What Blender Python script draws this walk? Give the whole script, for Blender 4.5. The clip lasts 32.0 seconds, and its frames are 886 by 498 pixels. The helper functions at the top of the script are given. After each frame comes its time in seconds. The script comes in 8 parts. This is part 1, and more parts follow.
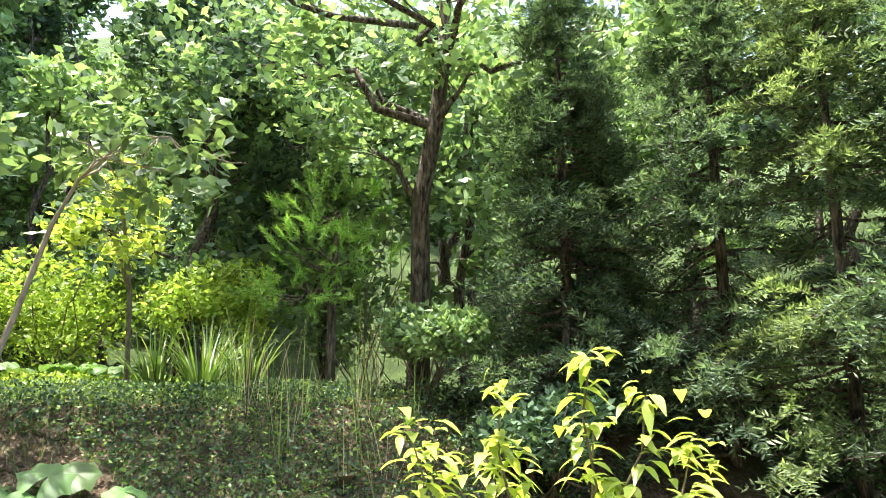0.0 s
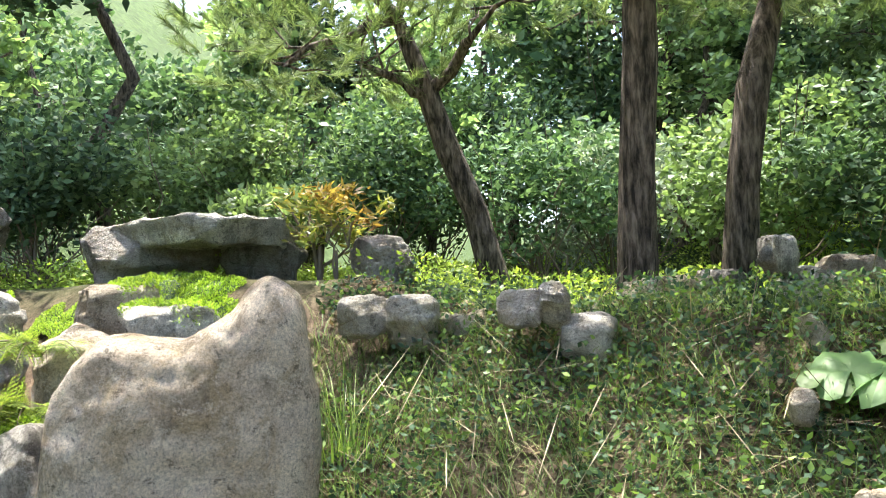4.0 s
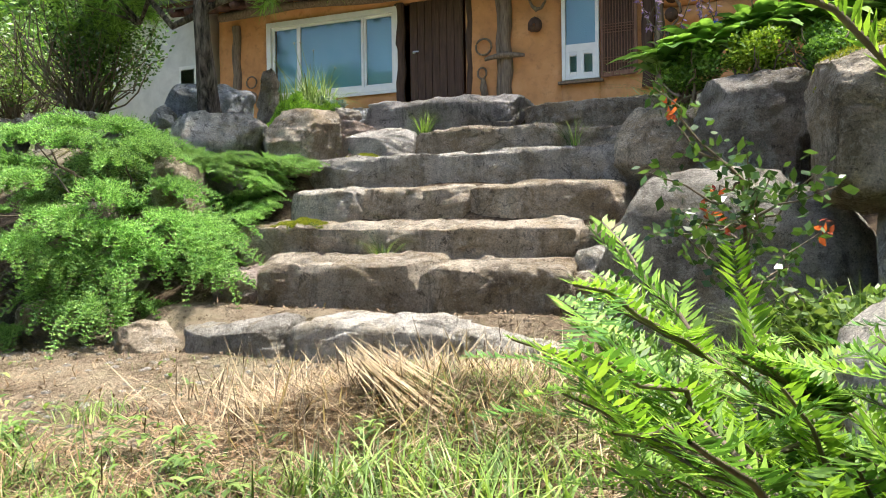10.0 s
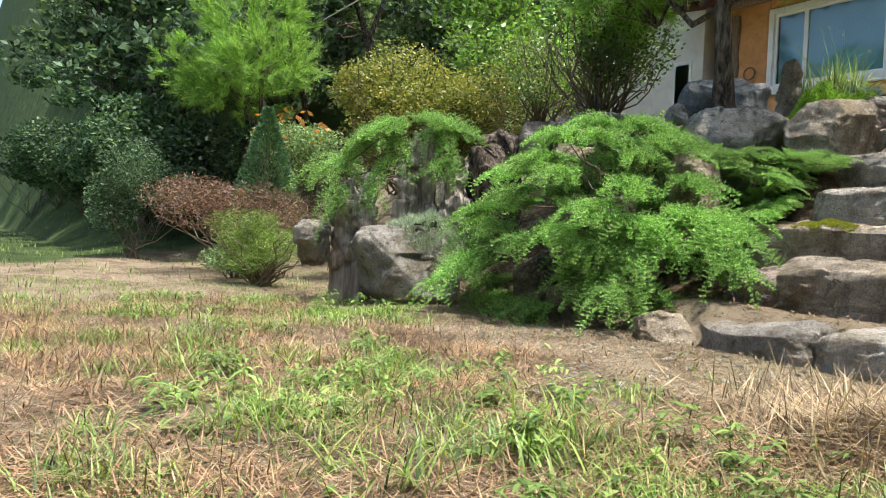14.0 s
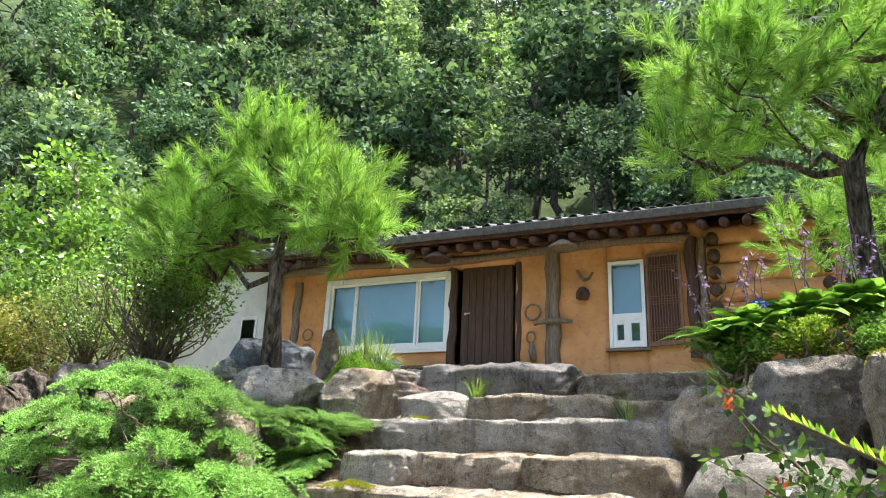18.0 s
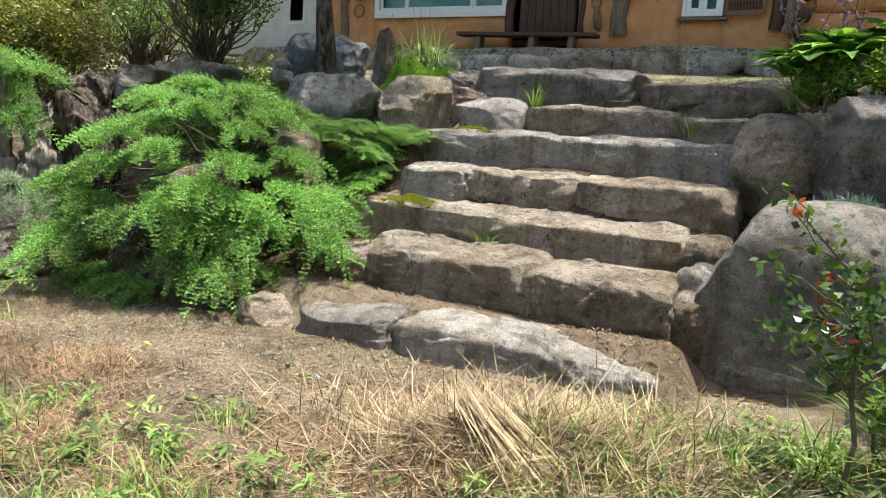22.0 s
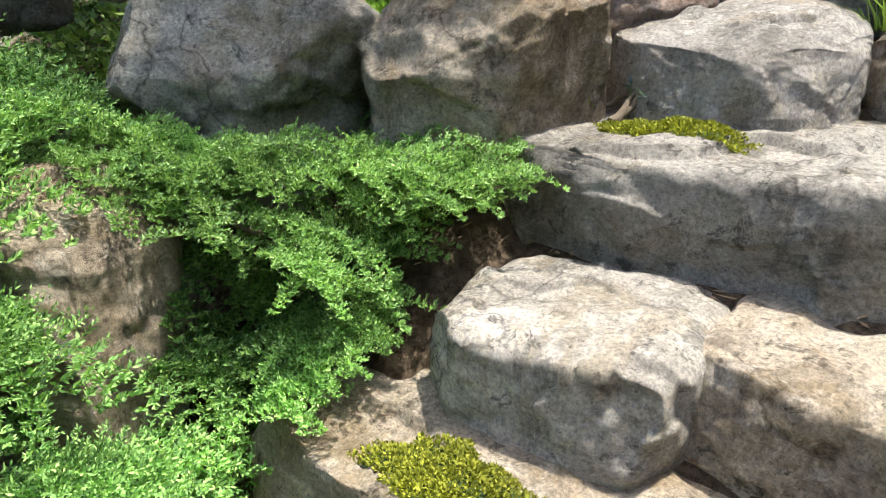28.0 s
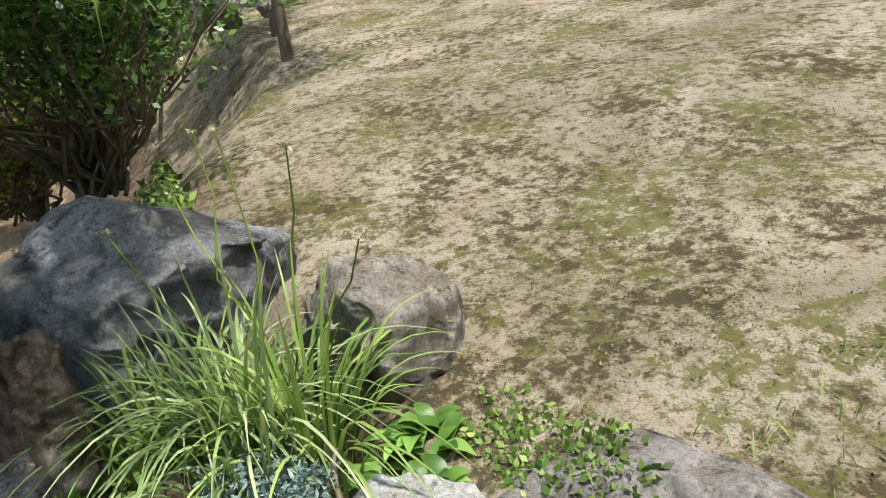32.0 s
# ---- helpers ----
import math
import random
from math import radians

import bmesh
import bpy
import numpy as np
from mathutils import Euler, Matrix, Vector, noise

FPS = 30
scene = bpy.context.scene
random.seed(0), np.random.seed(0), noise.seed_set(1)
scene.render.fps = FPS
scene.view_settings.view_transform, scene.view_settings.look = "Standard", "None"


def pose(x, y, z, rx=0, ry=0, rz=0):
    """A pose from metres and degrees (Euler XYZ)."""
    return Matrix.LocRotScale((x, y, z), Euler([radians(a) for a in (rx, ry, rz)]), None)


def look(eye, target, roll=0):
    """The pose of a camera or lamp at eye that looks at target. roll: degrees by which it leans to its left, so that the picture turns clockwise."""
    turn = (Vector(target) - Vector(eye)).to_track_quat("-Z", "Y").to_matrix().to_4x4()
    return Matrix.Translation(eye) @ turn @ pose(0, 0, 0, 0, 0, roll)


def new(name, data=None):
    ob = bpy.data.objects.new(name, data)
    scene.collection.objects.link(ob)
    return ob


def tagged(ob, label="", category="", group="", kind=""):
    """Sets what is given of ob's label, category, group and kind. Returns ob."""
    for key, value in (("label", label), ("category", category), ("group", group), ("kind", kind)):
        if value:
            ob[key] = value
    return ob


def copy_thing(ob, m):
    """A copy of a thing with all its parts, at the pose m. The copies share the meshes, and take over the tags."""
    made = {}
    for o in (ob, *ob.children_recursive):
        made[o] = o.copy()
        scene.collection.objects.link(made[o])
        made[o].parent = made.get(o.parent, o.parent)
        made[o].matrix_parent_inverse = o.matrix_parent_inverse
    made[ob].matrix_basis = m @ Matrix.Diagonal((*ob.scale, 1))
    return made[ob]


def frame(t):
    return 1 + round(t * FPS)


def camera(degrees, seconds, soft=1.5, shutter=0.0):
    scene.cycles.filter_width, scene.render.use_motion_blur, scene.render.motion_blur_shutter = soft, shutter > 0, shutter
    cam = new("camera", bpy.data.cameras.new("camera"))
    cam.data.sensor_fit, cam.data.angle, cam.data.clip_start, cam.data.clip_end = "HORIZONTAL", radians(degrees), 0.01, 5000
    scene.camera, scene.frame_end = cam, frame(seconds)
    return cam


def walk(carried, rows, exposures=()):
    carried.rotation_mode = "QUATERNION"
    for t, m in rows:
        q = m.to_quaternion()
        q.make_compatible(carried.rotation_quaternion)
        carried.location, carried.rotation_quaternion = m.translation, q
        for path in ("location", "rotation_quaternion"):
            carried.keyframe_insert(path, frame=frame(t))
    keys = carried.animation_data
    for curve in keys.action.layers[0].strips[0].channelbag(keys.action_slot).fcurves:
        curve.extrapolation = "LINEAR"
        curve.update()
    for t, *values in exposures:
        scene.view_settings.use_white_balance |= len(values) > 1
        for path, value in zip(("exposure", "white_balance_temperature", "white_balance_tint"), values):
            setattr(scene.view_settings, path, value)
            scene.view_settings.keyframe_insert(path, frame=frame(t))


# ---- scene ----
import itertools

cam = camera(61.9, 32.0, 1.0)
PATH = [
    (0, (-3.776, -2.077, 1.746), (-2.394, -3.474, 2.117), -0.3),
    (0.5, (-3.657, -2.075, 1.679), (-2.223, -3.425, 2.03), 0.4),
    (1, (-3.374, -1.916, 1.688), (-1.84, -3.163, 1.991), 0.6),
    (1.5, (-2.993, -1.716, 1.714), (-1.299, -2.754, 1.943), 0.4),
    (2, (-2.528, -1.546, 1.737), (-0.669, -2.262, 1.908), -0.1),
    (2.5, (-2.081, -1.292, 1.74), (-0.117, -1.63, 1.903), -0.6),
    (3, (-1.619, -1.077, 1.734), (0.373, -1.062, 1.912), -1.0),
    (3.5, (-1.246, -0.959, 1.732), (0.715, -0.631, 1.955), -1.5),
    (5.5, (0.129, 0.153, 1.711), (1.93, 0.999, 1.511), -1.6),
    (6, (0.179, 0.209, 1.706), (1.909, 1.171, 1.416), -1.0),
    (6.5, (0.157, 0.224, 1.719), (1.686, 1.474, 1.403), -0.9),
    (7, (0.229, 0.249, 1.714), (1.415, 1.834, 1.432), -0.3),
    (7.5, (0.377, 0.457, 1.63), (1.151, 2.291, 1.435), -0.8),
    (8, (0.571, 0.708, 1.489), (0.926, 2.67, 1.343), -0.5),
    (8.5, (0.689, 0.857, 1.134), (0.714, 2.854, 1.031), -1.0),
    (9, (0.612, 0.949, 0.843), (0.345, 2.93, 0.789), -1.4),
    (9.5, (0.527, 0.984, 0.747), (0.024, 2.919, 0.73), -1.2),
    (10, (0.482, 0.986, 0.736), (-0.22, 2.859, 0.719), -0.8),
    (10.5, (0.443, 0.913, 0.735), (-0.447, 2.703, 0.7), 0.0),
    (11, (0.398, 0.868, 0.727), (-0.66, 2.564, 0.663), 0.5),
    (11.5, (0.356, 0.839, 0.725), (-0.852, 2.43, 0.632), 0.8),
    (12, (0.321, 0.811, 0.723), (-1.031, 2.28, 0.613), 1.1),
    (12.5, (0.289, 0.794, 0.715), (-1.182, 2.143, 0.582), 1.3),
    (13, (0.266, 0.778, 0.723), (-1.298, 2.016, 0.574), 1.4),
    (13.5, (0.255, 0.76, 0.732), (-1.387, 1.896, 0.612), 1.6),
    (15.5, (0.394, 0.742, 0.776), (-1.166, 1.95, 1.1), 4.2),
    (16, (0.371, 0.798, 0.773), (-1.061, 2.128, 1.201), 4.8),
    (16.5, (0.407, 0.792, 0.788), (-0.868, 2.241, 1.311), 4.6),
    (17, (0.409, 0.802, 0.789), (-0.69, 2.362, 1.389), 4.0),
    (17.5, (0.435, 0.803, 0.791), (-0.498, 2.452, 1.434), 3.3),
    (18, (0.471, 0.813, 0.79), (-0.307, 2.535, 1.443), 2.7),
    (18.5, (0.502, 0.832, 0.796), (-0.138, 2.622, 1.418), 2.3),
    (19, (0.512, 0.842, 0.789), (-0.032, 2.693, 1.315), 1.7),
    (19.5, (0.542, 0.835, 0.765), (0.033, 2.728, 1.16), 1.2),
    (20, (0.531, 0.866, 0.745), (0.026, 2.781, 1.025), 1.4),
    (20.5, (0.513, 0.895, 0.717), (-0.022, 2.815, 0.887), 1.9),
    (21, (0.494, 0.93, 0.773), (-0.143, 2.825, 0.796), 2.3),
    (21.5, (0.474, 0.903, 1.089), (-0.289, 2.744, 0.925), 2.9),
    (22, (0.4, 0.822, 1.401), (-0.498, 2.584, 1.099), 3.6),
    (22.5, (0.269, 0.875, 1.467), (-0.803, 2.523, 1.098), 4.1),
    (23, (0.033, 1.044, 1.497), (-1.192, 2.575, 1.103), 4.4),
    (23.5, (-0.355, 1.189, 1.475), (-1.626, 2.662, 1.01), 4.5),
    (24, (-0.742, 1.465, 1.446), (-2.006, 2.908, 0.882), 3.9),
    (24.5, (-1.171, 1.749, 1.457), (-2.389, 3.211, 0.841), 2.6),
    (25, (-1.531, 2.089, 1.48), (-2.59, 3.662, 0.843), 1.6),
    (25.5, (-1.757, 2.535, 1.534), (-2.558, 4.24, 0.864), 1.4),
    (27.5, (-1.831, 4.492, 1.642), (-2.784, 6.125, 0.991), 1.4),
    (28, (-1.736, 4.822, 1.834), (-2.864, 6.325, 1.151), -0.5),
    (28.5, (-1.714, 5.125, 1.957), (-3.002, 6.513, 1.313), -1.9),
    (29, (-1.727, 5.426, 2.124), (-3.073, 6.712, 1.392), -3.0),
    (29.5, (-1.685, 5.744, 2.33), (-3.106, 6.925, 1.564), -5.0),
    (30, (-1.689, 6.078, 2.527), (-3.137, 7.233, 1.774), -5.6),
    (30.5, (-1.661, 6.381, 2.705), (-3.135, 7.473, 1.909), -6.0),
    (31, (-1.585, 6.609, 2.941), (-3.126, 7.544, 2.073), -6.7),
    (31.5, (-1.642, 6.883, 3.015), (-3.268, 7.694, 2.18), -6.6),
    (32, (-1.687, 7.102, 3.074), (-3.374, 7.807, 2.265), -6.5),
]
walk(cam, [(t, look(eye, target, roll)) for t, eye, target, roll in PATH], [(0, 2.65), (1.5, 2.35), (3.5, 2.7), (5.5, 2.55), (6.5, 2.4), (8, 2.0), (9, 1.7), (10, 1.75), (12, 1.45), (14, 1.4), (17, 2.1), (21, 1.75), (22, 1.4), (24, 1.3), (26, 1.4), (28, 1.6), (30, 1.5), (31, 1.2), (32, 1.2)])
# ---------------------------------------------------------------- light
SUN_AZ, SUN_EL = radians(38), radians(75)      # azimuth from +x towards +y
world = bpy.data.worlds.new("sky")
scene.world = world
world.use_nodes = True
wn, wl = world.node_tree.nodes, world.node_tree.links
sky = wn.new("ShaderNodeTexSky")
sky.sky_type, sky.sun_disc = 'NISHITA', False
sky.air_density, sky.dust_density, sky.ozone_density = 0.9, 3.2, 0.9
sky.sun_elevation, sky.sun_rotation = SUN_EL, radians(90) - SUN_AZ
wl.new(sky.outputs[0], wn["Background"].inputs[0])
wn["Background"].inputs[1].default_value = 0.145
sun = new("sun", bpy.data.lights.new("sun", 'SUN'))
sun.data.energy, sun.data.angle, sun.data.color = 3.1, radians(0.53), (1.0, 0.95, 0.86)
to_sun = Vector((math.cos(SUN_AZ) * math.cos(SUN_EL), math.sin(SUN_AZ) * math.cos(SUN_EL), math.sin(SUN_EL)))
sun.rotation_euler = to_sun.to_track_quat('Z', 'Y').to_euler()


# ---------------------------------------------------------------- materials
def nodes_of(name):
    m = bpy.data.materials.new(name)
    m.use_nodes = True
    return m, m.node_tree.nodes, m.node_tree.links, m.node_tree.nodes["Principled BSDF"]


def noise_node(n, l, vec, scale, detail=6.0, rough=0.55, dist=0.0):
    t = n.new("ShaderNodeTexNoise")
    t.inputs["Scale"].default_value, t.inputs["Detail"].default_value = scale, detail
    t.inputs["Roughness"].default_value, t.inputs["Distortion"].default_value = rough, dist
    if vec is not None:
        l.new(vec, t.inputs["Vector"])
    return t.outputs["Fac"]


def ramp(n, l, fac, stops):
    r = n.new("ShaderNodeValToRGB")
    while len(r.color_ramp.elements) < len(stops):
        r.color_ramp.elements.new(0.5)
    for e, (p, c) in zip(r.color_ramp.elements, stops):
        e.position, e.color = p, (*c, 1)
    l.new(fac, r.inputs[0])
    return r.outputs[0]


def grey(v):
    return (v, v, v)


def mixc(n, l, fac, a, b, mode='MIX'):
    m = n.new("ShaderNodeMix")
    m.data_type, m.blend_type = 'RGBA', mode
    for sock, v in ((m.inputs[0], fac), (m.inputs[6], a), (m.inputs[7], b)):
        if isinstance(v, (int, float)):
            sock.default_value = v
        elif isinstance(v, tuple):
            sock.default_value = (*v, 1)
        else:
            l.new(v, sock)
    return m.outputs[2]


def coords(n, l, scale=(1, 1, 1), kind="Object"):
    tc, mp = n.new("ShaderNodeTexCoord"), n.new("ShaderNodeMapping")
    mp.inputs["Scale"].default_value = scale
    l.new(tc.outputs[kind], mp.inputs[0])
    return mp.outputs[0]


def bump(n, l, height, strength, dist, bsdf, prev=None):
    b = n.new("ShaderNodeBump")
    b.inputs["Strength"].default_value, b.inputs["Distance"].default_value = strength, dist
    l.new(height, b.inputs["Height"])
    if prev is not None:
        l.new(prev, b.inputs["Normal"])
    l.new(b.outputs[0], bsdf.inputs["Normal"])
    return b.outputs[0]


def rock_material(name, dark, base, light, lichen=(0.42, 0.41, 0.37), amount=0.45, vein_amount=0.3):
    """Weathered boulder: cloudy tones, run-off streaks, lichen, black specks, grain, cracks and a rough broken relief."""
    m, n, l, b = nodes_of(name)
    v, info = coords(n, l), n.new("ShaderNodeObjectInfo")
    far = n.new("ShaderNodeMath")
    far.operation = 'MULTIPLY'
    far.inputs[1].default_value = 37.0
    l.new(info.outputs["Random"], far.inputs[0])
    add = n.new("ShaderNodeVectorMath")
    l.new(v, add.inputs[0])
    l.new(far.outputs[0], add.inputs[1])
    v = add.outputs[0]
    c = ramp(n, l, noise_node(n, l, v, 1.5, 12, 0.70, 0.8), [(0.36, dark), (0.46, base), (0.58, light)])
    stretch = n.new("ShaderNodeMapping")
    stretch.inputs["Scale"].default_value = (1, 1, 0.22)
    l.new(v, stretch.inputs[0])
    c = mixc(n, l, ramp(n, l, noise_node(n, l, stretch.outputs[0], 6, 11, 0.75, 0.3), [(0.52, grey(0)), (0.60, grey(0.62))]), c, tuple(k * 0.6 for k in dark))
    c = mixc(n, l, ramp(n, l, noise_node(n, l, v, 7.5, 14, 0.82, 0.3), [(0.53, grey(0)), (0.585, grey(amount + 0.25))]), c, lichen)
    c = mixc(n, l, ramp(n, l, noise_node(n, l, v, 3.3, 11, 0.75, 0.8), [(0.50, grey(0)), (0.58, grey(0.6))]), c, tuple(k * q for k, q in zip(base, (0.80, 0.72, 0.55))))
    strata = n.new("ShaderNodeMapping")
    strata.inputs["Scale"].default_value = (0.5, 0.5, 2.4)
    strata.inputs["Rotation"].default_value = (0.22, -0.16, 0.3)
    l.new(v, strata.inputs[0])
    layer = noise_node(n, l, strata.outputs[0], 6, 13, 0.78, 0.7)
    c = mixc(n, l, 1.0 if vein_amount else 0.25, c, ramp(n, l, layer, [(0.36, grey(0.74)), (0.46, grey(1.0)), (0.56, grey(1.12)), (0.66, grey(1.3))]), 'MULTIPLY')
    spots = noise_node(n, l, v, 26, 9, 0.85)
    c = mixc(n, l, ramp(n, l, spots, [(0.58, grey(0)), (0.64, grey(0.8))]), c, tuple(k * 0.35 for k in dark))
    c = mixc(n, l, ramp(n, l, spots, [(0.36, grey(0.55)), (0.43, grey(0))]), c, tuple(min(0.85, k * 1.2) for k in light))
    crust = noise_node(n, l, v, 13, 13, 0.8, 0.5)
    c = mixc(n, l, ramp(n, l, crust, [(0.57, grey(0)), (0.60, grey(0.75))]), c, tuple(k * 0.5 for k in dark))
    c = mixc(n, l, ramp(n, l, crust, [(0.40, grey(0.6)), (0.435, grey(0))]), c, lichen)
    fine = noise_node(n, l, v, 85, 8, 0.88)
    c = mixc(n, l, 1.0, c, ramp(n, l, fine, [(0.38, grey(0.52)), (0.48, grey(1.04)), (0.62, grey(1.6))]), 'MULTIPLY')
    warp, wide = n.new("ShaderNodeVectorMath"), n.new("ShaderNodeTexNoise")
    wide.inputs["Scale"].default_value, wide.inputs["Detail"].default_value = 3.0, 9.0
    l.new(v, wide.inputs["Vector"])
    warp.operation = 'MULTIPLY_ADD'
    warp.inputs[1].default_value = (0.6, 0.6, 0.6)
    l.new(wide.outputs["Color"], warp.inputs[0])
    l.new(v, warp.inputs[2])
    cell = n.new("ShaderNodeTexVoronoi")
    cell.feature = 'DISTANCE_TO_EDGE'
    cell.inputs["Scale"].default_value = 2.3
    l.new(warp.outputs[0], cell.inputs["Vector"])
    gate = ramp(n, l, noise_node(n, l, v, 1.6, 3, 0.5), [(0.50, grey(0)), (0.60, grey(1))])
    hair = mixc(n, l, 1.0, ramp(n, l, cell.outputs["Distance"], [(0.0, grey(1)), (0.009, grey(0.35)), (0.022, grey(0))]), gate, 'MULTIPLY')
    c = mixc(n, l, mixc(n, l, 1.0, hair, grey(vein_amount * 2.2), 'MULTIPLY'), c, tuple(k * 0.25 for k in dark))
    hsv, mul = n.new("ShaderNodeHueSaturation"), n.new("ShaderNodeMapRange")
    mul.inputs[3].default_value, mul.inputs[4].default_value = 0.85, 1.2
    l.new(info.outputs["Random"], mul.inputs[0])
    l.new(mul.outputs[0], hsv.inputs["Value"])
    l.new(c, hsv.inputs["Color"])
    l.new(hsv.outputs[0], b.inputs["Base Color"])
    b.inputs["Roughness"].default_value = 0.9
    b.inputs["Specular IOR Level"].default_value = 0.2
    p = bump(n, l, noise_node(n, l, v, 4.5, 14, 0.78, 0.5), 1.0, 0.13, b)
    dip = n.new("ShaderNodeMath")
    dip.operation = 'SUBTRACT'
    dip.inputs[0].default_value = 1.0
    l.new(hair, dip.inputs[1])
    p = bump(n, l, dip.outputs[0], min(1.0, vein_amount * 3), 0.03, b, p)
    p = bump(n, l, layer, 1.0, 0.04 if vein_amount else 0.02, b, p)
    p = bump(n, l, crust, 1.0, 0.05, b, p)
    bump(n, l, noise_node(n, l, v, 38, 12, 0.88), 1.0, 0.03, b, p)
    return m


STAND = rock_material("warm_speckled_stone", (0.25, 0.20, 0.14), (0.50, 0.425, 0.325), (0.70, 0.62, 0.51), (0.72, 0.65, 0.54), 0.6, 0.0)
GREY = rock_material("grey_stone", (0.21, 0.195, 0.165), (0.43, 0.405, 0.35), (0.62, 0.595, 0.535), (0.68, 0.655, 0.60))
BROWN = rock_material("brown_stone", (0.18, 0.145, 0.105), (0.38, 0.315, 0.235), (0.56, 0.49, 0.39), (0.60, 0.545, 0.465), 0.4)
DARK = rock_material("dark_stone", (0.11, 0.095, 0.082), (0.23, 0.205, 0.178), (0.38, 0.35, 0.31), amount=0.4)
PALE = rock_material("pale_stone", (0.22, 0.20, 0.17), (0.42, 0.39, 0.34), (0.58, 0.545, 0.485), (0.64, 0.61, 0.555))
PINK = rock_material("pinkish_stone", (0.25, 0.20, 0.175), (0.44, 0.345, 0.295), (0.58, 0.48, 0.42), (0.6, 0.53, 0.48), 0.3)
WHITISH = rock_material("whitish_stone", (0.42, 0.39, 0.345), (0.64, 0.60, 0.55), (0.78, 0.745, 0.70), (0.76, 0.73, 0.68), 0.5, 0.2)
SLABGREY = rock_material("stained_grey_slab", (0.13, 0.127, 0.125), (0.27, 0.26, 0.252), (0.43, 0.405, 0.385), (0.46, 0.42, 0.40), 0.2)
BLUISH = rock_material("blue_grey_stone", (0.34, 0.345, 0.345), (0.54, 0.555, 0.56), (0.68, 0.695, 0.70), (0.68, 0.68, 0.67), 0.4, 0.2)
BLUEROCK = rock_material("dark_blue_grey_stone", (0.12, 0.128, 0.138), (0.23, 0.245, 0.262), (0.36, 0.38, 0.40), (0.44, 0.455, 0.46), 0.2, 0.3)


def leaf_material(name, a, b_, trans=0.35, rough=0.5, mid=None, vary=0.0):
    m, n, l, b = nodes_of(name)
    geo = n.new("ShaderNodeNewGeometry")
    a = tuple(k * 0.5 for k in a)
    stops = [(0.0, a), (1.0, b_)] if mid is None else [(0.0, a), (0.5, mid), (1.0, b_)]
    c = ramp(n, l, geo.outputs["Random Per Island"], stops)
    big = noise_node(n, l, coords(n, l), 1.7, 3)
    c = mixc(n, l, 1.0, c, ramp(n, l, big, [(0.3, grey(0.6)), (0.7, grey(1.2))]), 'MULTIPLY')
    if vary:
        info, hsv, val = n.new("ShaderNodeObjectInfo"), n.new("ShaderNodeHueSaturation"), n.new("ShaderNodeMapRange")
        val.inputs[3].default_value, val.inputs[4].default_value = 1 - vary, 1 + vary
        l.new(info.outputs["Random"], val.inputs[0])
        l.new(val.outputs[0], hsv.inputs["Value"])
        l.new(c, hsv.inputs["Color"])
        c = hsv.outputs[0]
    l.new(c, b.inputs["Base Color"])
    b.inputs["Roughness"].default_value = rough
    b.inputs["Specular IOR Level"].default_value = 0.35
    tr, mx = n.new("ShaderNodeBsdfTranslucent"), n.new("ShaderNodeMixShader")
    l.new(mixc(n, l, 1.0, c, (1.3, 1.32, 0.72), 'MULTIPLY'), tr.inputs[0])
    mx.inputs[0].default_value = trans
    l.new(b.outputs[0], mx.inputs[1])
    l.new(tr.outputs[0], mx.inputs[2])
    l.new(mx.outputs[0], n["Material Output"].inputs[0])
    return m


def rough_material(name, stops, scale, rough=0.85, bumps=((40, 0.5, 0.01),), squeeze=(1, 1, 1), second=None, spec=0.3, metal=0.0):
    m, n, l, b = nodes_of(name)
    v = coords(n, l, squeeze)
    c = ramp(n, l, noise_node(n, l, v, scale, 8, 0.62, 0.3), stops)
    if second:
        sc, lo, hi, col, amt = second
        c = mixc(n, l, ramp(n, l, noise_node(n, l, v, sc, 6, 0.65), [(lo, grey(0)), (hi, grey(amt))]), c, col)
    l.new(c, b.inputs["Base Color"])
    b.inputs["Roughness"].default_value, b.inputs["Metallic"].default_value = rough, metal
    b.inputs["Specular IOR Level"].default_value = spec
    p = None
    for s, st, d in bumps:
        p = bump(n, l, noise_node(n, l, v, s, 7, 0.65), st, d, b, p)
    return m


BARK = rough_material("pine_bark", [(0.38, (0.022, 0.017, 0.013)), (0.5, (0.105, 0.082, 0.064)), (0.66, (0.26, 0.21, 0.17))], 24, 0.95,
                      ((26, 1.0, 0.07), (80, 0.8, 0.012)), (1, 1, 0.22))
TWIG = rough_material("twig_bark", [(0.3, (0.09, 0.07, 0.05)), (0.7, (0.22, 0.18, 0.13))], 25, 0.9, ((60, 0.5, 0.006),), (1, 1, 0.3))
PALEBARK = rough_material("pale_bark", [(0.3, (0.20, 0.16, 0.12)), (0.7, (0.38, 0.32, 0.25))], 18, 0.9, ((50, 0.4, 0.006),), (1, 1, 0.4))
CLAY = rough_material("ochre_clay_plaster", [(0.25, (0.43, 0.205, 0.085)), (0.5, (0.58, 0.285, 0.12)), (0.75, (0.68, 0.38, 0.19))], 1.6, 0.95,
                      ((4, 0.35, 0.05), (60, 0.4, 0.006)), second=(7, 0.52, 0.68, (0.36, 0.17, 0.08), 0.6))
DARKWOOD = rough_material("dark_stained_wood", [(0.3, (0.045, 0.026, 0.018)), (0.6, (0.095, 0.055, 0.038)), (0.85, (0.16, 0.10, 0.07))], 6, 0.75,
                          ((30, 0.6, 0.008),), (6, 6, 0.5))
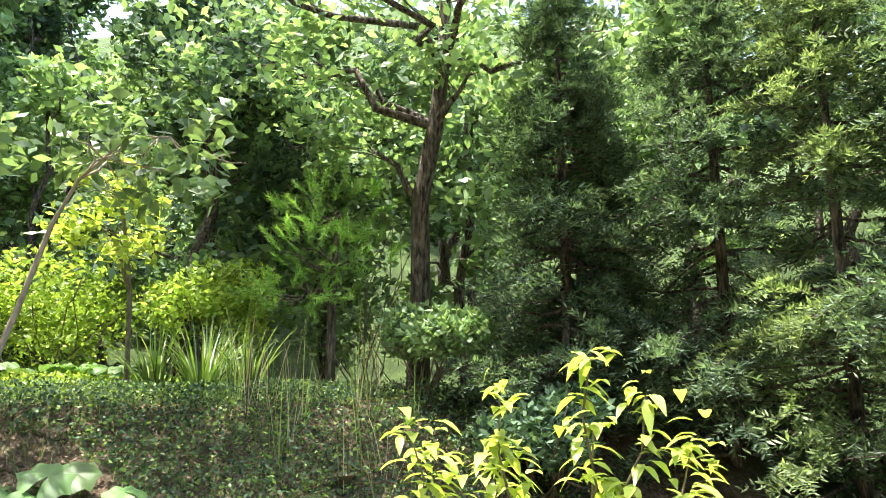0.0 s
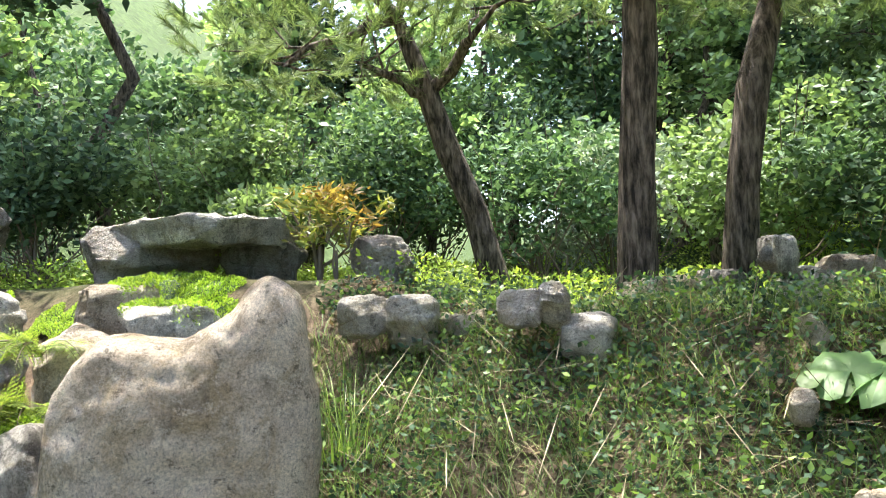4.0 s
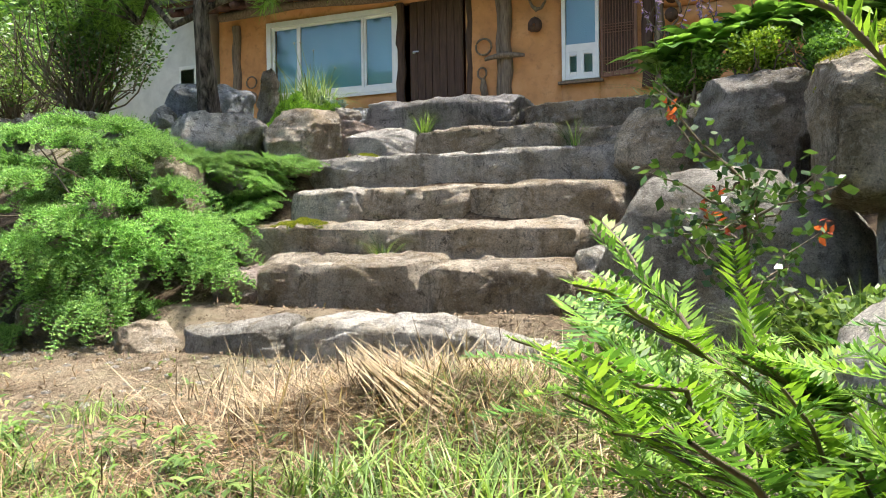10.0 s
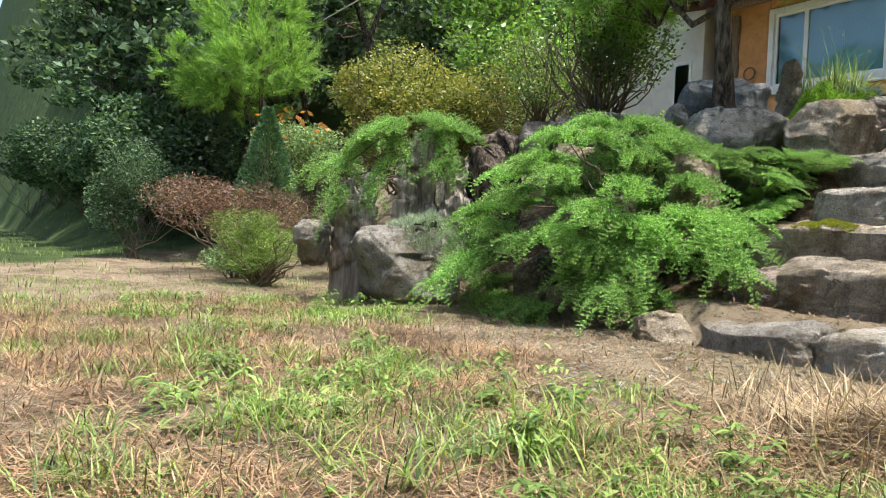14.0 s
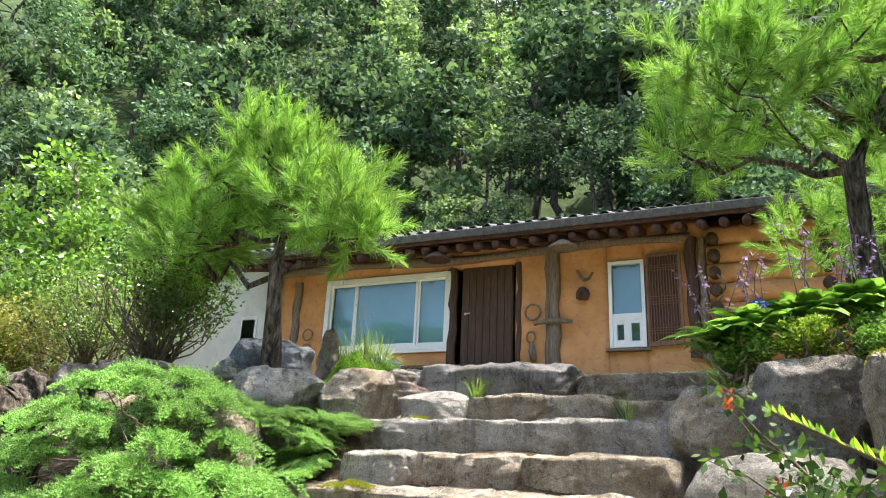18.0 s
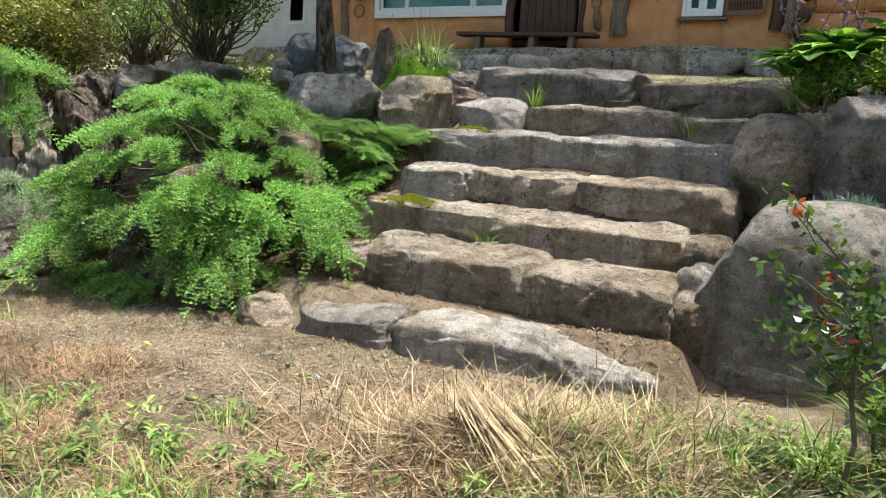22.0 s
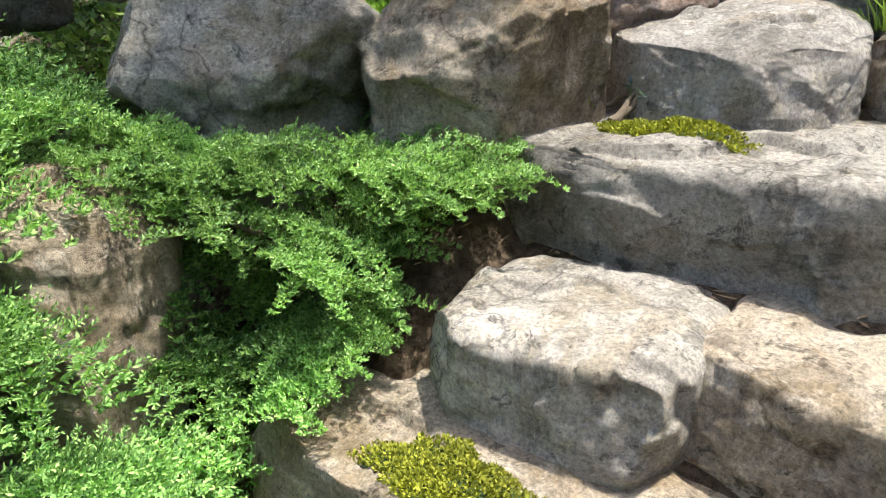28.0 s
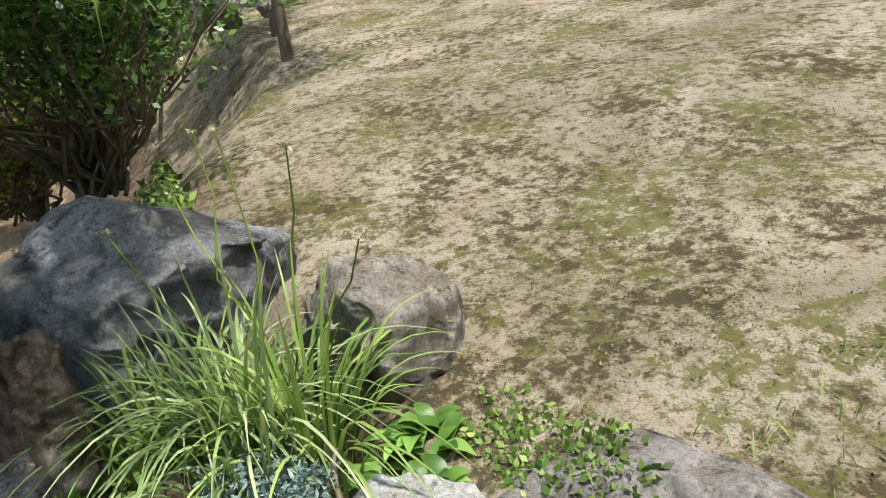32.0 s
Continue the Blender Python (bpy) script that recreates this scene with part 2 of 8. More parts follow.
OLDWOOD = rough_material("weathered_wood", [(0.3, (0.10, 0.075, 0.055)), (0.55, (0.22, 0.165, 0.12)), (0.8, (0.36, 0.28, 0.20))], 7, 0.9,
                         ((26, 0.7, 0.015),), (5, 5, 0.5))
REDWOOD = rough_material("reddish_lattice_wood", [(0.3, (0.14, 0.07, 0.045)), (0.7, (0.25, 0.14, 0.095))], 9, 0.8, ((40, 0.4, 0.005),), (4, 4, 0.5))
RAFTER = rough_material("rafter_wood", [(0.3, (0.035, 0.018, 0.014)), (0.7, (0.11, 0.055, 0.04))], 9, 0.85, ((40, 0.4, 0.006),))
TILE = rough_material("grey_roof_tile", [(0.3, (0.05, 0.05, 0.055)), (0.7, (0.13, 0.13, 0.135))], 9, 0.8, ((30, 0.4, 0.006),),
                      second=(13, 0.56, 0.7, (0.16, 0.17, 0.11), 0.6))
VINYL = rough_material("white_window_frame", [(0.3, (0.72, 0.72, 0.70)), (0.7, (0.82, 0.82, 0.80))], 5, 0.4, ((20, 0.05, 0.002),), spec=0.5)
PLASTER = rough_material("white_annex_wall", [(0.3, (0.55, 0.55, 0.54)), (0.7, (0.72, 0.72, 0.70))], 3, 0.9, ((30, 0.3, 0.005),))
FOSSIL = rough_material("fossil_wood", [(0.3, (0.14, 0.12, 0.105)), (0.5, (0.34, 0.295, 0.255)), (0.75, (0.56, 0.51, 0.455))], 7, 0.9,
                        ((16, 0.8, 0.03), (60, 0.5, 0.008)), (3, 3, 0.35))
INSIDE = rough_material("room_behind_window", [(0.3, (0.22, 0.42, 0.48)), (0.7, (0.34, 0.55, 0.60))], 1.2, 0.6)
STEEL = rough_material("steel", [(0.3, (0.5, 0.5, 0.5)), (0.7, (0.65, 0.65, 0.65))], 20, 0.3, ((40, 0.05, 0.001),), metal=1.0)
BLUE = rough_material("blue_enamel", [(0.3, (0.01, 0.07, 0.36)), (0.7, (0.015, 0.09, 0.42))], 6, 0.35, ((20, 0.05, 0.001),), spec=0.5)
WHITE = rough_material("white_paint", [(0.3, (0.78, 0.78, 0.78)), (0.7, (0.84, 0.84, 0.84))], 6, 0.5)
STRAW = leaf_material("dry_straw", (0.34, 0.26, 0.15), (0.62, 0.51, 0.33), 0.1, 0.7, (0.075, 0.052, 0.03))
LITTER = leaf_material("dead_leaves", (0.13, 0.085, 0.05), (0.36, 0.26, 0.16), 0.1, 0.8, (0.22, 0.15, 0.09))


def glass_material():
    m, n, l, b = nodes_of("window_glass")
    b.inputs["Base Color"].default_value = (0.75, 0.92, 0.95, 1)
    b.inputs["Roughness"].default_value, b.inputs["Metallic"].default_value = 0.03, 0.0
    b.inputs["Specular IOR Level"].default_value = 0.5
    b.inputs["Transmission Weight"].default_value = 1.0
    b.inputs["IOR"].default_value = 1.52
    return m


GLASS = glass_material()


def ground_material():
    m, n, l, b = nodes_of("ground")
    v = coords(n, l)
    yard, bank = n.new("ShaderNodeAttribute"), n.new("ShaderNodeAttribute")
    yard.attribute_name, bank.attribute_name = "yard", "bank"
    # mown lawn: soil, dry clippings, green
    lawn = ramp(n, l, noise_node(n, l, v, 1.7, 12, 0.75, 0.3), [(0.34, (0.15, 0.11, 0.072)), (0.46, (0.27, 0.205, 0.138)), (0.57, (0.40, 0.325, 0.225)), (0.70, (0.30, 0.26, 0.155))])
    lawn = mixc(n, l, ramp(n, l, noise_node(n, l, v, 0.8, 8, 0.7), [(0.52, grey(0)), (0.66, grey(0.45))]), lawn, (0.17, 0.21, 0.075))
    lawn = mixc(n, l, ramp(n, l, noise_node(n, l, v, 26, 10, 0.85), [(0.40, grey(0.9)), (0.47, grey(0))]), lawn, (0.085, 0.058, 0.036))
    lawn = mixc(n, l, ramp(n, l, noise_node(n, l, v, 55, 8, 0.85), [(0.56, grey(0)), (0.63, grey(0.8))]), lawn, (0.52, 0.44, 0.32))
    # pale decomposed granite with dry and green moss
    sand = ramp(n, l, noise_node(n, l, v, 1.2, 10, 0.7), [(0.38, (0.37, 0.325, 0.245)), (0.5, (0.50, 0.445, 0.345)), (0.62, (0.62, 0.565, 0.455))])
    sand = mixc(n, l, ramp(n, l, noise_node(n, l, v, 160, 4, 0.8), [(0.40, grey(0.6)), (0.52, grey(0))]), sand, (0.21, 0.165, 0.11))
    def speckled(low, high, share):
        """Patches whose rims break up into specks."""
        a_, b_ = n.new("ShaderNodeMath"), n.new("ShaderNodeMath")
        a_.operation, b_.operation = 'MULTIPLY', 'MULTIPLY_ADD'
        a_.inputs[1].default_value, b_.inputs[1].default_value = share, 1 - share
        l.new(noise_node(n, l, v, low, 6, 0.65), a_.inputs[0])
        l.new(noise_node(n, l, v, high, 8, 0.8), b_.inputs[0])
        l.new(a_.outputs[0], b_.inputs[2])
        return b_.outputs[0]
    moss = speckled(2.2, 17, 0.36)
    sand = mixc(n, l, ramp(n, l, moss, [(0.492, grey(0)), (0.515, grey(0.8))]), sand, (0.22, 0.185, 0.105))
    sand = mixc(n, l, ramp(n, l, moss, [(0.532, grey(0)), (0.55, grey(0.9))]), sand, (0.075, 0.062, 0.035))
    sand = mixc(n, l, ramp(n, l, speckled(1.5, 21, 0.42), [(0.52, grey(0)), (0.54, grey(0.85))]), sand, (0.165, 0.165, 0.05))
    sand = mixc(n, l, ramp(n, l, noise_node(n, l, v, 70, 5, 0.8), [(0.58, grey(0)), (0.63, grey(0.8))]), sand, (0.09, 0.075, 0.045))
    # bank: brown soil and litter
    soil = ramp(n, l, noise_node(n, l, v, 5, 12, 0.75), [(0.34, (0.075, 0.054, 0.036)), (0.5, (0.18, 0.132, 0.088)), (0.66, (0.33, 0.25, 0.17))])
    soil = mixc(n, l, ramp(n, l, noise_node(n, l, v, 40, 9, 0.85), [(0.42, grey(0.85)), (0.52, grey(0))]), soil, (0.06, 0.042, 0.027))
    c = mixc(n, l, bank.outputs["Fac"], lawn, soil)
    c = mixc(n, l, yard.outputs["Fac"], c, sand)
    floor = ramp(n, l, noise_node(n, l, v, 1.5, 9, 0.75), [(0.35, (0.035, 0.05, 0.02)), (0.55, (0.07, 0.11, 0.035)), (0.75, (0.13, 0.17, 0.06))])
    woods = n.new("ShaderNodeAttribute")
    woods.attribute_name = "woods"
    c = mixc(n, l, woods.outputs["Fac"], c, floor)
    l.new(c, b.inputs["Base Color"])
    b.inputs["Roughness"].default_value, b.inputs["Specular IOR Level"].default_value = 0.95, 0.15
    p = bump(n, l, noise_node(n, l, v, 8, 12, 0.8), 1.0, 0.07, b)
    bump(n, l, noise_node(n, l, v, 60, 9, 0.85), 1.0, 0.025, b, p)
    return m


GROUND = ground_material()


# ---------------------------------------------------------------- mesh helpers
def mesh_of(name, verts, faces, smooth=True):
    """A mesh from an array of corners and an array of equal faces."""
    verts, faces = np.asarray(verts, np.float32), np.asarray(faces, np.int32)
    me = bpy.data.meshes.new(name)
    me.vertices.add(len(verts))
    me.vertices.foreach_set("co", verts.ravel())
    me.loops.add(faces.size)
    me.loops.foreach_set("vertex_index", faces.ravel())
    me.polygons.add(len(faces))
    me.polygons.foreach_set("loop_start", np.arange(len(faces), dtype=np.int32) * faces.shape[1])
    me.polygons.foreach_set("use_smooth", np.full(len(faces), smooth))
    me.update(calc_edges=True)
    me.validate()
    return me


def put(name, verts, faces, material, parent=None, label="", smooth=True):
    ob = new(name, mesh_of(name, verts, faces, smooth))
    ob.data.materials.append(material)
    if parent is not None:
        ob.parent = parent
    if label:
        ob["label"] = label
    return ob


def part(name, bm, material, parent=None, label="", smooth=False):
    me = bpy.data.meshes.new(name)
    bm.to_mesh(me)
    bm.free()
    me.materials.append(material)
    if smooth:
        for p in me.polygons:
            p.use_smooth = True
    ob = new(name, me)
    if parent is not None:
        ob.parent = parent
    if label:
        ob["label"] = label
    return ob


def thing(name, at, label, category, group="", kind=""):
    e = new(name)
    e.location = at
    return tagged(e, label, category, group, kind)


def block(size, at=(0, 0, 0), bevel=0.01, turn=(0, 0, 0), bm=None):
    """A bevelled box."""
    own = bmesh.new()
    bmesh.ops.create_cube(own, size=1, matrix=pose(*at, *turn) @ Matrix.Diagonal((*size, 1)))
    if bevel:
        bmesh.ops.bevel(own, geom=own.edges[:], offset=bevel, segments=2, affect='EDGES', profile=0.6)
    if bm is None:
        return own
    me = bpy.data.meshes.new("tmp")
    own.to_mesh(me)
    own.free()
    bm.from_mesh(me)
    bpy.data.meshes.remove(me)
    return bm


def tube(points, radii, sides=8, jitter=0.0, seed=0):
    """Corners and faces of a tapered tube along points."""
    pts, r = np.asarray(points, float), np.asarray(radii, float)
    rng = np.random.default_rng(seed)
    d = np.gradient(pts, axis=0)
    d /= np.linalg.norm(d, axis=1)[:, None] + 1e-9
    ref = np.where(np.abs(d[:, 2:3]) > 0.9, [[1.0, 0, 0]], [[0, 0, 1.0]])
    u = np.cross(d, ref)
    u /= np.linalg.norm(u, axis=1)[:, None] + 1e-9
    w = np.cross(d, u)
    a = np.arange(sides) * 2 * np.pi / sides
    rr = r[:, None] * (1 + jitter * rng.standard_normal((len(pts), sides)))
    v = pts[:, None] + rr[..., None] * (np.cos(a)[None, :, None] * u[:, None] + np.sin(a)[None, :, None] * w[:, None])
    i, j = np.meshgrid(np.arange(len(pts) - 1), np.arange(sides), indexing='ij')
    k = (j + 1) % sides
    f = np.stack([i * sides + j, i * sides + k, (i + 1) * sides + k, (i + 1) * sides + j], -1).reshape(-1, 4)
    return v.reshape(-1, 3), f


def join(meshes):
    vs, fs, n = [], [], 0
    for v, f in meshes:
        vs.append(v)
        fs.append(np.asarray(f) + n)
        n += len(v)
    return np.concatenate(vs), np.concatenate(fs)


def unit(a):
    return a / (np.linalg.norm(a, axis=-1, keepdims=True) + 1e-9)


def leaves(base, along, half, fold=0.0):
    """Pointed leaves as one diamond each: base, tip direction with length, and half-width vector."""
    n = len(base)
    mid = base + along * 0.45
    up = unit(np.cross(along, half)) * fold * np.linalg.norm(half, axis=1)[:, None]
    v = np.stack([base, mid + half + up, base + along, mid - half + up], 1).reshape(-1, 3)
    return v, np.arange(4 * n).reshape(-1, 4)


def random_leaves(rng, centres, length, width, up=0.3, droop=0.0, fold=0.15):
    n = len(centres)
    d = rng.standard_normal((n, 3))
    d[:, 2] = d[:, 2] * 0.6 + up - droop
    d = unit(d)
    s = unit(np.cross(d, rng.standard_normal((n, 3))))
    ln = length * rng.uniform(0.65, 1.25, (n, 1))
    return leaves(centres, d * ln, s * ln * width / length * 0.5, fold)


def in_ball(rng, n, c, r, shell=0.5):
    d = unit(rng.standard_normal((n, 3)))
    q = rng.uniform(shell**3, 1, (n, 1)) ** (1 / 3)
    return np.asarray(c) + d * q * np.asarray(r)


BALLS = {}


def ball(sub):
    if sub not in BALLS:
        bm = bmesh.new()
        bmesh.ops.create_icosphere(bm, subdivisions=sub, radius=1)
        bm.verts.ensure_lookup_table()
        BALLS[sub] = (np.array([v.co for v in bm.verts]), np.array([[v.index for v in f.verts] for f in bm.faces]))
        bm.free()
    return BALLS[sub]


def lattice(p, seed):
    """Smooth noise between -1 and 1 for many places at once."""
    i = np.floor(p).astype(np.int64)
    f = p - i
    f = f * f * (3 - 2 * f)
    out = np.zeros(len(p))
    for dx, dy, dz in itertools.product((0, 1), repeat=3):
        h = ((i[:, 0] + dx) * 73856093) ^ ((i[:, 1] + dy) * 19349663) ^ ((i[:, 2] + dz) * 83492791) ^ (seed * 7919 + 17)
        h = ((h ^ (h >> 13)) * 1274126177) & 0xffffffff
        h = ((h ^ (h >> 15)) & 0xffff) / 32767.5 - 1
        out += h * (f[:, 0] if dx else 1 - f[:, 0]) * (f[:, 1] if dy else 1 - f[:, 1]) * (f[:, 2] if dz else 1 - f[:, 2])
    return out


def cloud(p, seed, octaves=3, gain=0.5):
    return sum(gain ** k * lattice(p * 2.03 ** k + 11.3 * k, seed + k) for k in range(octaves))


def normals(v, faces):
    a, b_, c = v[faces[:, 0]], v[faces[:, 1]], v[faces[:, 2]]
    fn, out = np.cross(b_ - a, c - a), np.zeros_like(v)
    for k in range(3):
        for q in range(3):
            out[:, q] += np.bincount(faces[:, k], fn[:, q], len(v))
    return unit(out)


def chipped(v, rng, seed, size, count, tilt, jump, limit):
    """Broken faces: each patch of the surface is tilted and set in or out a little, with a sharp edge to the next."""
    c = v[rng.integers(0, len(v), count)]
    w = v + size * 0.5 * np.stack([lattice(v / size, seed + q) for q in range(3)], 1)
    near = np.argmin([(((w - q) * [1, 1, 1.5]) ** 2).sum(1) for q in c], 0)
    h = rng.normal(0, jump, count)[near] + ((v - c[near]) * rng.normal(0, tilt, (count, 3))[near]).sum(1)
    return np.clip(h, -limit, limit)


def stone_shape(size, seed, sub=5, p=4.0, rough=0.05, facets=14, prof=None, sink=0.0, wear=0.66, flat=0.8, chip=0.5):
    """A boulder that fills a box of the given size round its centre: rounded block, broken facets, chips, creases and pits."""
    rng = np.random.default_rng(seed)
    d, faces = ball(sub)
    r = (np.abs(d) ** p).sum(1) ** (-1 / p)
    v = d * r[:, None]
    for _ in range(facets):
        m = unit(rng.standard_normal(3) * np.array([1, 1, flat]))
        far = (v @ m).max() * rng.uniform(wear, 0.95)
        over = np.clip(v @ m - far, 0, None)
        v -= over[:, None] * m * 0.98
    v /= np.abs(v).max(0)
    half = np.asarray(size) / 2
    if prof is not None:
        v[:, 2] = -1 + (v[:, 2] + 1) * prof(v[:, 0], v[:, 1])
    v = v * half
    big = float(half.mean())
    v = v + normals(v, faces) * (rough * 0.9 * big * (cloud(v / (0.8 * big), seed, 3) + 0.5 * (0.6 - np.abs(lattice(v / (0.33 * big), seed + 9)) * 2)))[:, None]
    nr = normals(v, faces)
    k = chip * big
    h = chipped(v, rng, seed, 0.5 * big, 16, 0.13 * chip, 0.022 * k, 0.075 * k) + chipped(v, rng, seed + 5, 0.2 * big, 70, 0.12 * chip, 0.010 * k, 0.03 * k)
    h += 0.012 * chip * (0.35 - np.abs(lattice(v / 0.09, seed + 3))) + 0.006 * cloud(v / 0.045, seed + 4, 2)
    v = v + nr * h[:, None]
    low = v[:, 2] < -half[2] * 0.55
    v[low, 2] -= sink
    return v, faces


ROCKS = []


def boulder(label, at, size, yaw, seed, material, sink=0.1, p=4.0, sub=5, rough=0.05, prof=None, tilt=0, facets=14, name="boulder", group="", category="boulder", flat=0.8, wear=0.66, chip=0.5):
    v, f_ = stone_shape(size, seed, sub, p, rough, facets, prof, sink, wear, flat, chip)
    ob = put(name, v, f_, material)
    m = pose(*at, 0, tilt, yaw)
    ob.matrix_world = m
    ROCKS.append((v @ np.array(m.to_3x3()).T + np.array(at), f_))
    return tagged(ob, label, category, group)


# ---------------------------------------------------------------- ground
LAWN = np.array([(-60, 9), (-9, 5.9), (-6, 4.6), (-4.6, 4.7), (-3.1, 4.85), (0.1, 5.15), (0.95, 4.95), (1.45, 3.9), (1.4, 3.2), (1.3, 1.2), (0.9, -0.6),
                 (0.7, -2.5), (0.2, -4.5), (-0.5, -7), (-3, -10), (-60, -16)], float)


def outside(x, y):
    """How far a place lies outside the lawn; 0 on it."""
    q = np.stack([x, y], -1)
    best, inside = np.full(x.shape, 1e9), np.zeros(x.shape, bool)
    for a, b in zip(LAWN, np.roll(LAWN, -1, 0)):
        ab = b - a
        t = np.clip(((q - a) @ ab) / (ab @ ab), 0, 1)
        best = np.minimum(best, np.linalg.norm(q - a - t[..., None] * ab, axis=-1))
        cross = (a[1] > y) != (b[1] > y)
        inside ^= cross & (x < (b[0] - a[0]) * (y - a[1]) / (b[1] - a[1] + 1e-12) + a[0])
    return np.where(inside, 0, best)


def height(x, y):
    x, y = np.asarray(x, float), np.asarray(y, float)
    d = outside(x, y)
    rise = np.minimum(0.69 * d, 1.86 - 0.24 * np.clip(1.2 - y, 0, 1))
    soft = np.clip((d - 2.3) / 1.2, 0, 1)
    top = 1.88 - 0.24 * np.clip(1.2 - y, 0, 1)
    z = rise * (1 - soft) + np.minimum(top, rise + 0.3) * soft
    z = z + 0.1 * np.clip(y - 6.4, 0, 8.2) * np.clip((d - 1.6) / 0.8, 0, 1) * np.clip((5 - x) / 3, 0, 1)
    z = z + 0.5 * np.clip((y - 14.3) / 0.25, 0, 1) * np.clip((x + 13) / 1, 0, 1) * np.clip((4 - x) / 1, 0, 1)
    hill = np.clip(y - 19.5, 0, None)
    z = z + 1.0 * np.minimum(hill, 50) + np.clip(x - 9, 0, 60) * 0.5 * np.clip((3 - y) / 5, 0, 1) + np.clip(-x - 14, 0, 60) * 0.6 * np.clip((y - 3) / 6, 0, 1) + np.clip(-y - 12, 0, 60) * 0.45
    tread = np.interp(y, [4.72, 4.9, 5.12, 5.22, 5.34, 5.68, 5.80, 5.92, 6.06, 6.16, 6.26, 6.44, 6.56, 6.66, 6.92, 7.02, 7.12, 7.28, 7.42, 7.52, 7.75],
                      [0.11, 0.23, 0.28, 0.30, 0.46, 0.56, 0.58, 0.78, 0.88, 0.98, 1.08, 1.17, 1.20, 1.36, 1.44, 1.46, 1.60, 1.68, 1.70, 1.87, 1.92]) * (y > 4.72)
    inside = np.clip((x + 3.25) / 0.25, 0, 1) * np.clip((-0.08 - x) / 0.2, 0, 1) * (y < 7.8)
    side = np.clip((-2.7 - x) / 0.15, 0, 1) * np.clip((y - 5.9) / 0.25, 0, 1)
    tread = tread + np.clip(np.interp(y, [5.9, 6.2, 6.45, 6.9, 7.2], [0.9, 1.14, 1.42, 1.5, 1.75]) - tread, 0, 1) * side * (y < 7.2)
    inside = np.maximum(inside, np.clip((x + 4.1) / 0.4, 0, 1) * np.clip((-0.08 - x) / 0.2, 0, 1) * np.clip((y - 5.9) / 0.25, 0, 1) * (y < 7.8))
    z = np.where(tread > 0, z + np.clip(tread - z, 0, 1) * inside, z)
    z = z + 0.11 * np.clip((y - 3.3) / 1.1, 0, 1) * np.clip((5.2 - y) / 0.3, 0, 1) * np.clip((x + 6) / 1.5, 0, 1) * (d < 0.3)
    z = z - 0.17 * np.exp(-(((x - 0.35) / 1.1) ** 2 + ((y - 0.9) / 1.0) ** 2))
    lump = 0.018 * np.sin(x * 2.1 + 1.3 * np.sin(y * 1.7)) + 0.014 * np.sin(y * 3.3 + x * 1.1) + 0.01 * np.sin(x * 6.1 - y * 5.2)
    return z + lump * np.clip(1 - np.abs(y - 10.5) / 1e3, 0, 1)


def ground_at(x, y):
    return float(height(np.array([x]), np.array([y]))[0])


gx = np.concatenate([-14 - np.geomspace(0.3, 900, 26)[::-1], np.arange(-14, 8.01, 0.13), 8 + np.geomspace(0.3, 900, 26)])
gy = np.concatenate([-11 - np.geomspace(0.3, 900, 26)[::-1], np.arange(-11, 16.01, 0.13), 16 + np.geomspace(0.3, 900, 30)])
GX, GY = np.meshgrid(gx, gy, indexing='ij')
GZ = height(GX, GY)
ii, jj = np.meshgrid(np.arange(len(gx) - 1), np.arange(len(gy) - 1), indexing='ij')
w_ = len(gy)
ground = put("ground", np.stack([GX, GY, GZ], -1).reshape(-1, 3), np.stack([ii * w_ + jj, (ii + 1) * w_ + jj, (ii + 1) * w_ + jj + 1, ii * w_ + jj + 1], -1).reshape(-1, 4), GROUND)
tagged(ground, "dry mown lawn, brown bank and pale sandy yard", "ground", kind="structure")
GD = outside(GX, GY)
at = ground.data.attributes.new("bank", 'FLOAT', 'POINT')
at.data.foreach_set("value", (np.clip(GD / 0.35, 0, 1)).ravel().astype(np.float32))
at = ground.data.attributes.new("yard", 'FLOAT', 'POINT')
at.data.foreach_set("value", (np.clip((GY - 7.15 - 0.0 * GX) / 0.4, 0, 1) * np.clip((3 - GX) / 1, 0, 1) * np.clip((18 - GY), 0, 1) * np.clip((GX + 16), 0, 1)).ravel().astype(np.float32))
at = ground.data.attributes.new("woods", 'FLOAT', 'POINT')
at.data.foreach_set("value", np.clip(np.maximum.reduce([(GY - 17.5), (GX - 3.6) * np.clip((7 - GY), 0, 1), -GX - 14 + np.clip(4 - GY, 0, 99), -GY - 9]), 0, 1).ravel().astype(np.float32))


# ---------------------------------------------------------------- stone steps
def step_stone(label, x0, x1, z0, z1, y, depth, seed, material, p=11.0, turn=0.0, prof=None):
    shape = prof or (lambda u, w: 1.0)
    def prof(u, w):
        return shape(u, w) * np.interp(w, [-1, 0.5], [0.91, 1.0])
    ob = boulder(label, ((x0 + x1) / 2, y + depth * 0.425, (z0 + z1) / 2), (x1 - x0 + 0.05, depth * 0.85 + 0.06, z1 - z0), turn, seed, material, 0.12, p, 6 if x1 - x0 > 0.5 else 5,
                 0.022, prof, name="step_stone", chip=0.5, flat=0.2, wear=0.86, group="rough stone steps", category="stone step", facets=14)
    return ob


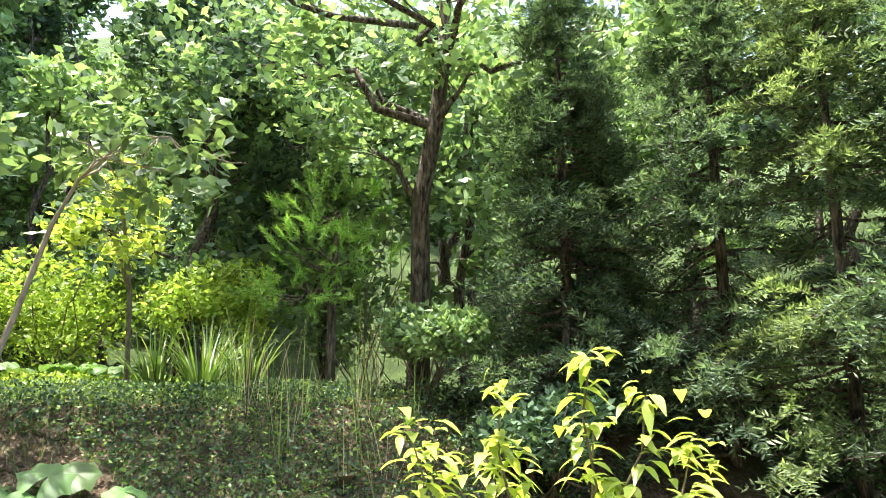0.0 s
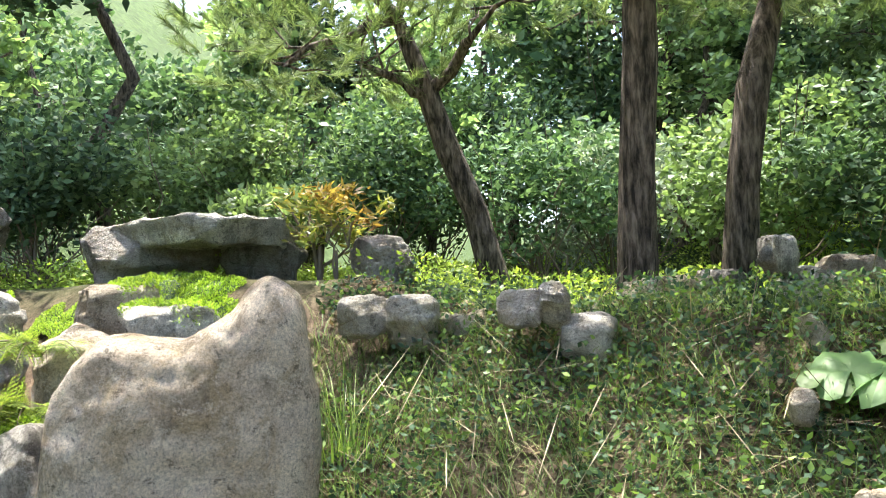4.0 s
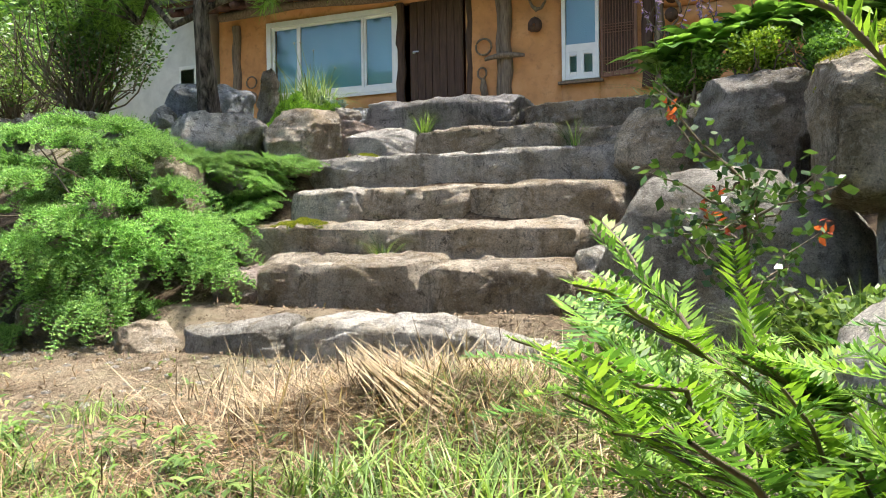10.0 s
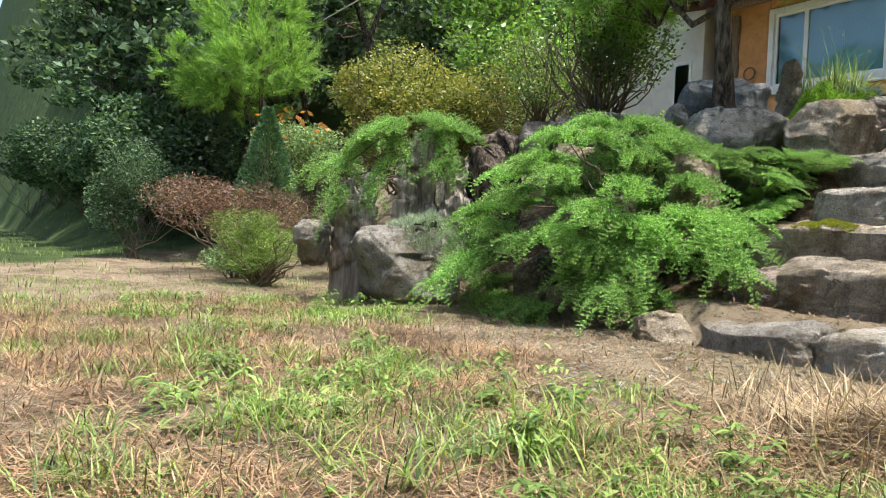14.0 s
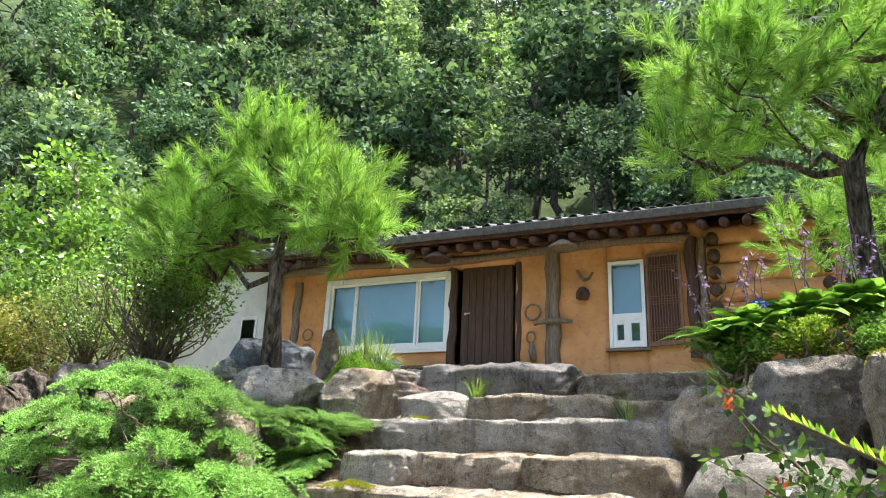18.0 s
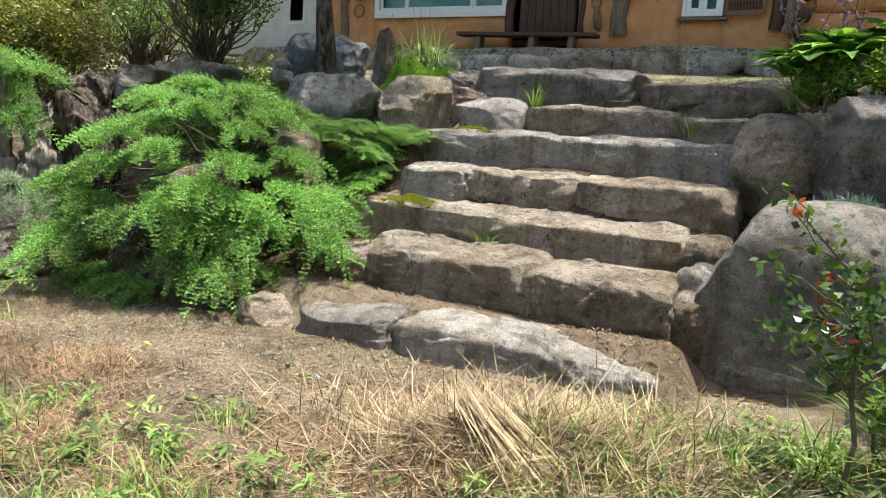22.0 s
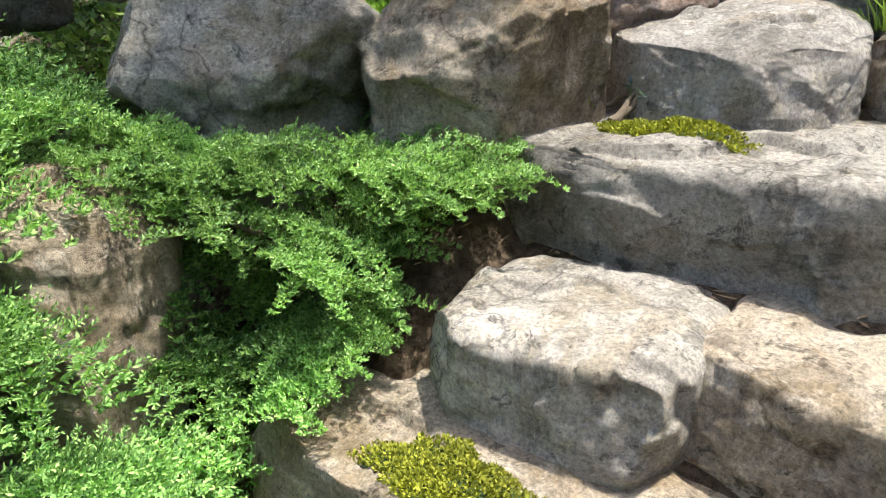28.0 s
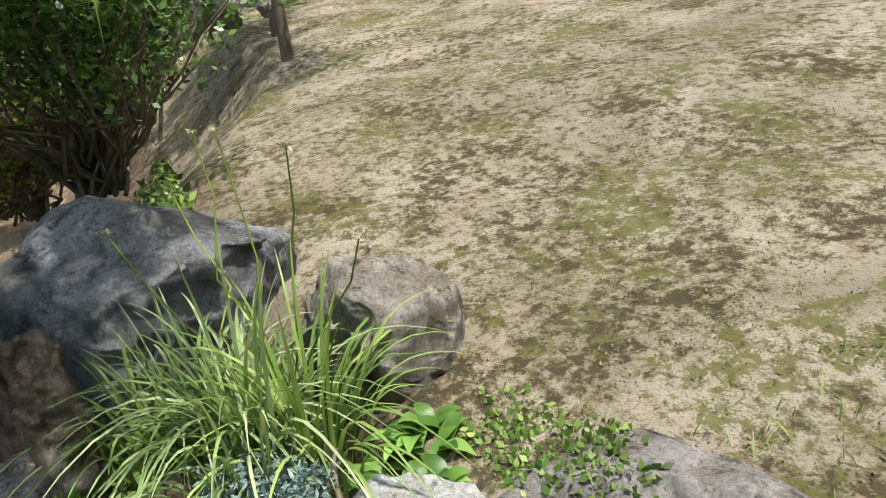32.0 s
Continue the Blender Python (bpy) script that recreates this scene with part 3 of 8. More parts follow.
SLAB = "rough-hewn brown slab with a worn pale top, part of the steps"
SMALL = "small rough stone filling the end of a step"
step_stone("pale wedge-shaped stone of the lowest step", -2.52, -1.85, 0.0, 0.32, 4.50, 0.45, 1, PALE, 7, prof=lambda u, w: 0.86 + 0.14 * np.clip(u + 0.4, 0, 1))
step_stone("long pale streaked slab forming the lowest step", -1.86, -0.28, -0.05, 0.34, 4.55, 0.46, 2, PALE, 7, prof=lambda u, w: np.interp(u, [-1, -0.5, 0.2, 1], [0.86, 1, 0.96, 0.74]))
step_stone(SMALL, -2.76, -2.38, 0.28, 0.60, 5.12, 0.5, 3, PINK, 3.5)
step_stone(SLAB, -2.52, -1.22, 0.15, 0.66, 5.15, 0.65, 4, BROWN)
step_stone(SLAB, -1.26, -0.34, 0.15, 0.63, 5.15, 0.65, 5, BROWN)
step_stone(SMALL, -0.36, -0.10, 0.25, 0.56, 5.25, 0.4, 6, BROWN, 3.5)
step_stone("long slab with a mossy pale top in the steps", -3.06, -1.72, 0.52, 0.93, 5.72, 0.7, 7, BROWN)
step_stone(SLAB, -1.74, -0.40, 0.45, 0.90, 5.72, 0.65, 8, BROWN)
step_stone(SMALL, -0.42, -0.10, 0.52, 0.86, 5.78, 0.5, 9, BROWN, 3.5)
step_stone("short pale block with a flat top in the steps", -2.66, -2.12, 0.80, 1.18, 5.98, 0.52, 10, PALE, 8)
step_stone(SLAB, -2.14, -1.22, 0.82, 1.18, 6.1, 0.6, 11, BROWN)
step_stone(SLAB, -1.22, -0.14, 0.76, 1.19, 6.1, 0.65, 12, BROWN)
step_stone("long pale slab with a rounded end in the steps", -2.78, -1.60, 1.12, 1.48, 6.45, 0.65, 13, PALE)
step_stone("long pale slab of the upper steps", -1.62, -0.20, 1.14, 1.48, 6.5, 0.65, 14, PALE)
step_stone("rounded whitish stone at the end of a step", -2.68, -2.04, 1.40, 1.77, 6.76, 0.62, 15, WHITISH, 3.6, prof=lambda u, w: 0.88 + 0.12 * np.clip(w + 0.9, 0, 1))
step_stone(SLAB, -2.02, -0.72, 1.38, 1.74, 6.95, 0.6, 16, BROWN)
step_stone(SLAB, -0.72, -0.04, 1.40, 1.68, 6.98, 0.6, 17, BROWN)
step_stone("broad grey slab with dark stains forming the top step", -2.74, -1.14, 1.62, 2.085, 7.24, 0.95, 19, SLABGREY, 8)
step_stone("broad brown slab forming the top step", -1.14, 0.10, 1.64, 1.98, 7.4, 0.65, 20, BROWN)

# ---------------------------------------------------------------- boulders
boulder("tall standing boulder with a saddle-shaped top", (1.93, 1.12, 0.80), (1.08, 0.60, 2.06), -62, 61, STAND, 0.2, 4.5, 6, 0.03,
        lambda u, w: np.interp(u, [-1, -0.9, -0.55, 0.0, 0.35, 0.62, 0.85, 1], [0.80, 0.86, 0.885, 0.87, 0.92, 1.0, 1.02, 0.93]), facets=5, chip=0.2)
boulder("huge smooth grey boulder beside the foot of the steps", (0.44, 5.79, 0.44), (1.80, 1.10, 1.39), 1, 100, PALE, sink=0.10, p=3.4, sub=6, chip=0.25, facets=5, prof=lambda u, w: np.interp(u, [-1, -0.6, 0.1, 0.42, 0.52, 0.75, 1], [0.80, 0.96, 1.0, 0.98, 0.93, 0.95, 0.80]))
boulder("narrow grey stone leaning on the huge boulder", (-0.27, 5.75, 0.36), (0.27, 0.60, 0.69), 9, 101, GREY, sink=0.10, p=3.5)
boulder("pointed grey-brown boulder beside the upper steps", (0.07, 6.65, 1.32), (0.66, 0.70, 0.74), 5, 102, BROWN, sink=0.10, p=2.6)
boulder("dark rough boulder behind blue ground cover", (0.71, 6.39, 1.52), (0.81, 0.77, 0.61), -1, 103, DARK, sink=0.38)
boulder("rounded brown boulder under a mossy mat", (1.36, 5.24, 1.43), (0.90, 0.88, 0.60), -10, 104, BROWN, sink=0.26, p=3.4, sub=6)
boulder("dark coarse boulder below the ornamental grass", (2.17, 5.83, 1.68), (0.86, 0.88, 0.57), -17, 105, DARK, sink=0.38)
boulder("grey boulder with green moss on its shoulder", (2.59, 5.21, 1.64), (0.63, 0.66, 0.44), -24, 106, GREY, sink=0.38)
boulder("blocky grey boulder with white streaks and moss on top", (1.69, 5.00, 0.86), (0.98, 0.83, 0.80), -15, 107, GREY, sink=0.25, p=5, sub=6, facets=8)
boulder("large square brown boulder with a stepped top", (1.97, 3.20, 0.95), (0.89, 0.83, 0.84), -29, 108, BROWN, sink=0.30, p=6, sub=6, facets=7, chip=0.7, prof=lambda u, w: np.where((u > -0.45) & (w < 0.1 + 0.25 * np.sin(4 * u)), 0.90, 1.0))
boulder("wedge-shaped brown boulder under bright green sedum", (2.45, 3.63, 1.51), (0.63, 0.66, 0.39), -33, 109, BROWN, sink=0.38, p=4)
boulder("low grey stone half hidden behind sedum", (2.57, 4.07, 1.81), (0.39, 0.55, 0.17), -31, 110, GREY, sink=0.38)
boulder("low flat pale stone at the rockery foot", (1.11, 2.92, 0.45), (0.63, 1.10, 0.42), -18, 111, PALE, sink=0.38, p=3.5)
boulder("small whitish rock beside the yew", (1.12, 2.32, 0.62), (0.29, 0.40, 0.32), -21, 112, PALE, sink=0.38, p=3)
boulder("flat pale stone with yellow moss", (1.57, 2.30, 0.69), (0.35, 0.50, 0.26), -33, 113, PALE, sink=0.38)
boulder("upright grey boulder wedged in the rockery", (2.80, 3.44, 1.55), (0.38, 0.55, 0.61), -39, 114, GREY, sink=0.38)
boulder("tall rounded grey boulder with lichen patches", (2.71, 3.06, 1.35), (0.54, 0.66, 0.95), -42, 115, GREY, sink=0.38, p=3.4, sub=6)
boulder("brown boulder behind the standing stone", (2.71, 2.33, 1.40), (0.43, 0.66, 0.46), -50, 116, BROWN, sink=0.38)
boulder("grey block with moss beside the fern", (1.99, 2.02, 0.94), (0.30, 0.55, 0.50), -45, 117, GREY, sink=0.38, p=5)
boulder("flat-topped brown stone between sedum mats", (3.44, 2.66, 1.70), (0.61, 0.60, 0.28), -53, 118, BROWN, sink=0.10)
boulder("long grey stone set in sedum", (3.25, 2.15, 1.61), (0.65, 0.55, 0.19), -58, 119, GREY, sink=0.38)
boulder("tall grey stone standing on a dark boulder", (3.38, 5.11, 2.74), (0.72, 0.90, 0.72), -33, 120, GREY, sink=0.00, p=3.5)
boulder("long dark boulder on the terrace", (3.78, 4.85, 2.30), (1.38, 1.00, 0.59), -38, 121, DARK, sink=0.15, p=3, sub=6)
boulder("dark pointed boulder holding up a stone slab", (4.62, 3.33, 2.12), (1.30, 0.90, 0.56), -55, 122, DARK, sink=0.10, p=2.6, sub=6)
boulder("long flat grey stone slab like a bench", (4.75, 2.77, 2.30), (1.56, 1.30, 0.27), -61, 123, GREY, sink=0.00, p=6)
boulder("dark stone under the long slab", (5.13, 2.44, 2.08), (0.75, 0.70, 0.36), -66, 124, DARK, sink=0.10)
boulder("rounded dark boulder under the slab end", (5.23, 1.38, 2.04), (0.59, 0.90, 0.44), -77, 125, DARK, sink=0.10, p=3)
boulder("large grey-brown boulder leaning at the edge of the steps", (-3.60, 6.34, 1.63), (0.94, 0.70, 0.62), 34, 126, GREY, sink=0.15, p=4, sub=6)
boulder("square brown boulder with a pale wavy crease", (-2.95, 6.69, 1.65), (0.70, 0.70, 0.52), 28, 127, BROWN, sink=0.10, p=5, sub=6)
boulder("pinkish wedge stone between boulder and step", (-2.70, 7.08, 1.66), (0.50, 0.36, 0.42), 50, 128, PINK, sink=0.10, p=4, sub=6)
boulder("upright brown rock between juniper branches", (-3.42, 5.62, 1.10), (0.40, 0.46, 0.66), 35, 129, BROWN, sink=0.10, p=4, sub=6)
boulder("brown boulder overgrown by juniper", (-3.95, 5.33, 0.63), (0.85, 0.70, 0.85), 37, 130, BROWN, sink=0.10, sub=6)
boulder("dark boulder in the shade of the juniper", (-4.36, 4.98, 0.36), (0.54, 0.60, 0.54), 48, 131, DARK, sink=0.10)
boulder("low brown stone under the juniper", (-3.85, 4.98, 0.25), (0.66, 0.50, 0.26), 42, 132, BROWN, sink=0.10)
boulder("purplish-grey stone at the foot of the steps", (-2.83, 4.68, 0.08), (0.58, 0.50, 0.38), 27, 133, BROWN, sink=0.10, p=6, sub=6)
boulder("grey cracked boulder under a silvery mat", (-5.60, 4.31, 0.46), (1.16, 0.80, 0.62), 60, 134, GREY, sink=0.10, p=3.6, sub=6)
boulder("small grey stone beside the fossil log", (-6.52, 3.80, 0.62), (0.36, 0.50, 0.34), 67, 135, GREY, sink=0.10)
boulder("dark stone at the terrace edge", (-5.42, 5.75, 1.72), (0.45, 0.60, 0.34), 49, 136, DARK, sink=0.10)
boulder("long dark stone at the terrace edge", (-5.01, 6.12, 1.86), (0.79, 0.70, 0.21), 45, 137, DARK, sink=0.10)
boulder("flat dark layered stone beside the sedge", (-2.83, 7.08, 1.88), (0.42, 0.27, 0.22), 50, 138, DARK, sink=0.03, p=4, sub=6)
boulder("smooth blue-grey stone with a notched top", (-2.80, 7.41, 1.92), (0.36, 0.30, 0.30), 46, 139, BLUISH, sink=0.03, p=3, sub=6, chip=0.3)
boulder("big blue-grey boulder at the pine foot", (-4.17, 7.06, 1.97), (0.90, 0.66, 0.74), 64, 140, BLUEROCK, sink=0.10, p=4, sub=6)
boulder("coarse dark brown rock beside the sandy yard", (-3.42, 7.60, 2.04), (0.46, 0.42, 0.50), 41, 141, DARK, sink=0.05, p=3, sub=6)
boulder("round pale cobble beside the pine", (-4.28, 6.45, 1.94), (0.22, 0.22, 0.19), 68, 142, PALE, sink=0.02, p=2.2)
boulder("small grey stone beside the round cobble", (-4.10, 6.21, 1.85), (0.18, 0.20, 0.10), 72, 143, GREY, sink=0.02)
boulder("grey wall stone in the bank", (3.18, 0.79, 1.64), (0.30, 0.30, 0.20), -69, 144, GREY, sink=0.05)
boulder("speckled grey wall stone in the bank", (3.22, 0.53, 1.60), (0.33, 0.40, 0.28), -72, 145, GREY, sink=0.05)
boulder("brown wall stone in the bank", (3.51, 0.25, 1.52), (0.44, 0.40, 0.28), -75, 146, BROWN, sink=0.05)
boulder("light wall stone in the bank", (3.00, -0.15, 1.68), (0.26, 0.30, 0.15), -79, 147, PALE, sink=0.05)
boulder("small light stone standing on the wall", (3.00, -0.32, 1.70), (0.16, 0.30, 0.18), -81, 148, PALE, sink=0.05)
boulder("pale blue-grey flat stone on the bank", (3.02, -0.50, 1.47), (0.30, 0.30, 0.31), -83, 149, PALE, sink=0.05, p=4)
boulder("brown stone at the foot of a pine", (3.80, -0.87, 1.70), (0.45, 0.50, 0.27), -88, 150, BROWN, sink=0.05)
boulder("dark flat stone at the wall top", (3.80, -1.20, 1.76), (0.33, 0.40, 0.18), -91, 151, DARK, sink=0.05)
boulder("upright light stone on the wall", (4.24, -1.59, 1.93), (0.21, 0.25, 0.29), -95, 152, PALE, sink=0.02)
boulder("grey stone in the dry wall", (3.71, -1.64, 1.72), (0.37, 0.40, 0.25), -96, 153, GREY, sink=0.05)
boulder("rounded brown stone in the dry wall", (3.71, -1.91, 1.76), (0.39, 0.40, 0.30), -99, 154, BROWN, sink=0.05)
boulder("dark grey stone in the dry wall", (3.61, -2.28, 1.74), (0.44, 0.40, 0.33), -103, 155, DARK, sink=0.05)
boulder("angular brown stone in the dry wall", (3.51, -2.56, 1.84), (0.36, 0.35, 0.22), -106, 156, BROWN, sink=0.05)
boulder("dark slab stone in the dry wall", (3.41, -2.79, 1.80), (0.36, 0.35, 0.19), -109, 157, DARK, sink=0.05)
boulder("flat grey slab on the dry wall", (3.41, -3.12, 1.89), (0.39, 0.35, 0.15), -112, 158, GREY, sink=0.05)
boulder("brown stone in the dry wall", (3.32, -3.08, 1.76), (0.34, 0.35, 0.19), -112, 159, BROWN, sink=0.05)
boulder("small grey stone on the bank", (2.93, -3.25, 1.62), (0.22, 0.25, 0.11), -116, 160, GREY, sink=0.03)
boulder("brown stone half sunk in the bank", (3.03, -1.54, 1.49), (0.16, 0.25, 0.24), -96, 161, BROWN, sink=0.03)
boulder("small brown stone in the weeds", (2.44, -1.36, 1.27), (0.12, 0.20, 0.11), -94, 162, BROWN, sink=0.03)
boulder("reddish stone on the bank", (1.76, -1.45, 1.05), (0.17, 0.20, 0.12), -96, 163, BROWN, sink=0.03)
boulder("grey wall stone beside the bank", (3.62, -1.55, 1.94), (0.10, 0.30, 0.21), -89, 164, GREY, sink=0.03)
boulder("flat grey stone on the bank top", (2.74, -2.90, 1.89), (0.46, 0.35, 0.19), -102, 165, GREY, sink=0.03)
boulder("brown stone on the bank edge", (2.83, -2.16, 1.79), (0.46, 0.35, 0.20), -95, 166, BROWN, sink=0.03)
boulder("white boulder at the far yard edge", (-9.80, 8.28, 2.47), (0.54, 0.70, 0.34), 82, 167, PALE, sink=0.05)
boulder("small grey stone at the yard edge", (-9.57, 8.79, 2.45), (0.23, 0.30, 0.13), 78, 168, GREY, sink=0.03)

# ---------------------------------------------------------------- house
HY = 15.15
house = thing("house", (-4, HY, 3.2), "low clay-plastered cottage with dark tiled eaves", "house")


def hpart(name, bm, material, parent=None, label="", smooth=False):
    ob = part(name, bm, material, None, label, smooth)
    ob.parent = parent or house
    if parent is None or parent is house:
        ob.matrix_parent_inverse = Matrix.Translation(house.location).inverted()
    return ob


def wall_piece(x0, x1, z0, z1):
    """A stretch of plaster, slightly uneven, 0.3 m thick."""
    bm = bmesh.new()
    nx, nz = max(2, int((x1 - x0) / 0.15)), max(2, int((z1 - z0) / 0.15))
    rows = []
    for i in range(nx + 1):
        row = []
        for k in range(nz + 1):
            x, z = x0 + (x1 - x0) * i / nx, z0 + (z1 - z0) * k / nz
            row.append(bm.verts.new((x, HY + 0.02 * noise.noise(Vector((x * 1.5, 3, z * 1.5))) + 0.006 * noise.noise(Vector((x * 7, 3, z * 7))), z)))
        rows.append(row)
    for i in range(nx):
        for k in range(nz):
            bm.faces.new((rows[i][k], rows[i + 1][k], rows[i + 1][k + 1], rows[i][k + 1]))
    back = bmesh.ops.extrude_face_region(bm, geom=bm.faces[:])
    for v in back["geom"]:
        if isinstance(v, bmesh.types.BMVert):
            v.co.y = HY + 0.3
    bmesh.ops.recalc_face_normals(bm, faces=bm.faces[:])
    return bm


W1, W2, DOOR = (-8.95, -5.74, 3.93, 5.68), (-2.33, -1.60, 3.80, 5.58), (-5.72, -4.27, 3.45, 5.74)
for x0, x1, z0, z1 in ((-10.25, W1[0], 2.6, 6.35), (W1[0], W1[1], 2.6, W1[2]), (W1[0], W1[1], W1[3], 6.35), (DOOR[0] - 0.02, DOOR[1], 2.6, DOOR[2]), (DOOR[0] - 0.02, DOOR[1], DOOR[3], 6.35),
                       (DOOR[1], W2[0], 2.6, 6.35), (W2[0], W2[1], 2.6, W2[2]), (W2[0], W2[1], W2[3], 6.35), (W2[1], -0.45, 2.6, 6.35)):
    if z0 == 2.6 and (x0, z1) == (DOOR[0] - 0.02, DOOR[2]):
        continue
    hpart("wall", wall_piece(x0, x1, z0, z1), CLAY, smooth=True)
hpart("wall", wall_piece(DOOR[0] - 0.02, DOOR[1], 2.6, DOOR[2] - 2.29), CLAY, smooth=True)
bm = bmesh.new()
block((0.3, 5, 3.75), (-10.1, HY + 2.8, 4.475), 0.02, bm=bm)
block((0.3, 5, 3.75), (1.75, HY + 2.8, 4.475), 0.02, bm=bm)
block((12.1, 0.3, 3.75), (-4.2, HY + 5.2, 4.475), 0.02, bm=bm)
hpart("back_wall", bm, CLAY)
# log-built end: clay bands with dark log ends
for k in range(8):
    v, f_ = tube([(-0.45 + i * 0.24, HY + 0.16 + 0.015 * math.sin(i * 1.7 + k), 3.28 + k * 0.385 + 0.012 * math.sin(i + k)) for i in range(10)], [0.205] * 10, 12, 0.03, k)
    ob = put("log_band", v, f_, CLAY)
    ob.parent, ob.matrix_parent_inverse = house, Matrix.Translation(house.location).inverted()
for k in range(8):
    for x in (-0.30, 1.62):
        v, f_ = tube([(x, HY + 0.10, 3.45 + k * 0.345), (x, HY - 0.1, 3.45 + k * 0.345), (x, HY - 0.17, 3.45 + k * 0.345), (x, HY - 0.172, 3.45 + k * 0.345)], [0.12, 0.12, 0.105, 0.004], 12, 0.05, k)
        ob = put("log_end", v, f_, DARKWOOD, None, "dark round log end")
        ob.parent, ob.matrix_parent_inverse = house, Matrix.Translation(house.location).inverted()
hpart("room_floor", block((11.6, 4.8, 0.1), (-4.2, HY + 2.75, 3.4), 0), DARKWOOD)
hpart("room_ceiling", block((11.6, 4.8, 0.1), (-4.2, HY + 2.75, 6.3), 0), CLAY)


def post(x, z0, z1, r, label, seed, material=OLDWOOD, y=HY - 0.03):
    n_ = 9
    v, f_ = tube([(x + 0.02 * math.sin(i * 1.9 + seed), y, z0 + (z1 - z0) * i / (n_ - 1)) for i in range(n_)], [r * (1 + 0.12 * math.sin(i * 2.3 + seed)) for i in range(n_)], 12, 0.06, seed)
    ob = put("post", v, f_, material, None, label)
    ob.parent, ob.matrix_parent_inverse = house, Matrix.Translation(house.location).inverted()


post(-3.43, 3.5, 5.9, 0.12, "weathered split post set in clay", 3)
post(-3.56, 3.5, 5.85, 0.06, "bark-brown half post beside the split post", 4, OLDWOOD)
post(-0.72, 3.55, 5.95, 0.11, "gnarled corner post", 5, DARKWOOD)
post(-0.52, 3.5, 5.9, 0.08, "gnarled corner post", 6, OLDWOOD)
post(-9.75, 3.5, 5.7, 0.1, "weathered post", 7, OLDWOOD)
post(-5.72, 3.5, 5.72, 0.10, "dark door post", 8, DARKWOOD, HY + 0.02)
post(-4.2, 3.45, 5.75, 0.07, "dark door post", 9, DARKWOOD, HY + 0.03)
# long bowed wall plate under the eaves
v, f_ = tube([(-10.2 + i * 0.5, HY - 0.02, 5.95 + 0.05 * math.sin(i * 0.5)) for i in range(20)], [0.10 + 0.02 * math.sin(i) for i in range(20)], 10, 0.04, 2)
ob = put("wall_plate", v, f_, OLDWOOD, None, "bowed timber wall plate")
ob.parent, ob.matrix_parent_inverse = house, Matrix.Translation(house.location).inverted()

# door of vertical boards
door = hpart("door", block((DOOR[1] - DOOR[0] - 0.28, 0.04, 2.2), ((DOOR[0] + DOOR[1]) / 2 + 0.06, HY + 0.08, 4.63), 0.005), DARKWOOD, None, "dark-stained plank door, closed")
for i in range(7):
    x = DOOR[0] + 0.30 + i * 0.162
    hpart("plank", block((0.152, 0.03, 2.2), (x, HY + 0.045, 4.63), 0.008), DARKWOOD, door)
hpart("knob", block((0.14, 0.03, 0.03), (DOOR[0] + 0.36, HY - 0.02, 4.69), 0.012), STEEL, door, "steel lever handle")
hpart("rose", block((0.06, 0.03, 0.06), (DOOR[0] + 0.31, HY + 0.01, 4.69), 0.012), STEEL, door, "steel handle plate")


def pane(x0, x1, z0, z1, y, parent):
    ob = hpart("pane", block((x1 - x0, 0.012, z1 - z0), ((x0 + x1) / 2, y, (z0 + z1) / 2), 0), GLASS, parent)
    ob.visible_shadow = False
    return ob


def frame_bars(x0, x1, z0, z1, y, w, depth, parent, name="frame", material=None):
    for sx, sz, cx, cz in ((w, z1 - z0, x0 + w / 2, (z0 + z1) / 2), (w, z1 - z0, x1 - w / 2, (z0 + z1) / 2), (x1 - x0 - 2 * w, w, (x0 + x1) / 2, z0 + w / 2), (x1 - x0 - 2 * w, w, (x0 + x1) / 2, z1 - w / 2)):
        hpart(name, block((sx, depth, sz), (cx, y, cz), 0.006), material or VINYL, parent)


win = hpart("window", block((W1[1] - W1[0] - 0.02, 0.03, 0.06), ((W1[0] + W1[1]) / 2, HY - 0.05, W1[2] - 0.02), 0.008), VINYL, None, "wide white three-part sliding window")
frame_bars(W1[0] + 0.01, W1[1] - 0.01, W1[2] + 0.01, W1[3] - 0.01, HY, 0.11, 0.14, win)
for x0, x1, y in ((W1[0] + 0.12, W1[0] + 0.80, HY + 0.03), (W1[0] + 0.80, W1[1] - 0.82, HY + 0.0), (W1[1] - 0.82, W1[1] - 0.12, HY + 0.03)):
    frame_bars(x0, x1, W1[2] + 0.12, W1[3] - 0.12, y, 0.055, 0.05, win, "sash")
    pane(x0 + 0.05, x1 - 0.05, W1[2] + 0.17, W1[3] - 0.17, y + 0.01, win)
hpart("curtain", block((W1[1] - W1[0] - 0.2, 0.02, 1.6), ((W1[0] + W1[1]) / 2, HY + 0.24, 4.8), 0.003), INSIDE, win, "blue-grey blind behind the glass")
win2 = hpart("window", block((W2[1] - W2[0] + 0.12, 0.14, 0.05), ((W2[0] + W2[1]) / 2, HY - 0.05, W2[2] - 0.04), 0.008), OLDWOOD, None, "narrow white window with two small lower panes")
frame_bars(W2[0] + 0.01, W2[1] - 0.01, W2[2] + 0.01, W2[3] - 0.01, HY, 0.07, 0.12, win2)
hpart("rail", block((0.6, 0.08, 0.14), (-1.965, HY, W2[2] + 0.62), 0.006), VINYL, win2)
pane(W2[0] + 0.08, W2[1] - 0.08, W2[2] + 0.7, W2[3] - 0.08, HY + 0.02, win2)
frame_bars(W2[0] + 0.08, W2[0] + 0.37, W2[2] + 0.08, W2[2] + 0.55, HY - 0.01, 0.08, 0.06, win2, "sash")
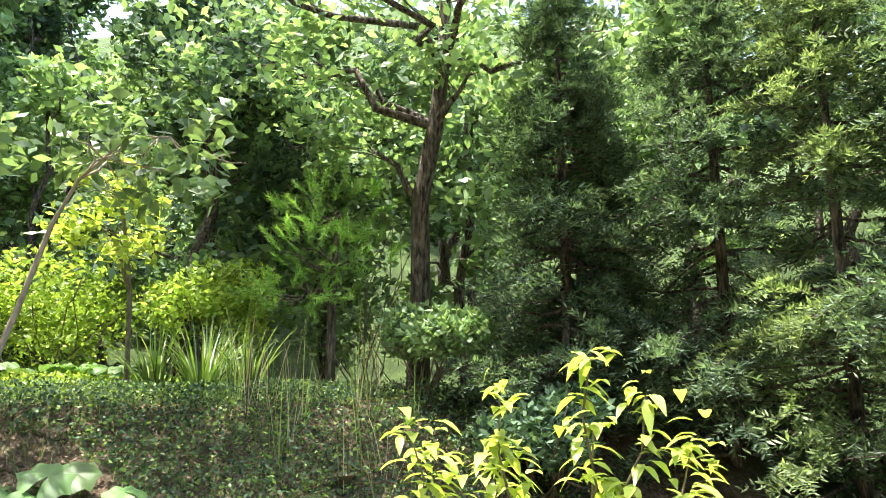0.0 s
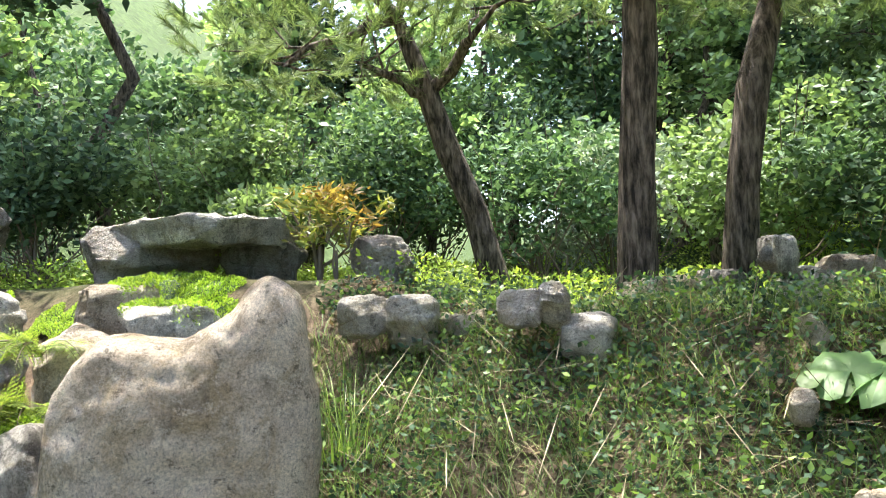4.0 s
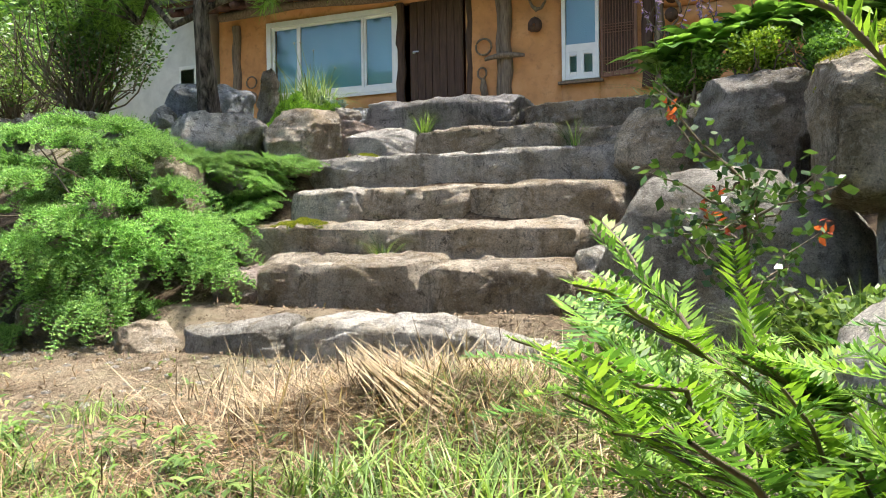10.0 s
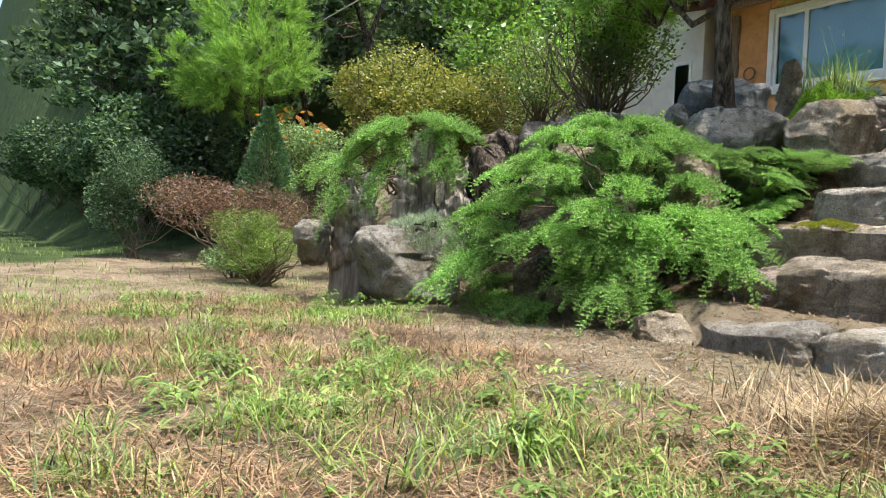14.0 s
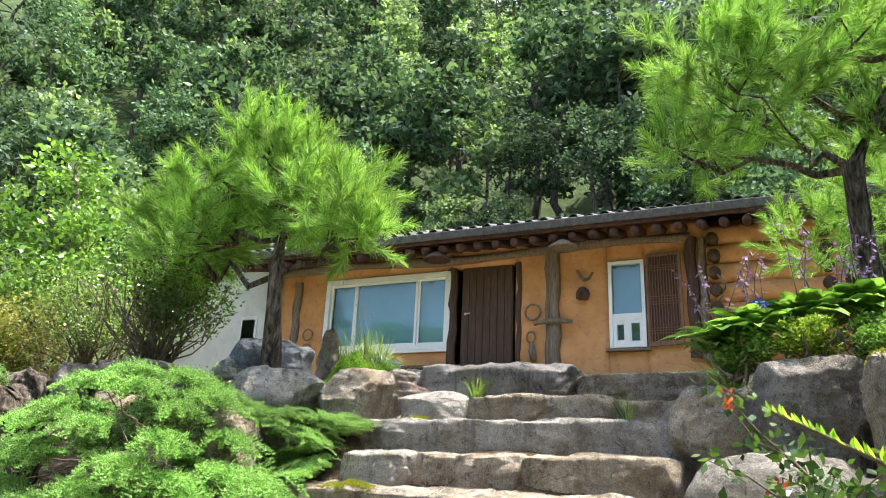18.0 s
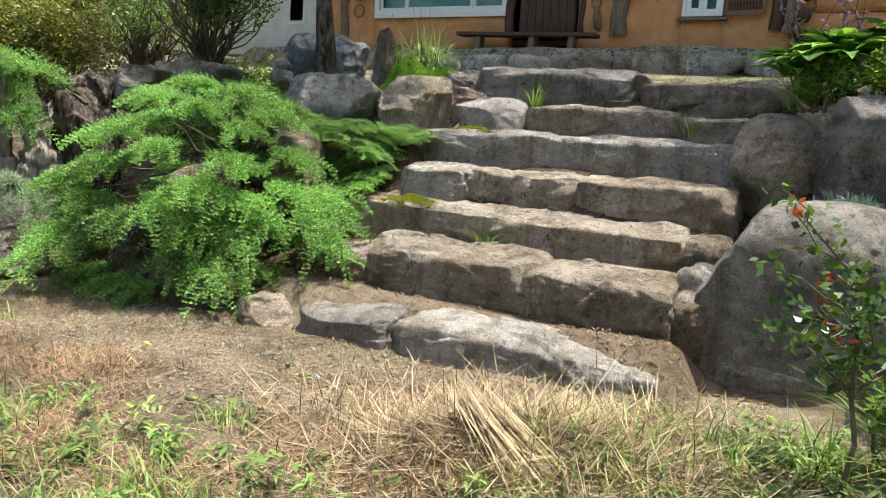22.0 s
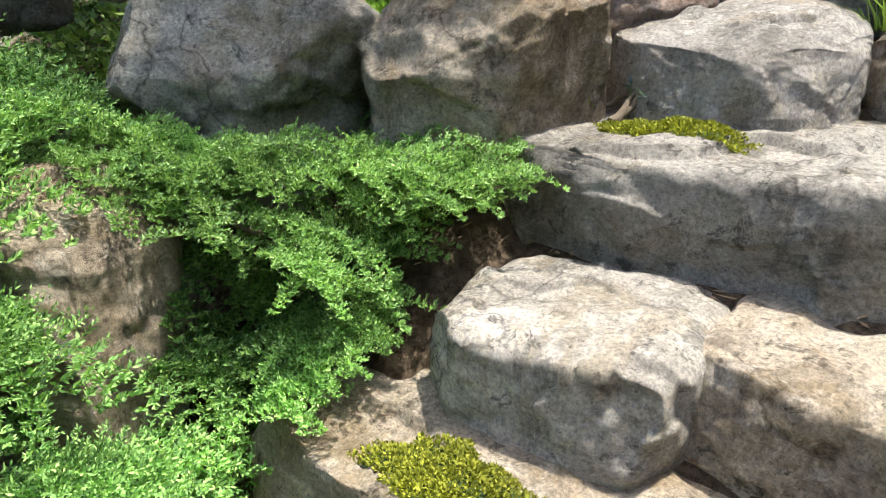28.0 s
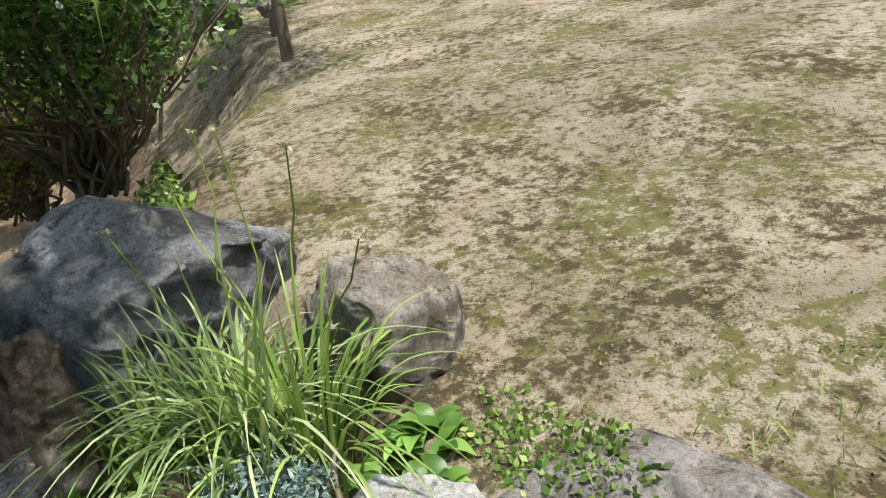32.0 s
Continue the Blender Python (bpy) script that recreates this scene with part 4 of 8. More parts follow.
frame_bars(W2[0] + 0.37, W2[1] - 0.08, W2[2] + 0.08, W2[2] + 0.55, HY - 0.01, 0.06, 0.06, win2, "sash")
pane(W2[0] + 0.1, W2[1] - 0.1, W2[2] + 0.1, W2[2] + 0.53, HY + 0.02, win2)
hpart("blind", block((0.7, 0.02, 1.75), (-1.965, HY + 0.24, 4.69), 0.003), INSIDE, win2, "dark blind behind the glass")
# open lattice shutter
sh = hpart("shutter", block((0.05, 0.04, 1.82), (-1.55, HY - 0.09, 4.72), 0.006), REDWOOD, None, "open reddish wooden lattice shutter")
hpart("stile", block((0.06, 0.04, 1.82), (-0.93, HY - 0.12, 4.74), 0.006, (0, 0, -4)), REDWOOD, sh)
hpart("rail", block((0.6, 0.04, 0.06), (-1.24, HY - 0.105, 5.62), 0.006, (0, -1, -4)), REDWOOD, sh)
hpart("rail", block((0.6, 0.04, 0.09), (-1.24, HY - 0.105, 3.85), 0.006, (0, -1, -4)), REDWOOD, sh)
for i in range(11):
    hpart("bar", block((0.014, 0.02, 1.74), (-1.50 + i * 0.052, HY - 0.10, 4.73), 0.003), REDWOOD, sh)
for z in (4.05, 4.1, 4.15, 4.62, 4.67, 4.72, 4.77, 5.3, 5.35, 5.4):
    hpart("bar", block((0.6, 0.018, 0.012), (-1.24, HY - 0.115, z), 0.003), REDWOOD, sh)
hpart("shutter_board", block((0.58, 0.012, 1.74), (-1.24, HY - 0.075, 4.73), 0), DARKWOOD, sh)

# roof: slope, eave board, rafters, tiles
EZ, EY = 5.98, 14.12
roof = hpart("roof", block((13.6, 4.6, 0.16), (-4.2, EY + 2.05, EZ + 0.86), 0.02, (19, 0, 0)), TILE, None, "dark tiled roof with a low slope")
hpart("roof_back", block((13.6, 3.4, 0.16), (-4.2, HY + 4.4, 7.0), 0.02, (-19, 0, 0)), TILE, roof)
hpart("eave_board", block((13.6, 0.05, 0.17), (-4.2, EY - 0.02, EZ + 0.06), 0.01), RAFTER, roof, "dark eave board")
for i in range(34):
    x = -10.7 + i * 0.395
    v, f_ = tube([(x, EY - 0.02, EZ - 0.15), (x, EY, EZ - 0.15), (x, EY + 0.55, EZ + 0.04), (x, HY + 0.1, EZ + 0.21)], [0.005, 0.085, 0.09, 0.09], 10, 0.03, i)
    put("rafter", v, f_, RAFTER, roof)
for i in range(45):
    x = -10.85 + i * 0.30
    for k, (y, z) in enumerate(((EY - 0.1, EZ + 0.19), (EY + 0.55, EZ + 0.415))):
        a = np.linspace(0, np.pi, 7)
        ring = np.stack([0.1 * np.cos(a), 0 * a, 0.085 * np.sin(a)], 1)
        s_ = np.array([x, y, z + 0.012 * math.sin(i * 3.1)])
        v = np.concatenate([ring * 0.8 + s_, ring + s_, ring + s_ + [0, 0.7, 0.24], ring * 0.8 + s_ + [0, 0.7, 0.24]])
        f_ = np.array([[r * 7 + c, r * 7 + c + 1, (r + 1) % 4 * 7 + c + 1, (r + 1) % 4 * 7 + c] for r in range(4) for c in range(6)])
        put("roof_tile", v, f_, TILE, roof, "", False)

# foundation stones in front of the house
x = -11.5
k = 0
while x < 2.6:
    wdt = 0.75 + 0.45 * abs(math.sin(k * 2.4 + 1))
    boulder("blocky foundation stone below the cottage wall", (x + wdt / 2, 14.25, 2.80 + 0.03 * math.sin(k)), (wdt * 0.99, 0.45, 0.46), 0, 300 + k, (BROWN, GREY, PALE, BROWN)[k % 4], 0.08, 5, 5, 0.03,
            name="foundation_stone", group="stones along the cottage foot", category="stone")
    x += wdt
    k += 1

# bench by the door
bench = thing("bench", (-5.2, 14.85, 3.2), "rough dark plank bench in front of the door", "bench")


def bpart(name, bm, material, at_):
    ob = part(name, bm, material, bench)
    ob.location = Vector(at_) - bench.location
    return ob


bpart("seat", block((2.9, 0.35, 0.07), (0, 0, 0), 0.012, (0, 0.8, 0)), DARKWOOD, (-5.2, 14.8, 3.46))
for x in (-6.2, -5.05, -4.25):
    bpart("leg", block((0.13, 0.22, 0.42), (0, 0, 0), 0.02, (0, 4, 0)), OLDWOOD, (x, 14.8, 3.22))

# things hung on the wall
def hung(name, v, f_, material, label, category):
    return tagged(put(name, v, f_, material), label, category)


a = np.linspace(0, 2 * np.pi, 25)
hung("straw_ring", *tube(np.stack([-3.88 + 0.16 * np.cos(a), np.full(25, HY - 0.06), 4.62 + 0.16 * np.sin(a)], 1), [0.022] * 25, 8, 0.1, 1), OLDWOOD, "straw ring hanging on the clay wall", "wall ornament")
hung("straw_shoe", *join([tube(np.stack([-3.92 + 0.09 * np.cos(a), np.full(25, HY - 0.06), 4.10 + 0.11 * np.sin(a)], 1), [0.02] * 25, 8, 0.1, 2),
                          tube([(-3.9, HY - 0.05, 3.98), (-3.88, HY - 0.07, 3.8), (-3.86, HY - 0.06, 3.62), (-3.85, HY - 0.05, 3.58)], [0.05, 0.075, 0.065, 0.01], 8, 0.1, 3)]), OLDWOOD, "woven straw sandal hanging on the clay wall", "wall ornament")
hung("wooden_yoke", *tube([(-3.82 + i * 0.1, HY - 0.17 - 0.02 * math.sin(i), 4.40 - 0.06 * abs(i - 4) / 4) for i in range(9)], [0.035, 0.045, 0.05, 0.06, 0.065, 0.06, 0.05, 0.045, 0.03], 8, 0.08, 4), OLDWOOD, "crooked wooden bar fixed across the post", "wall ornament")
hung("wicker_basket", *tube([(-2.82, HY - 0.02, 4.93), (-2.82, HY - 0.12, 4.92), (-2.82, HY - 0.2, 4.9), (-2.82, HY - 0.22, 4.9)], [0.12, 0.15, 0.12, 0.03], 12, 0.08, 5), DARKWOOD, "small dark round basket hanging on the wall", "basket")
hung("wooden_hook", *tube([(-2.95, HY - 0.05, 5.45), (-2.88, HY - 0.08, 5.3), (-2.80, HY - 0.1, 5.22), (-2.7, HY - 0.09, 5.24), (-2.62, HY - 0.06, 5.38)], [0.02, 0.03, 0.045, 0.03, 0.02], 8, 0.1, 6), OLDWOOD, "curved wooden hook on the wall", "wall ornament")
for x, lab in ((-3.02, "conical straw hat hung under the eaves"), (-5.75, "dark shallow basket hung under the eaves")):
    v, f_ = tube([(x, HY - 0.85, 5.86), (x, HY - 0.85, 5.82), (x, HY - 0.85, 5.70), (x, HY - 0.85, 5.66)], [0.03, 0.12, 0.29, 0.28], 20, 0.02, 7)
    hung("straw_hat", v, f_, OLDWOOD if x > -5 else DARKWOOD, lab, "hat")
hung("dry_vine", *tube([(-0.25 + 0.12 * math.sin(i * 0.9), HY - 0.16 - 0.05 * math.cos(i), 5.1 - i * 0.13) for i in range(14)], [0.025] * 14, 7, 0.15, 8), OLDWOOD, "twisted dry vine hanging at the corner", "wall ornament")
for z in (4.4, 4.05):
    hung("rope_ring", *tube(np.stack([-9.35 + 0.13 * np.cos(a), np.full(25, HY - 0.06), z + 0.13 * np.sin(a)], 1), [0.018] * 25, 7, 0.1, 9), OLDWOOD, "rope ring hanging on the clay wall", "wall ornament")

# house number plate
sign = thing("number_plate", (0.44, HY - 0.09, 4.48), "blue enamel house number plate with white digits", "sign")
bm = bmesh.new()
pl = [(-0.16, -0.14), (0.16, -0.14), (0.16, 0.09), (0.0, 0.15), (-0.16, 0.09)]
fr = [bm.verts.new((x, 0, z)) for x, z in pl]
bm.faces.new(fr)
ex = bmesh.ops.extrude_face_region(bm, geom=bm.faces[:])
bmesh.ops.translate(bm, verts=[g for g in ex["geom"] if isinstance(g, bmesh.types.BMVert)], vec=(0, 0.02, 0))
bmesh.ops.recalc_face_normals(bm, faces=bm.faces[:])
part("plate", bm, BLUE, sign)
cu = bpy.data.curves.new("digits", 'FONT')
cu.body, cu.size, cu.align_x, cu.extrude = "17A", 0.15, 'CENTER', 0.003
dg = new("digits", cu)
cu.materials.append(WHITE)
dg.parent, dg.matrix_local = sign, pose(0, -0.006, -0.11, 90, 0, 0)
part("street_name", block((0.16, 0.004, 0.025), (0, -0.004, 0.07), 0), WHITE, sign, "unreadable white lettering")

# white annex to the side
annex = thing("annex", (-12.2, 15.8, 3.2), "white rendered side building with a narrow window", "house")
part("wall", block((3.0, 3.0, 3.2), (0, 1.0, 1.5), 0.02), PLASTER, annex)
part("roof", block((3.6, 3.8, 0.18), (0, 1.0, 3.2), 0.03), TILE, annex)
aw = part("window", block((0.5, 0.06, 1.2), (0.95, -0.5, 1.2), 0.01), VINYL, annex, "narrow white window")
part("pane", block((0.36, 0.02, 1.0), (0.95, -0.54, 1.2), 0), GLASS, annex)


# ---------------------------------------------------------------- plants: materials
JUNIPER = leaf_material("juniper_green", (0.09, 0.21, 0.065), (0.52, 0.76, 0.26), 0.25, 0.6, (0.27, 0.52, 0.15))
# Lit copy of the juniper green: sunlight put into the carpet's colour.
JUNIPERLIT = leaf_material("sunlit_juniper_green", (0.14, 0.28, 0.085), (0.52, 0.76, 0.28), 0.3, 0.5, (0.32, 0.56, 0.18))
PINEGREEN = leaf_material("pine_needles", (0.14, 0.33, 0.065), (0.44, 0.66, 0.18), 0.35, 0.5, (0.27, 0.49, 0.10))
# Shaded copy of the pine needles: the wood's shade is in the colour.
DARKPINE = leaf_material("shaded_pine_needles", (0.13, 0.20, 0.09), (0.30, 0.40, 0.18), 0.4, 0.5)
YEW = leaf_material("yew_needles", (0.13, 0.29, 0.03), (0.33, 0.50, 0.075), 0.35, 0.5, (0.21, 0.39, 0.045))
OLDYEW = leaf_material("old_yew_needles", (0.06, 0.17, 0.03), (0.15, 0.33, 0.06), 0.3, 0.4)
HOSTA = leaf_material("hosta_green", (0.11, 0.28, 0.045), (0.30, 0.52, 0.11), 0.35, 0.4)
GRASSG = leaf_material("grass_green", (0.07, 0.15, 0.03), (0.38, 0.48, 0.15), 0.3, 0.45, (0.20, 0.33, 0.07))
SEDUM = leaf_material("sedum_green", (0.20, 0.36, 0.03), (0.46, 0.58, 0.09), 0.35, 0.5, (0.31, 0.47, 0.05))
FERN = leaf_material("fern_green", (0.16, 0.32, 0.05), (0.42, 0.50, 0.12), 0.4, 0.5)
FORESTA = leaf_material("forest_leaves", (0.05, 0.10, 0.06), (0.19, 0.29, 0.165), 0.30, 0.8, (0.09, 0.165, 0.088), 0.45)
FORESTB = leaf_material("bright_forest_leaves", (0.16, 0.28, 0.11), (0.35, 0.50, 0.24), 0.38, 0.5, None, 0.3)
SEDGE = leaf_material("sedge_blades", (0.15, 0.25, 0.09), (0.46, 0.53, 0.30), 0.3, 0.45, (0.26, 0.37, 0.15))
# Leaf green with the sun's glow put into the colour.
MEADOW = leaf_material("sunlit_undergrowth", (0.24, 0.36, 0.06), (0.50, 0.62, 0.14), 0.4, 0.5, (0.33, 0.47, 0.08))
WEED = leaf_material("weed_leaves", (0.10, 0.19, 0.05), (0.33, 0.45, 0.13), 0.35, 0.45, (0.17, 0.29, 0.07))
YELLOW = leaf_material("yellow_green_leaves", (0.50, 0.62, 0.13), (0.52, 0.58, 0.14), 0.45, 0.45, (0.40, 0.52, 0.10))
OLIVE = leaf_material("olive_yellow_leaves", (0.13, 0.19, 0.04), (0.42, 0.36, 0.11), 0.35, 0.5, (0.25, 0.30, 0.07))
SPRUCE = leaf_material("dark_spruce_needles", (0.06, 0.16, 0.08), (0.15, 0.30, 0.14), 0.2, 0.5)
MAPLE = leaf_material("brown_maple_leaves", (0.12, 0.075, 0.055), (0.34, 0.21, 0.15), 0.3, 0.5, (0.21, 0.13, 0.10))
REDLEAF = leaf_material("red_young_leaves", (0.42, 0.045, 0.03), (0.62, 0.16, 0.07), 0.45, 0.4)
AUTUMN = leaf_material("orange_yellow_leaves", (0.40, 0.20, 0.06), (0.60, 0.46, 0.12), 0.4, 0.5)
GLOSSY = leaf_material("glossy_dark_leaves", (0.05, 0.12, 0.03), (0.14, 0.26, 0.06), 0.25, 0.3)
SILVER = leaf_material("silvery_leaves", (0.26, 0.35, 0.26), (0.46, 0.55, 0.42), 0.2, 0.6, (0.36, 0.45, 0.33))
BLUEGREY = leaf_material("blue_grey_leaves", (0.13, 0.23, 0.22), (0.28, 0.40, 0.38), 0.2, 0.6)
PURPLE = leaf_material("purple_flowers", (0.34, 0.18, 0.55), (0.55, 0.38, 0.72), 0.3, 0.6)
ORANGE = leaf_material("orange_flowers", (0.75, 0.22, 0.05), (0.85, 0.42, 0.10), 0.3, 0.6)
UNDERSHADE = leaf_material("shade_under_leaves", (0.04, 0.07, 0.02), (0.05, 0.09, 0.025), 0.0, 0.9)
LOWGREEN = leaf_material("feathery_cushion_green", (0.06, 0.17, 0.02), (0.36, 0.56, 0.06), 0.25, 0.5, (0.18, 0.36, 0.04))
MOSS = leaf_material("yellow_green_moss", (0.24, 0.28, 0.02), (0.44, 0.46, 0.05), 0.2, 0.8)
CREAM = leaf_material("cream_flowers", (0.55, 0.55, 0.30), (0.75, 0.75, 0.5), 0.2, 0.6)
BUTTERBUR = leaf_material("butterbur_leaves", (0.15, 0.24, 0.07), (0.18, 0.34, 0.11), 0.35, 0.5)


# ---------------------------------------------------------------- plants: builders
def plant(name, at_, label, category, parts, group="", kind=""):
    """A plant as an empty at its foot with its parts, given in world metres."""
    if len(parts) == 1 and parts[0][0] in ("trunk", "leaf"):
        nm, (v, f_), m = parts[0]
        ob = put(name, v - np.asarray(at_), f_, m)
        ob.location = at_
        return tagged(ob, label, category, group, kind)
    e = thing(name, at_, label, category, group, kind)
    for nm, (v, f_), m in parts:
        ob = put(nm, v - np.asarray(at_), f_, m, e)
        if nm not in ("trunk", "stem"):
            ob["kind"] = "stuff"
    return e


def stuff(name, vf, material, label, category):
    return tagged(put(name, *vf, material), label, category, kind="stuff")


def dome(rng, n, c, r, low=-0.25):
    """Places and outward normals on an ellipsoid, down to the height low."""
    d = unit(rng.standard_normal((n * 3, 3)))
    d = d[d[:, 2] > low][:n]
    r = np.asarray(r, float)
    return np.asarray(c) + d * r, unit(d / r)


def sprays(rng, base, direction, length, leaf, width, steps=10, sag=0.1, spread=0.9):
    """Twigs set with short leaves to both sides and above."""
    n = len(base)
    d = unit(direction)
    s = unit(np.cross(d, np.array([0, 0, 1.0]) + 0.3 * rng.standard_normal((n, 3))))
    u = np.cross(s, d)
    t = np.linspace(0.08, 1, steps)
    ln = length * rng.uniform(0.6, 1.25, (n, 1, 1))
    pos = base[:, None] + d[:, None] * t[None, :, None] * ln - np.array([0, 0, sag])[None, None] * (t**2)[None, :, None] * ln / length
    out = []
    for side, lift in ((1, 0.15), (-1, 0.15), (0, 0.9)):
        dr = unit(d[:, None] * 0.8 + s[:, None] * side * spread + u[:, None] * lift + 0.3 * rng.standard_normal((n, steps, 3)))
        size = leaf * rng.uniform(0.7, 1.3, (n, steps, 1)) * (1.1 - 0.5 * t)[None, :, None]
        half = unit(np.cross(dr, u[:, None] + 0.4 * rng.standard_normal((n, steps, 3)))) * size * width / leaf / 2
        out.append(leaves(pos.reshape(-1, 3), (dr * size).reshape(-1, 3), half.reshape(-1, 3), 0.2))
    return join(out)


def blades(rng, base, hgt, width, lean=0.5, arch=0.6, seg=4, out=None, fall=0.45):
    """Grass blades: bent strips."""
    n = len(base)
    a = rng.uniform(0, 2 * np.pi, n)
    d = np.stack([np.cos(a), np.sin(a), 0 * a], 1) if out is None else unit(out + 0.35 * np.stack([np.cos(a), np.sin(a), 0 * a], 1))
    h = hgt * rng.uniform(0.55, 1.2, n)
    lean_ = lean * rng.uniform(0.2, 1.3, n)
    t = np.linspace(0, 1, seg + 1)
    horiz = (lean_ * h)[:, None] * (0.45 * t + arch * t**2)[None]
    vert = h[:, None] * (t - arch * fall * (lean_[:, None]) * t**2.5)
    p = base[:, None] + d[:, None] * horiz[..., None] + np.array([0, 0, 1.0]) * vert[..., None]
    s = np.stack([-d[:, 1], d[:, 0], 0 * a], 1)[:, None] * (width * rng.uniform(0.6, 1.2, n))[:, None, None] * (1 - 0.92 * t**1.7)[None, :, None] / 2
    v = np.stack([p - s, p + s], 2).reshape(-1, 3)
    k = np.arange(n)[:, None] * 2 * (seg + 1) + np.arange(seg)[None] * 2
    f_ = np.stack([k, k + 1, k + 3, k + 2], -1).reshape(-1, 4)
    return v, f_


def broad(rng, base, direction, length, width, arch=0.5, seg=5):
    """Broad arching leaves, folded along the rib."""
    n = len(base)
    d = unit(direction)
    flat = unit(d * [1, 1, 0.0] + 1e-6)
    s = np.cross(flat, [0, 0, 1.0])
    ln = length * rng.uniform(0.7, 1.2, n)
    t = np.linspace(0, 1, seg + 1)
    p = base[:, None] + d[:, None] * (ln[:, None] * t)[..., None] - np.array([0, 0, 1.0]) * (arch * ln[:, None] * t**2)[..., None]
    w = (np.sin(np.pi * np.clip(t * 0.93 + 0.07, 0, 1) ** 0.8) * width / 2)[None, :, None] * (ln / length)[:, None, None]
    l_, r_ = p - s[:, None] * w + [0, 0, 0.25 * width] * (w / width), p + s[:, None] * w + [0, 0, 0.25 * width] * (w / width)
    v = np.stack([l_, p, r_], 2).reshape(-1, 3)
    k = np.arange(n)[:, None] * 3 * (seg + 1) + np.arange(seg)[None] * 3
    f_ = np.concatenate([np.stack([k, k + 1, k + 4, k + 3], -1).reshape(-1, 4), np.stack([k + 1, k + 2, k + 5, k + 4], -1).reshape(-1, 4)])
    return v, f_


def round_leaves(rng, centre, size, tilt):
    """Kidney-shaped leaves with a notch, a wrinkled blade and a wavy drooping rim."""
    n, m = len(centre), 22
    a = np.linspace(0.2, 2 * np.pi - 0.2, m)
    turn = rng.uniform(-0.7, 0.7, n) + np.pi * 0.9
    big = size * rng.uniform(0.6, 1.2, n)[:, None]
    rings = []
    for q, sink, wave in ((0.24, -0.02, 0.02), (0.5, -0.02, 0.05), (0.78, 0.03, 0.07), (1.0, 0.16, 0.10)):
        r = big * q * (0.5 + 0.045 * np.cos(a * 9) * q * 0.45 + 0.03 * np.cos(a * 5 + 1))[None]
        x, y = r * np.cos(a[None] + turn[:, None]), r * np.sin(a[None] + turn[:, None])
        z = -sink * big * 0.5 + wave * big * 0.5 * np.cos(a * 6 + q)[None] + rng.normal(0, 0.008, (n, m)) * q + x * tilt[:, :1] + y * tilt[:, 1:2]
        rings.append(centre[:, None] + np.stack([x, y, z], -1))
    v = np.concatenate([centre[:, None]] + rings, 1).reshape(-1, 3)
    k = np.arange(n)[:, None] * (4 * m + 1)
    j = np.arange(0, m - 1)[None]
    f_ = [np.stack([k + 0 * j, k + j + 1, k + j + 2], -1).reshape(-1, 3)]
    for q in range(3):
        o = k + 1 + q * m
        f_ += [np.stack([o + j, o + m + j, o + m + j + 1], -1).reshape(-1, 3), np.stack([o + j, o + m + j + 1, o + j + 1], -1).reshape(-1, 3)]
    return v, np.concatenate(f_)


def needles(rng, centre, direction, count, length, width=0.004):
    """Tufts of pine needles, as brushes that open along a direction."""
    n = len(centre)
    d = unit(direction)[:, None] * 1.0 + 0.5 * rng.standard_normal((n, count, 3))
    d = unit(d)
    ln = length * rng.uniform(0.6, 1.15, (n, count, 1))
    b = centre[:, None] - unit(direction)[:, None] * rng.uniform(0, 0.09, (n, count, 1))
    s = unit(np.cross(d, rng.standard_normal((n, count, 3)))) * width / 2
    v = np.stack([b - s, b + s, b + d * ln], 2).reshape(-1, 3)
    return v, np.arange(len(v)).reshape(-1, 3)


def wood(paths, sides=8, jitter=0.05):
    return join([tube(p, r, sides, jitter, k) for k, (p, r) in enumerate(paths)])


def bent(a, b, rng, n=6, wob=0.06, sag=0.0):
    a, b = np.asarray(a, float), np.asarray(b, float)
    t = np.linspace(0, 1, n)[:, None]
    p = a + (b - a) * t + wob * np.linalg.norm(b - a) * rng.standard_normal((n, 3)) * np.sin(np.pi * t) + [0, 0, sag] * np.sin(np.pi * t)
    return p


def pine(name, label, trunk, radii, pads, seed, material=PINEGREEN, count=34, length=0.12, bark=BARK, group="", width=0.006):
    """A pine: bent trunk, limbs to each pad of needles, tufts all over the pads. pads: centre, radii, tufts."""
    rng = np.random.default_rng(seed)
    trunk = np.asarray(trunk, float)
    paths, tufts, aim = [(trunk, radii)], [], []
    for c, r, k in pads:
        c = np.asarray(c, float)
        start = trunk[np.argmin(np.linalg.norm((trunk - c + [0, 0, 0.25]) * [1, 1, 1.2], axis=1))]
        limb = bent(start, c - [0, 0, r[2] * 0.4], rng, 6, 0.08)
        paths.append((limb, np.linspace(radii[-1] * 1.1, 0.012, 6)))
        for _ in range(7):
            e = in_ball(rng, 1, c, np.asarray(r) * 0.85)[0]
            paths.append((bent(limb[rng.integers(3, 6)], e, rng, 4, 0.08), np.linspace(0.014, 0.005, 4)))
        p = in_ball(rng, k // 4, c, r, 0.55)
        d = unit(unit((p - c) / np.asarray(r)) * 0.8 + [0, 0, 0.65] + 0.4 * rng.standard_normal(p.shape))
        for j in range(4):  # each shoot is a brush of tufts
            tufts.append(p + d * length * 0.42 * j)
            aim.append(d)
    return plant(name, tuple(trunk[0]), label, "pine tree", [("trunk", wood(paths, 8, 0.08), bark), ("crown", needles(rng, np.concatenate(tufts), np.concatenate(aim), count, length, width), material)], group)


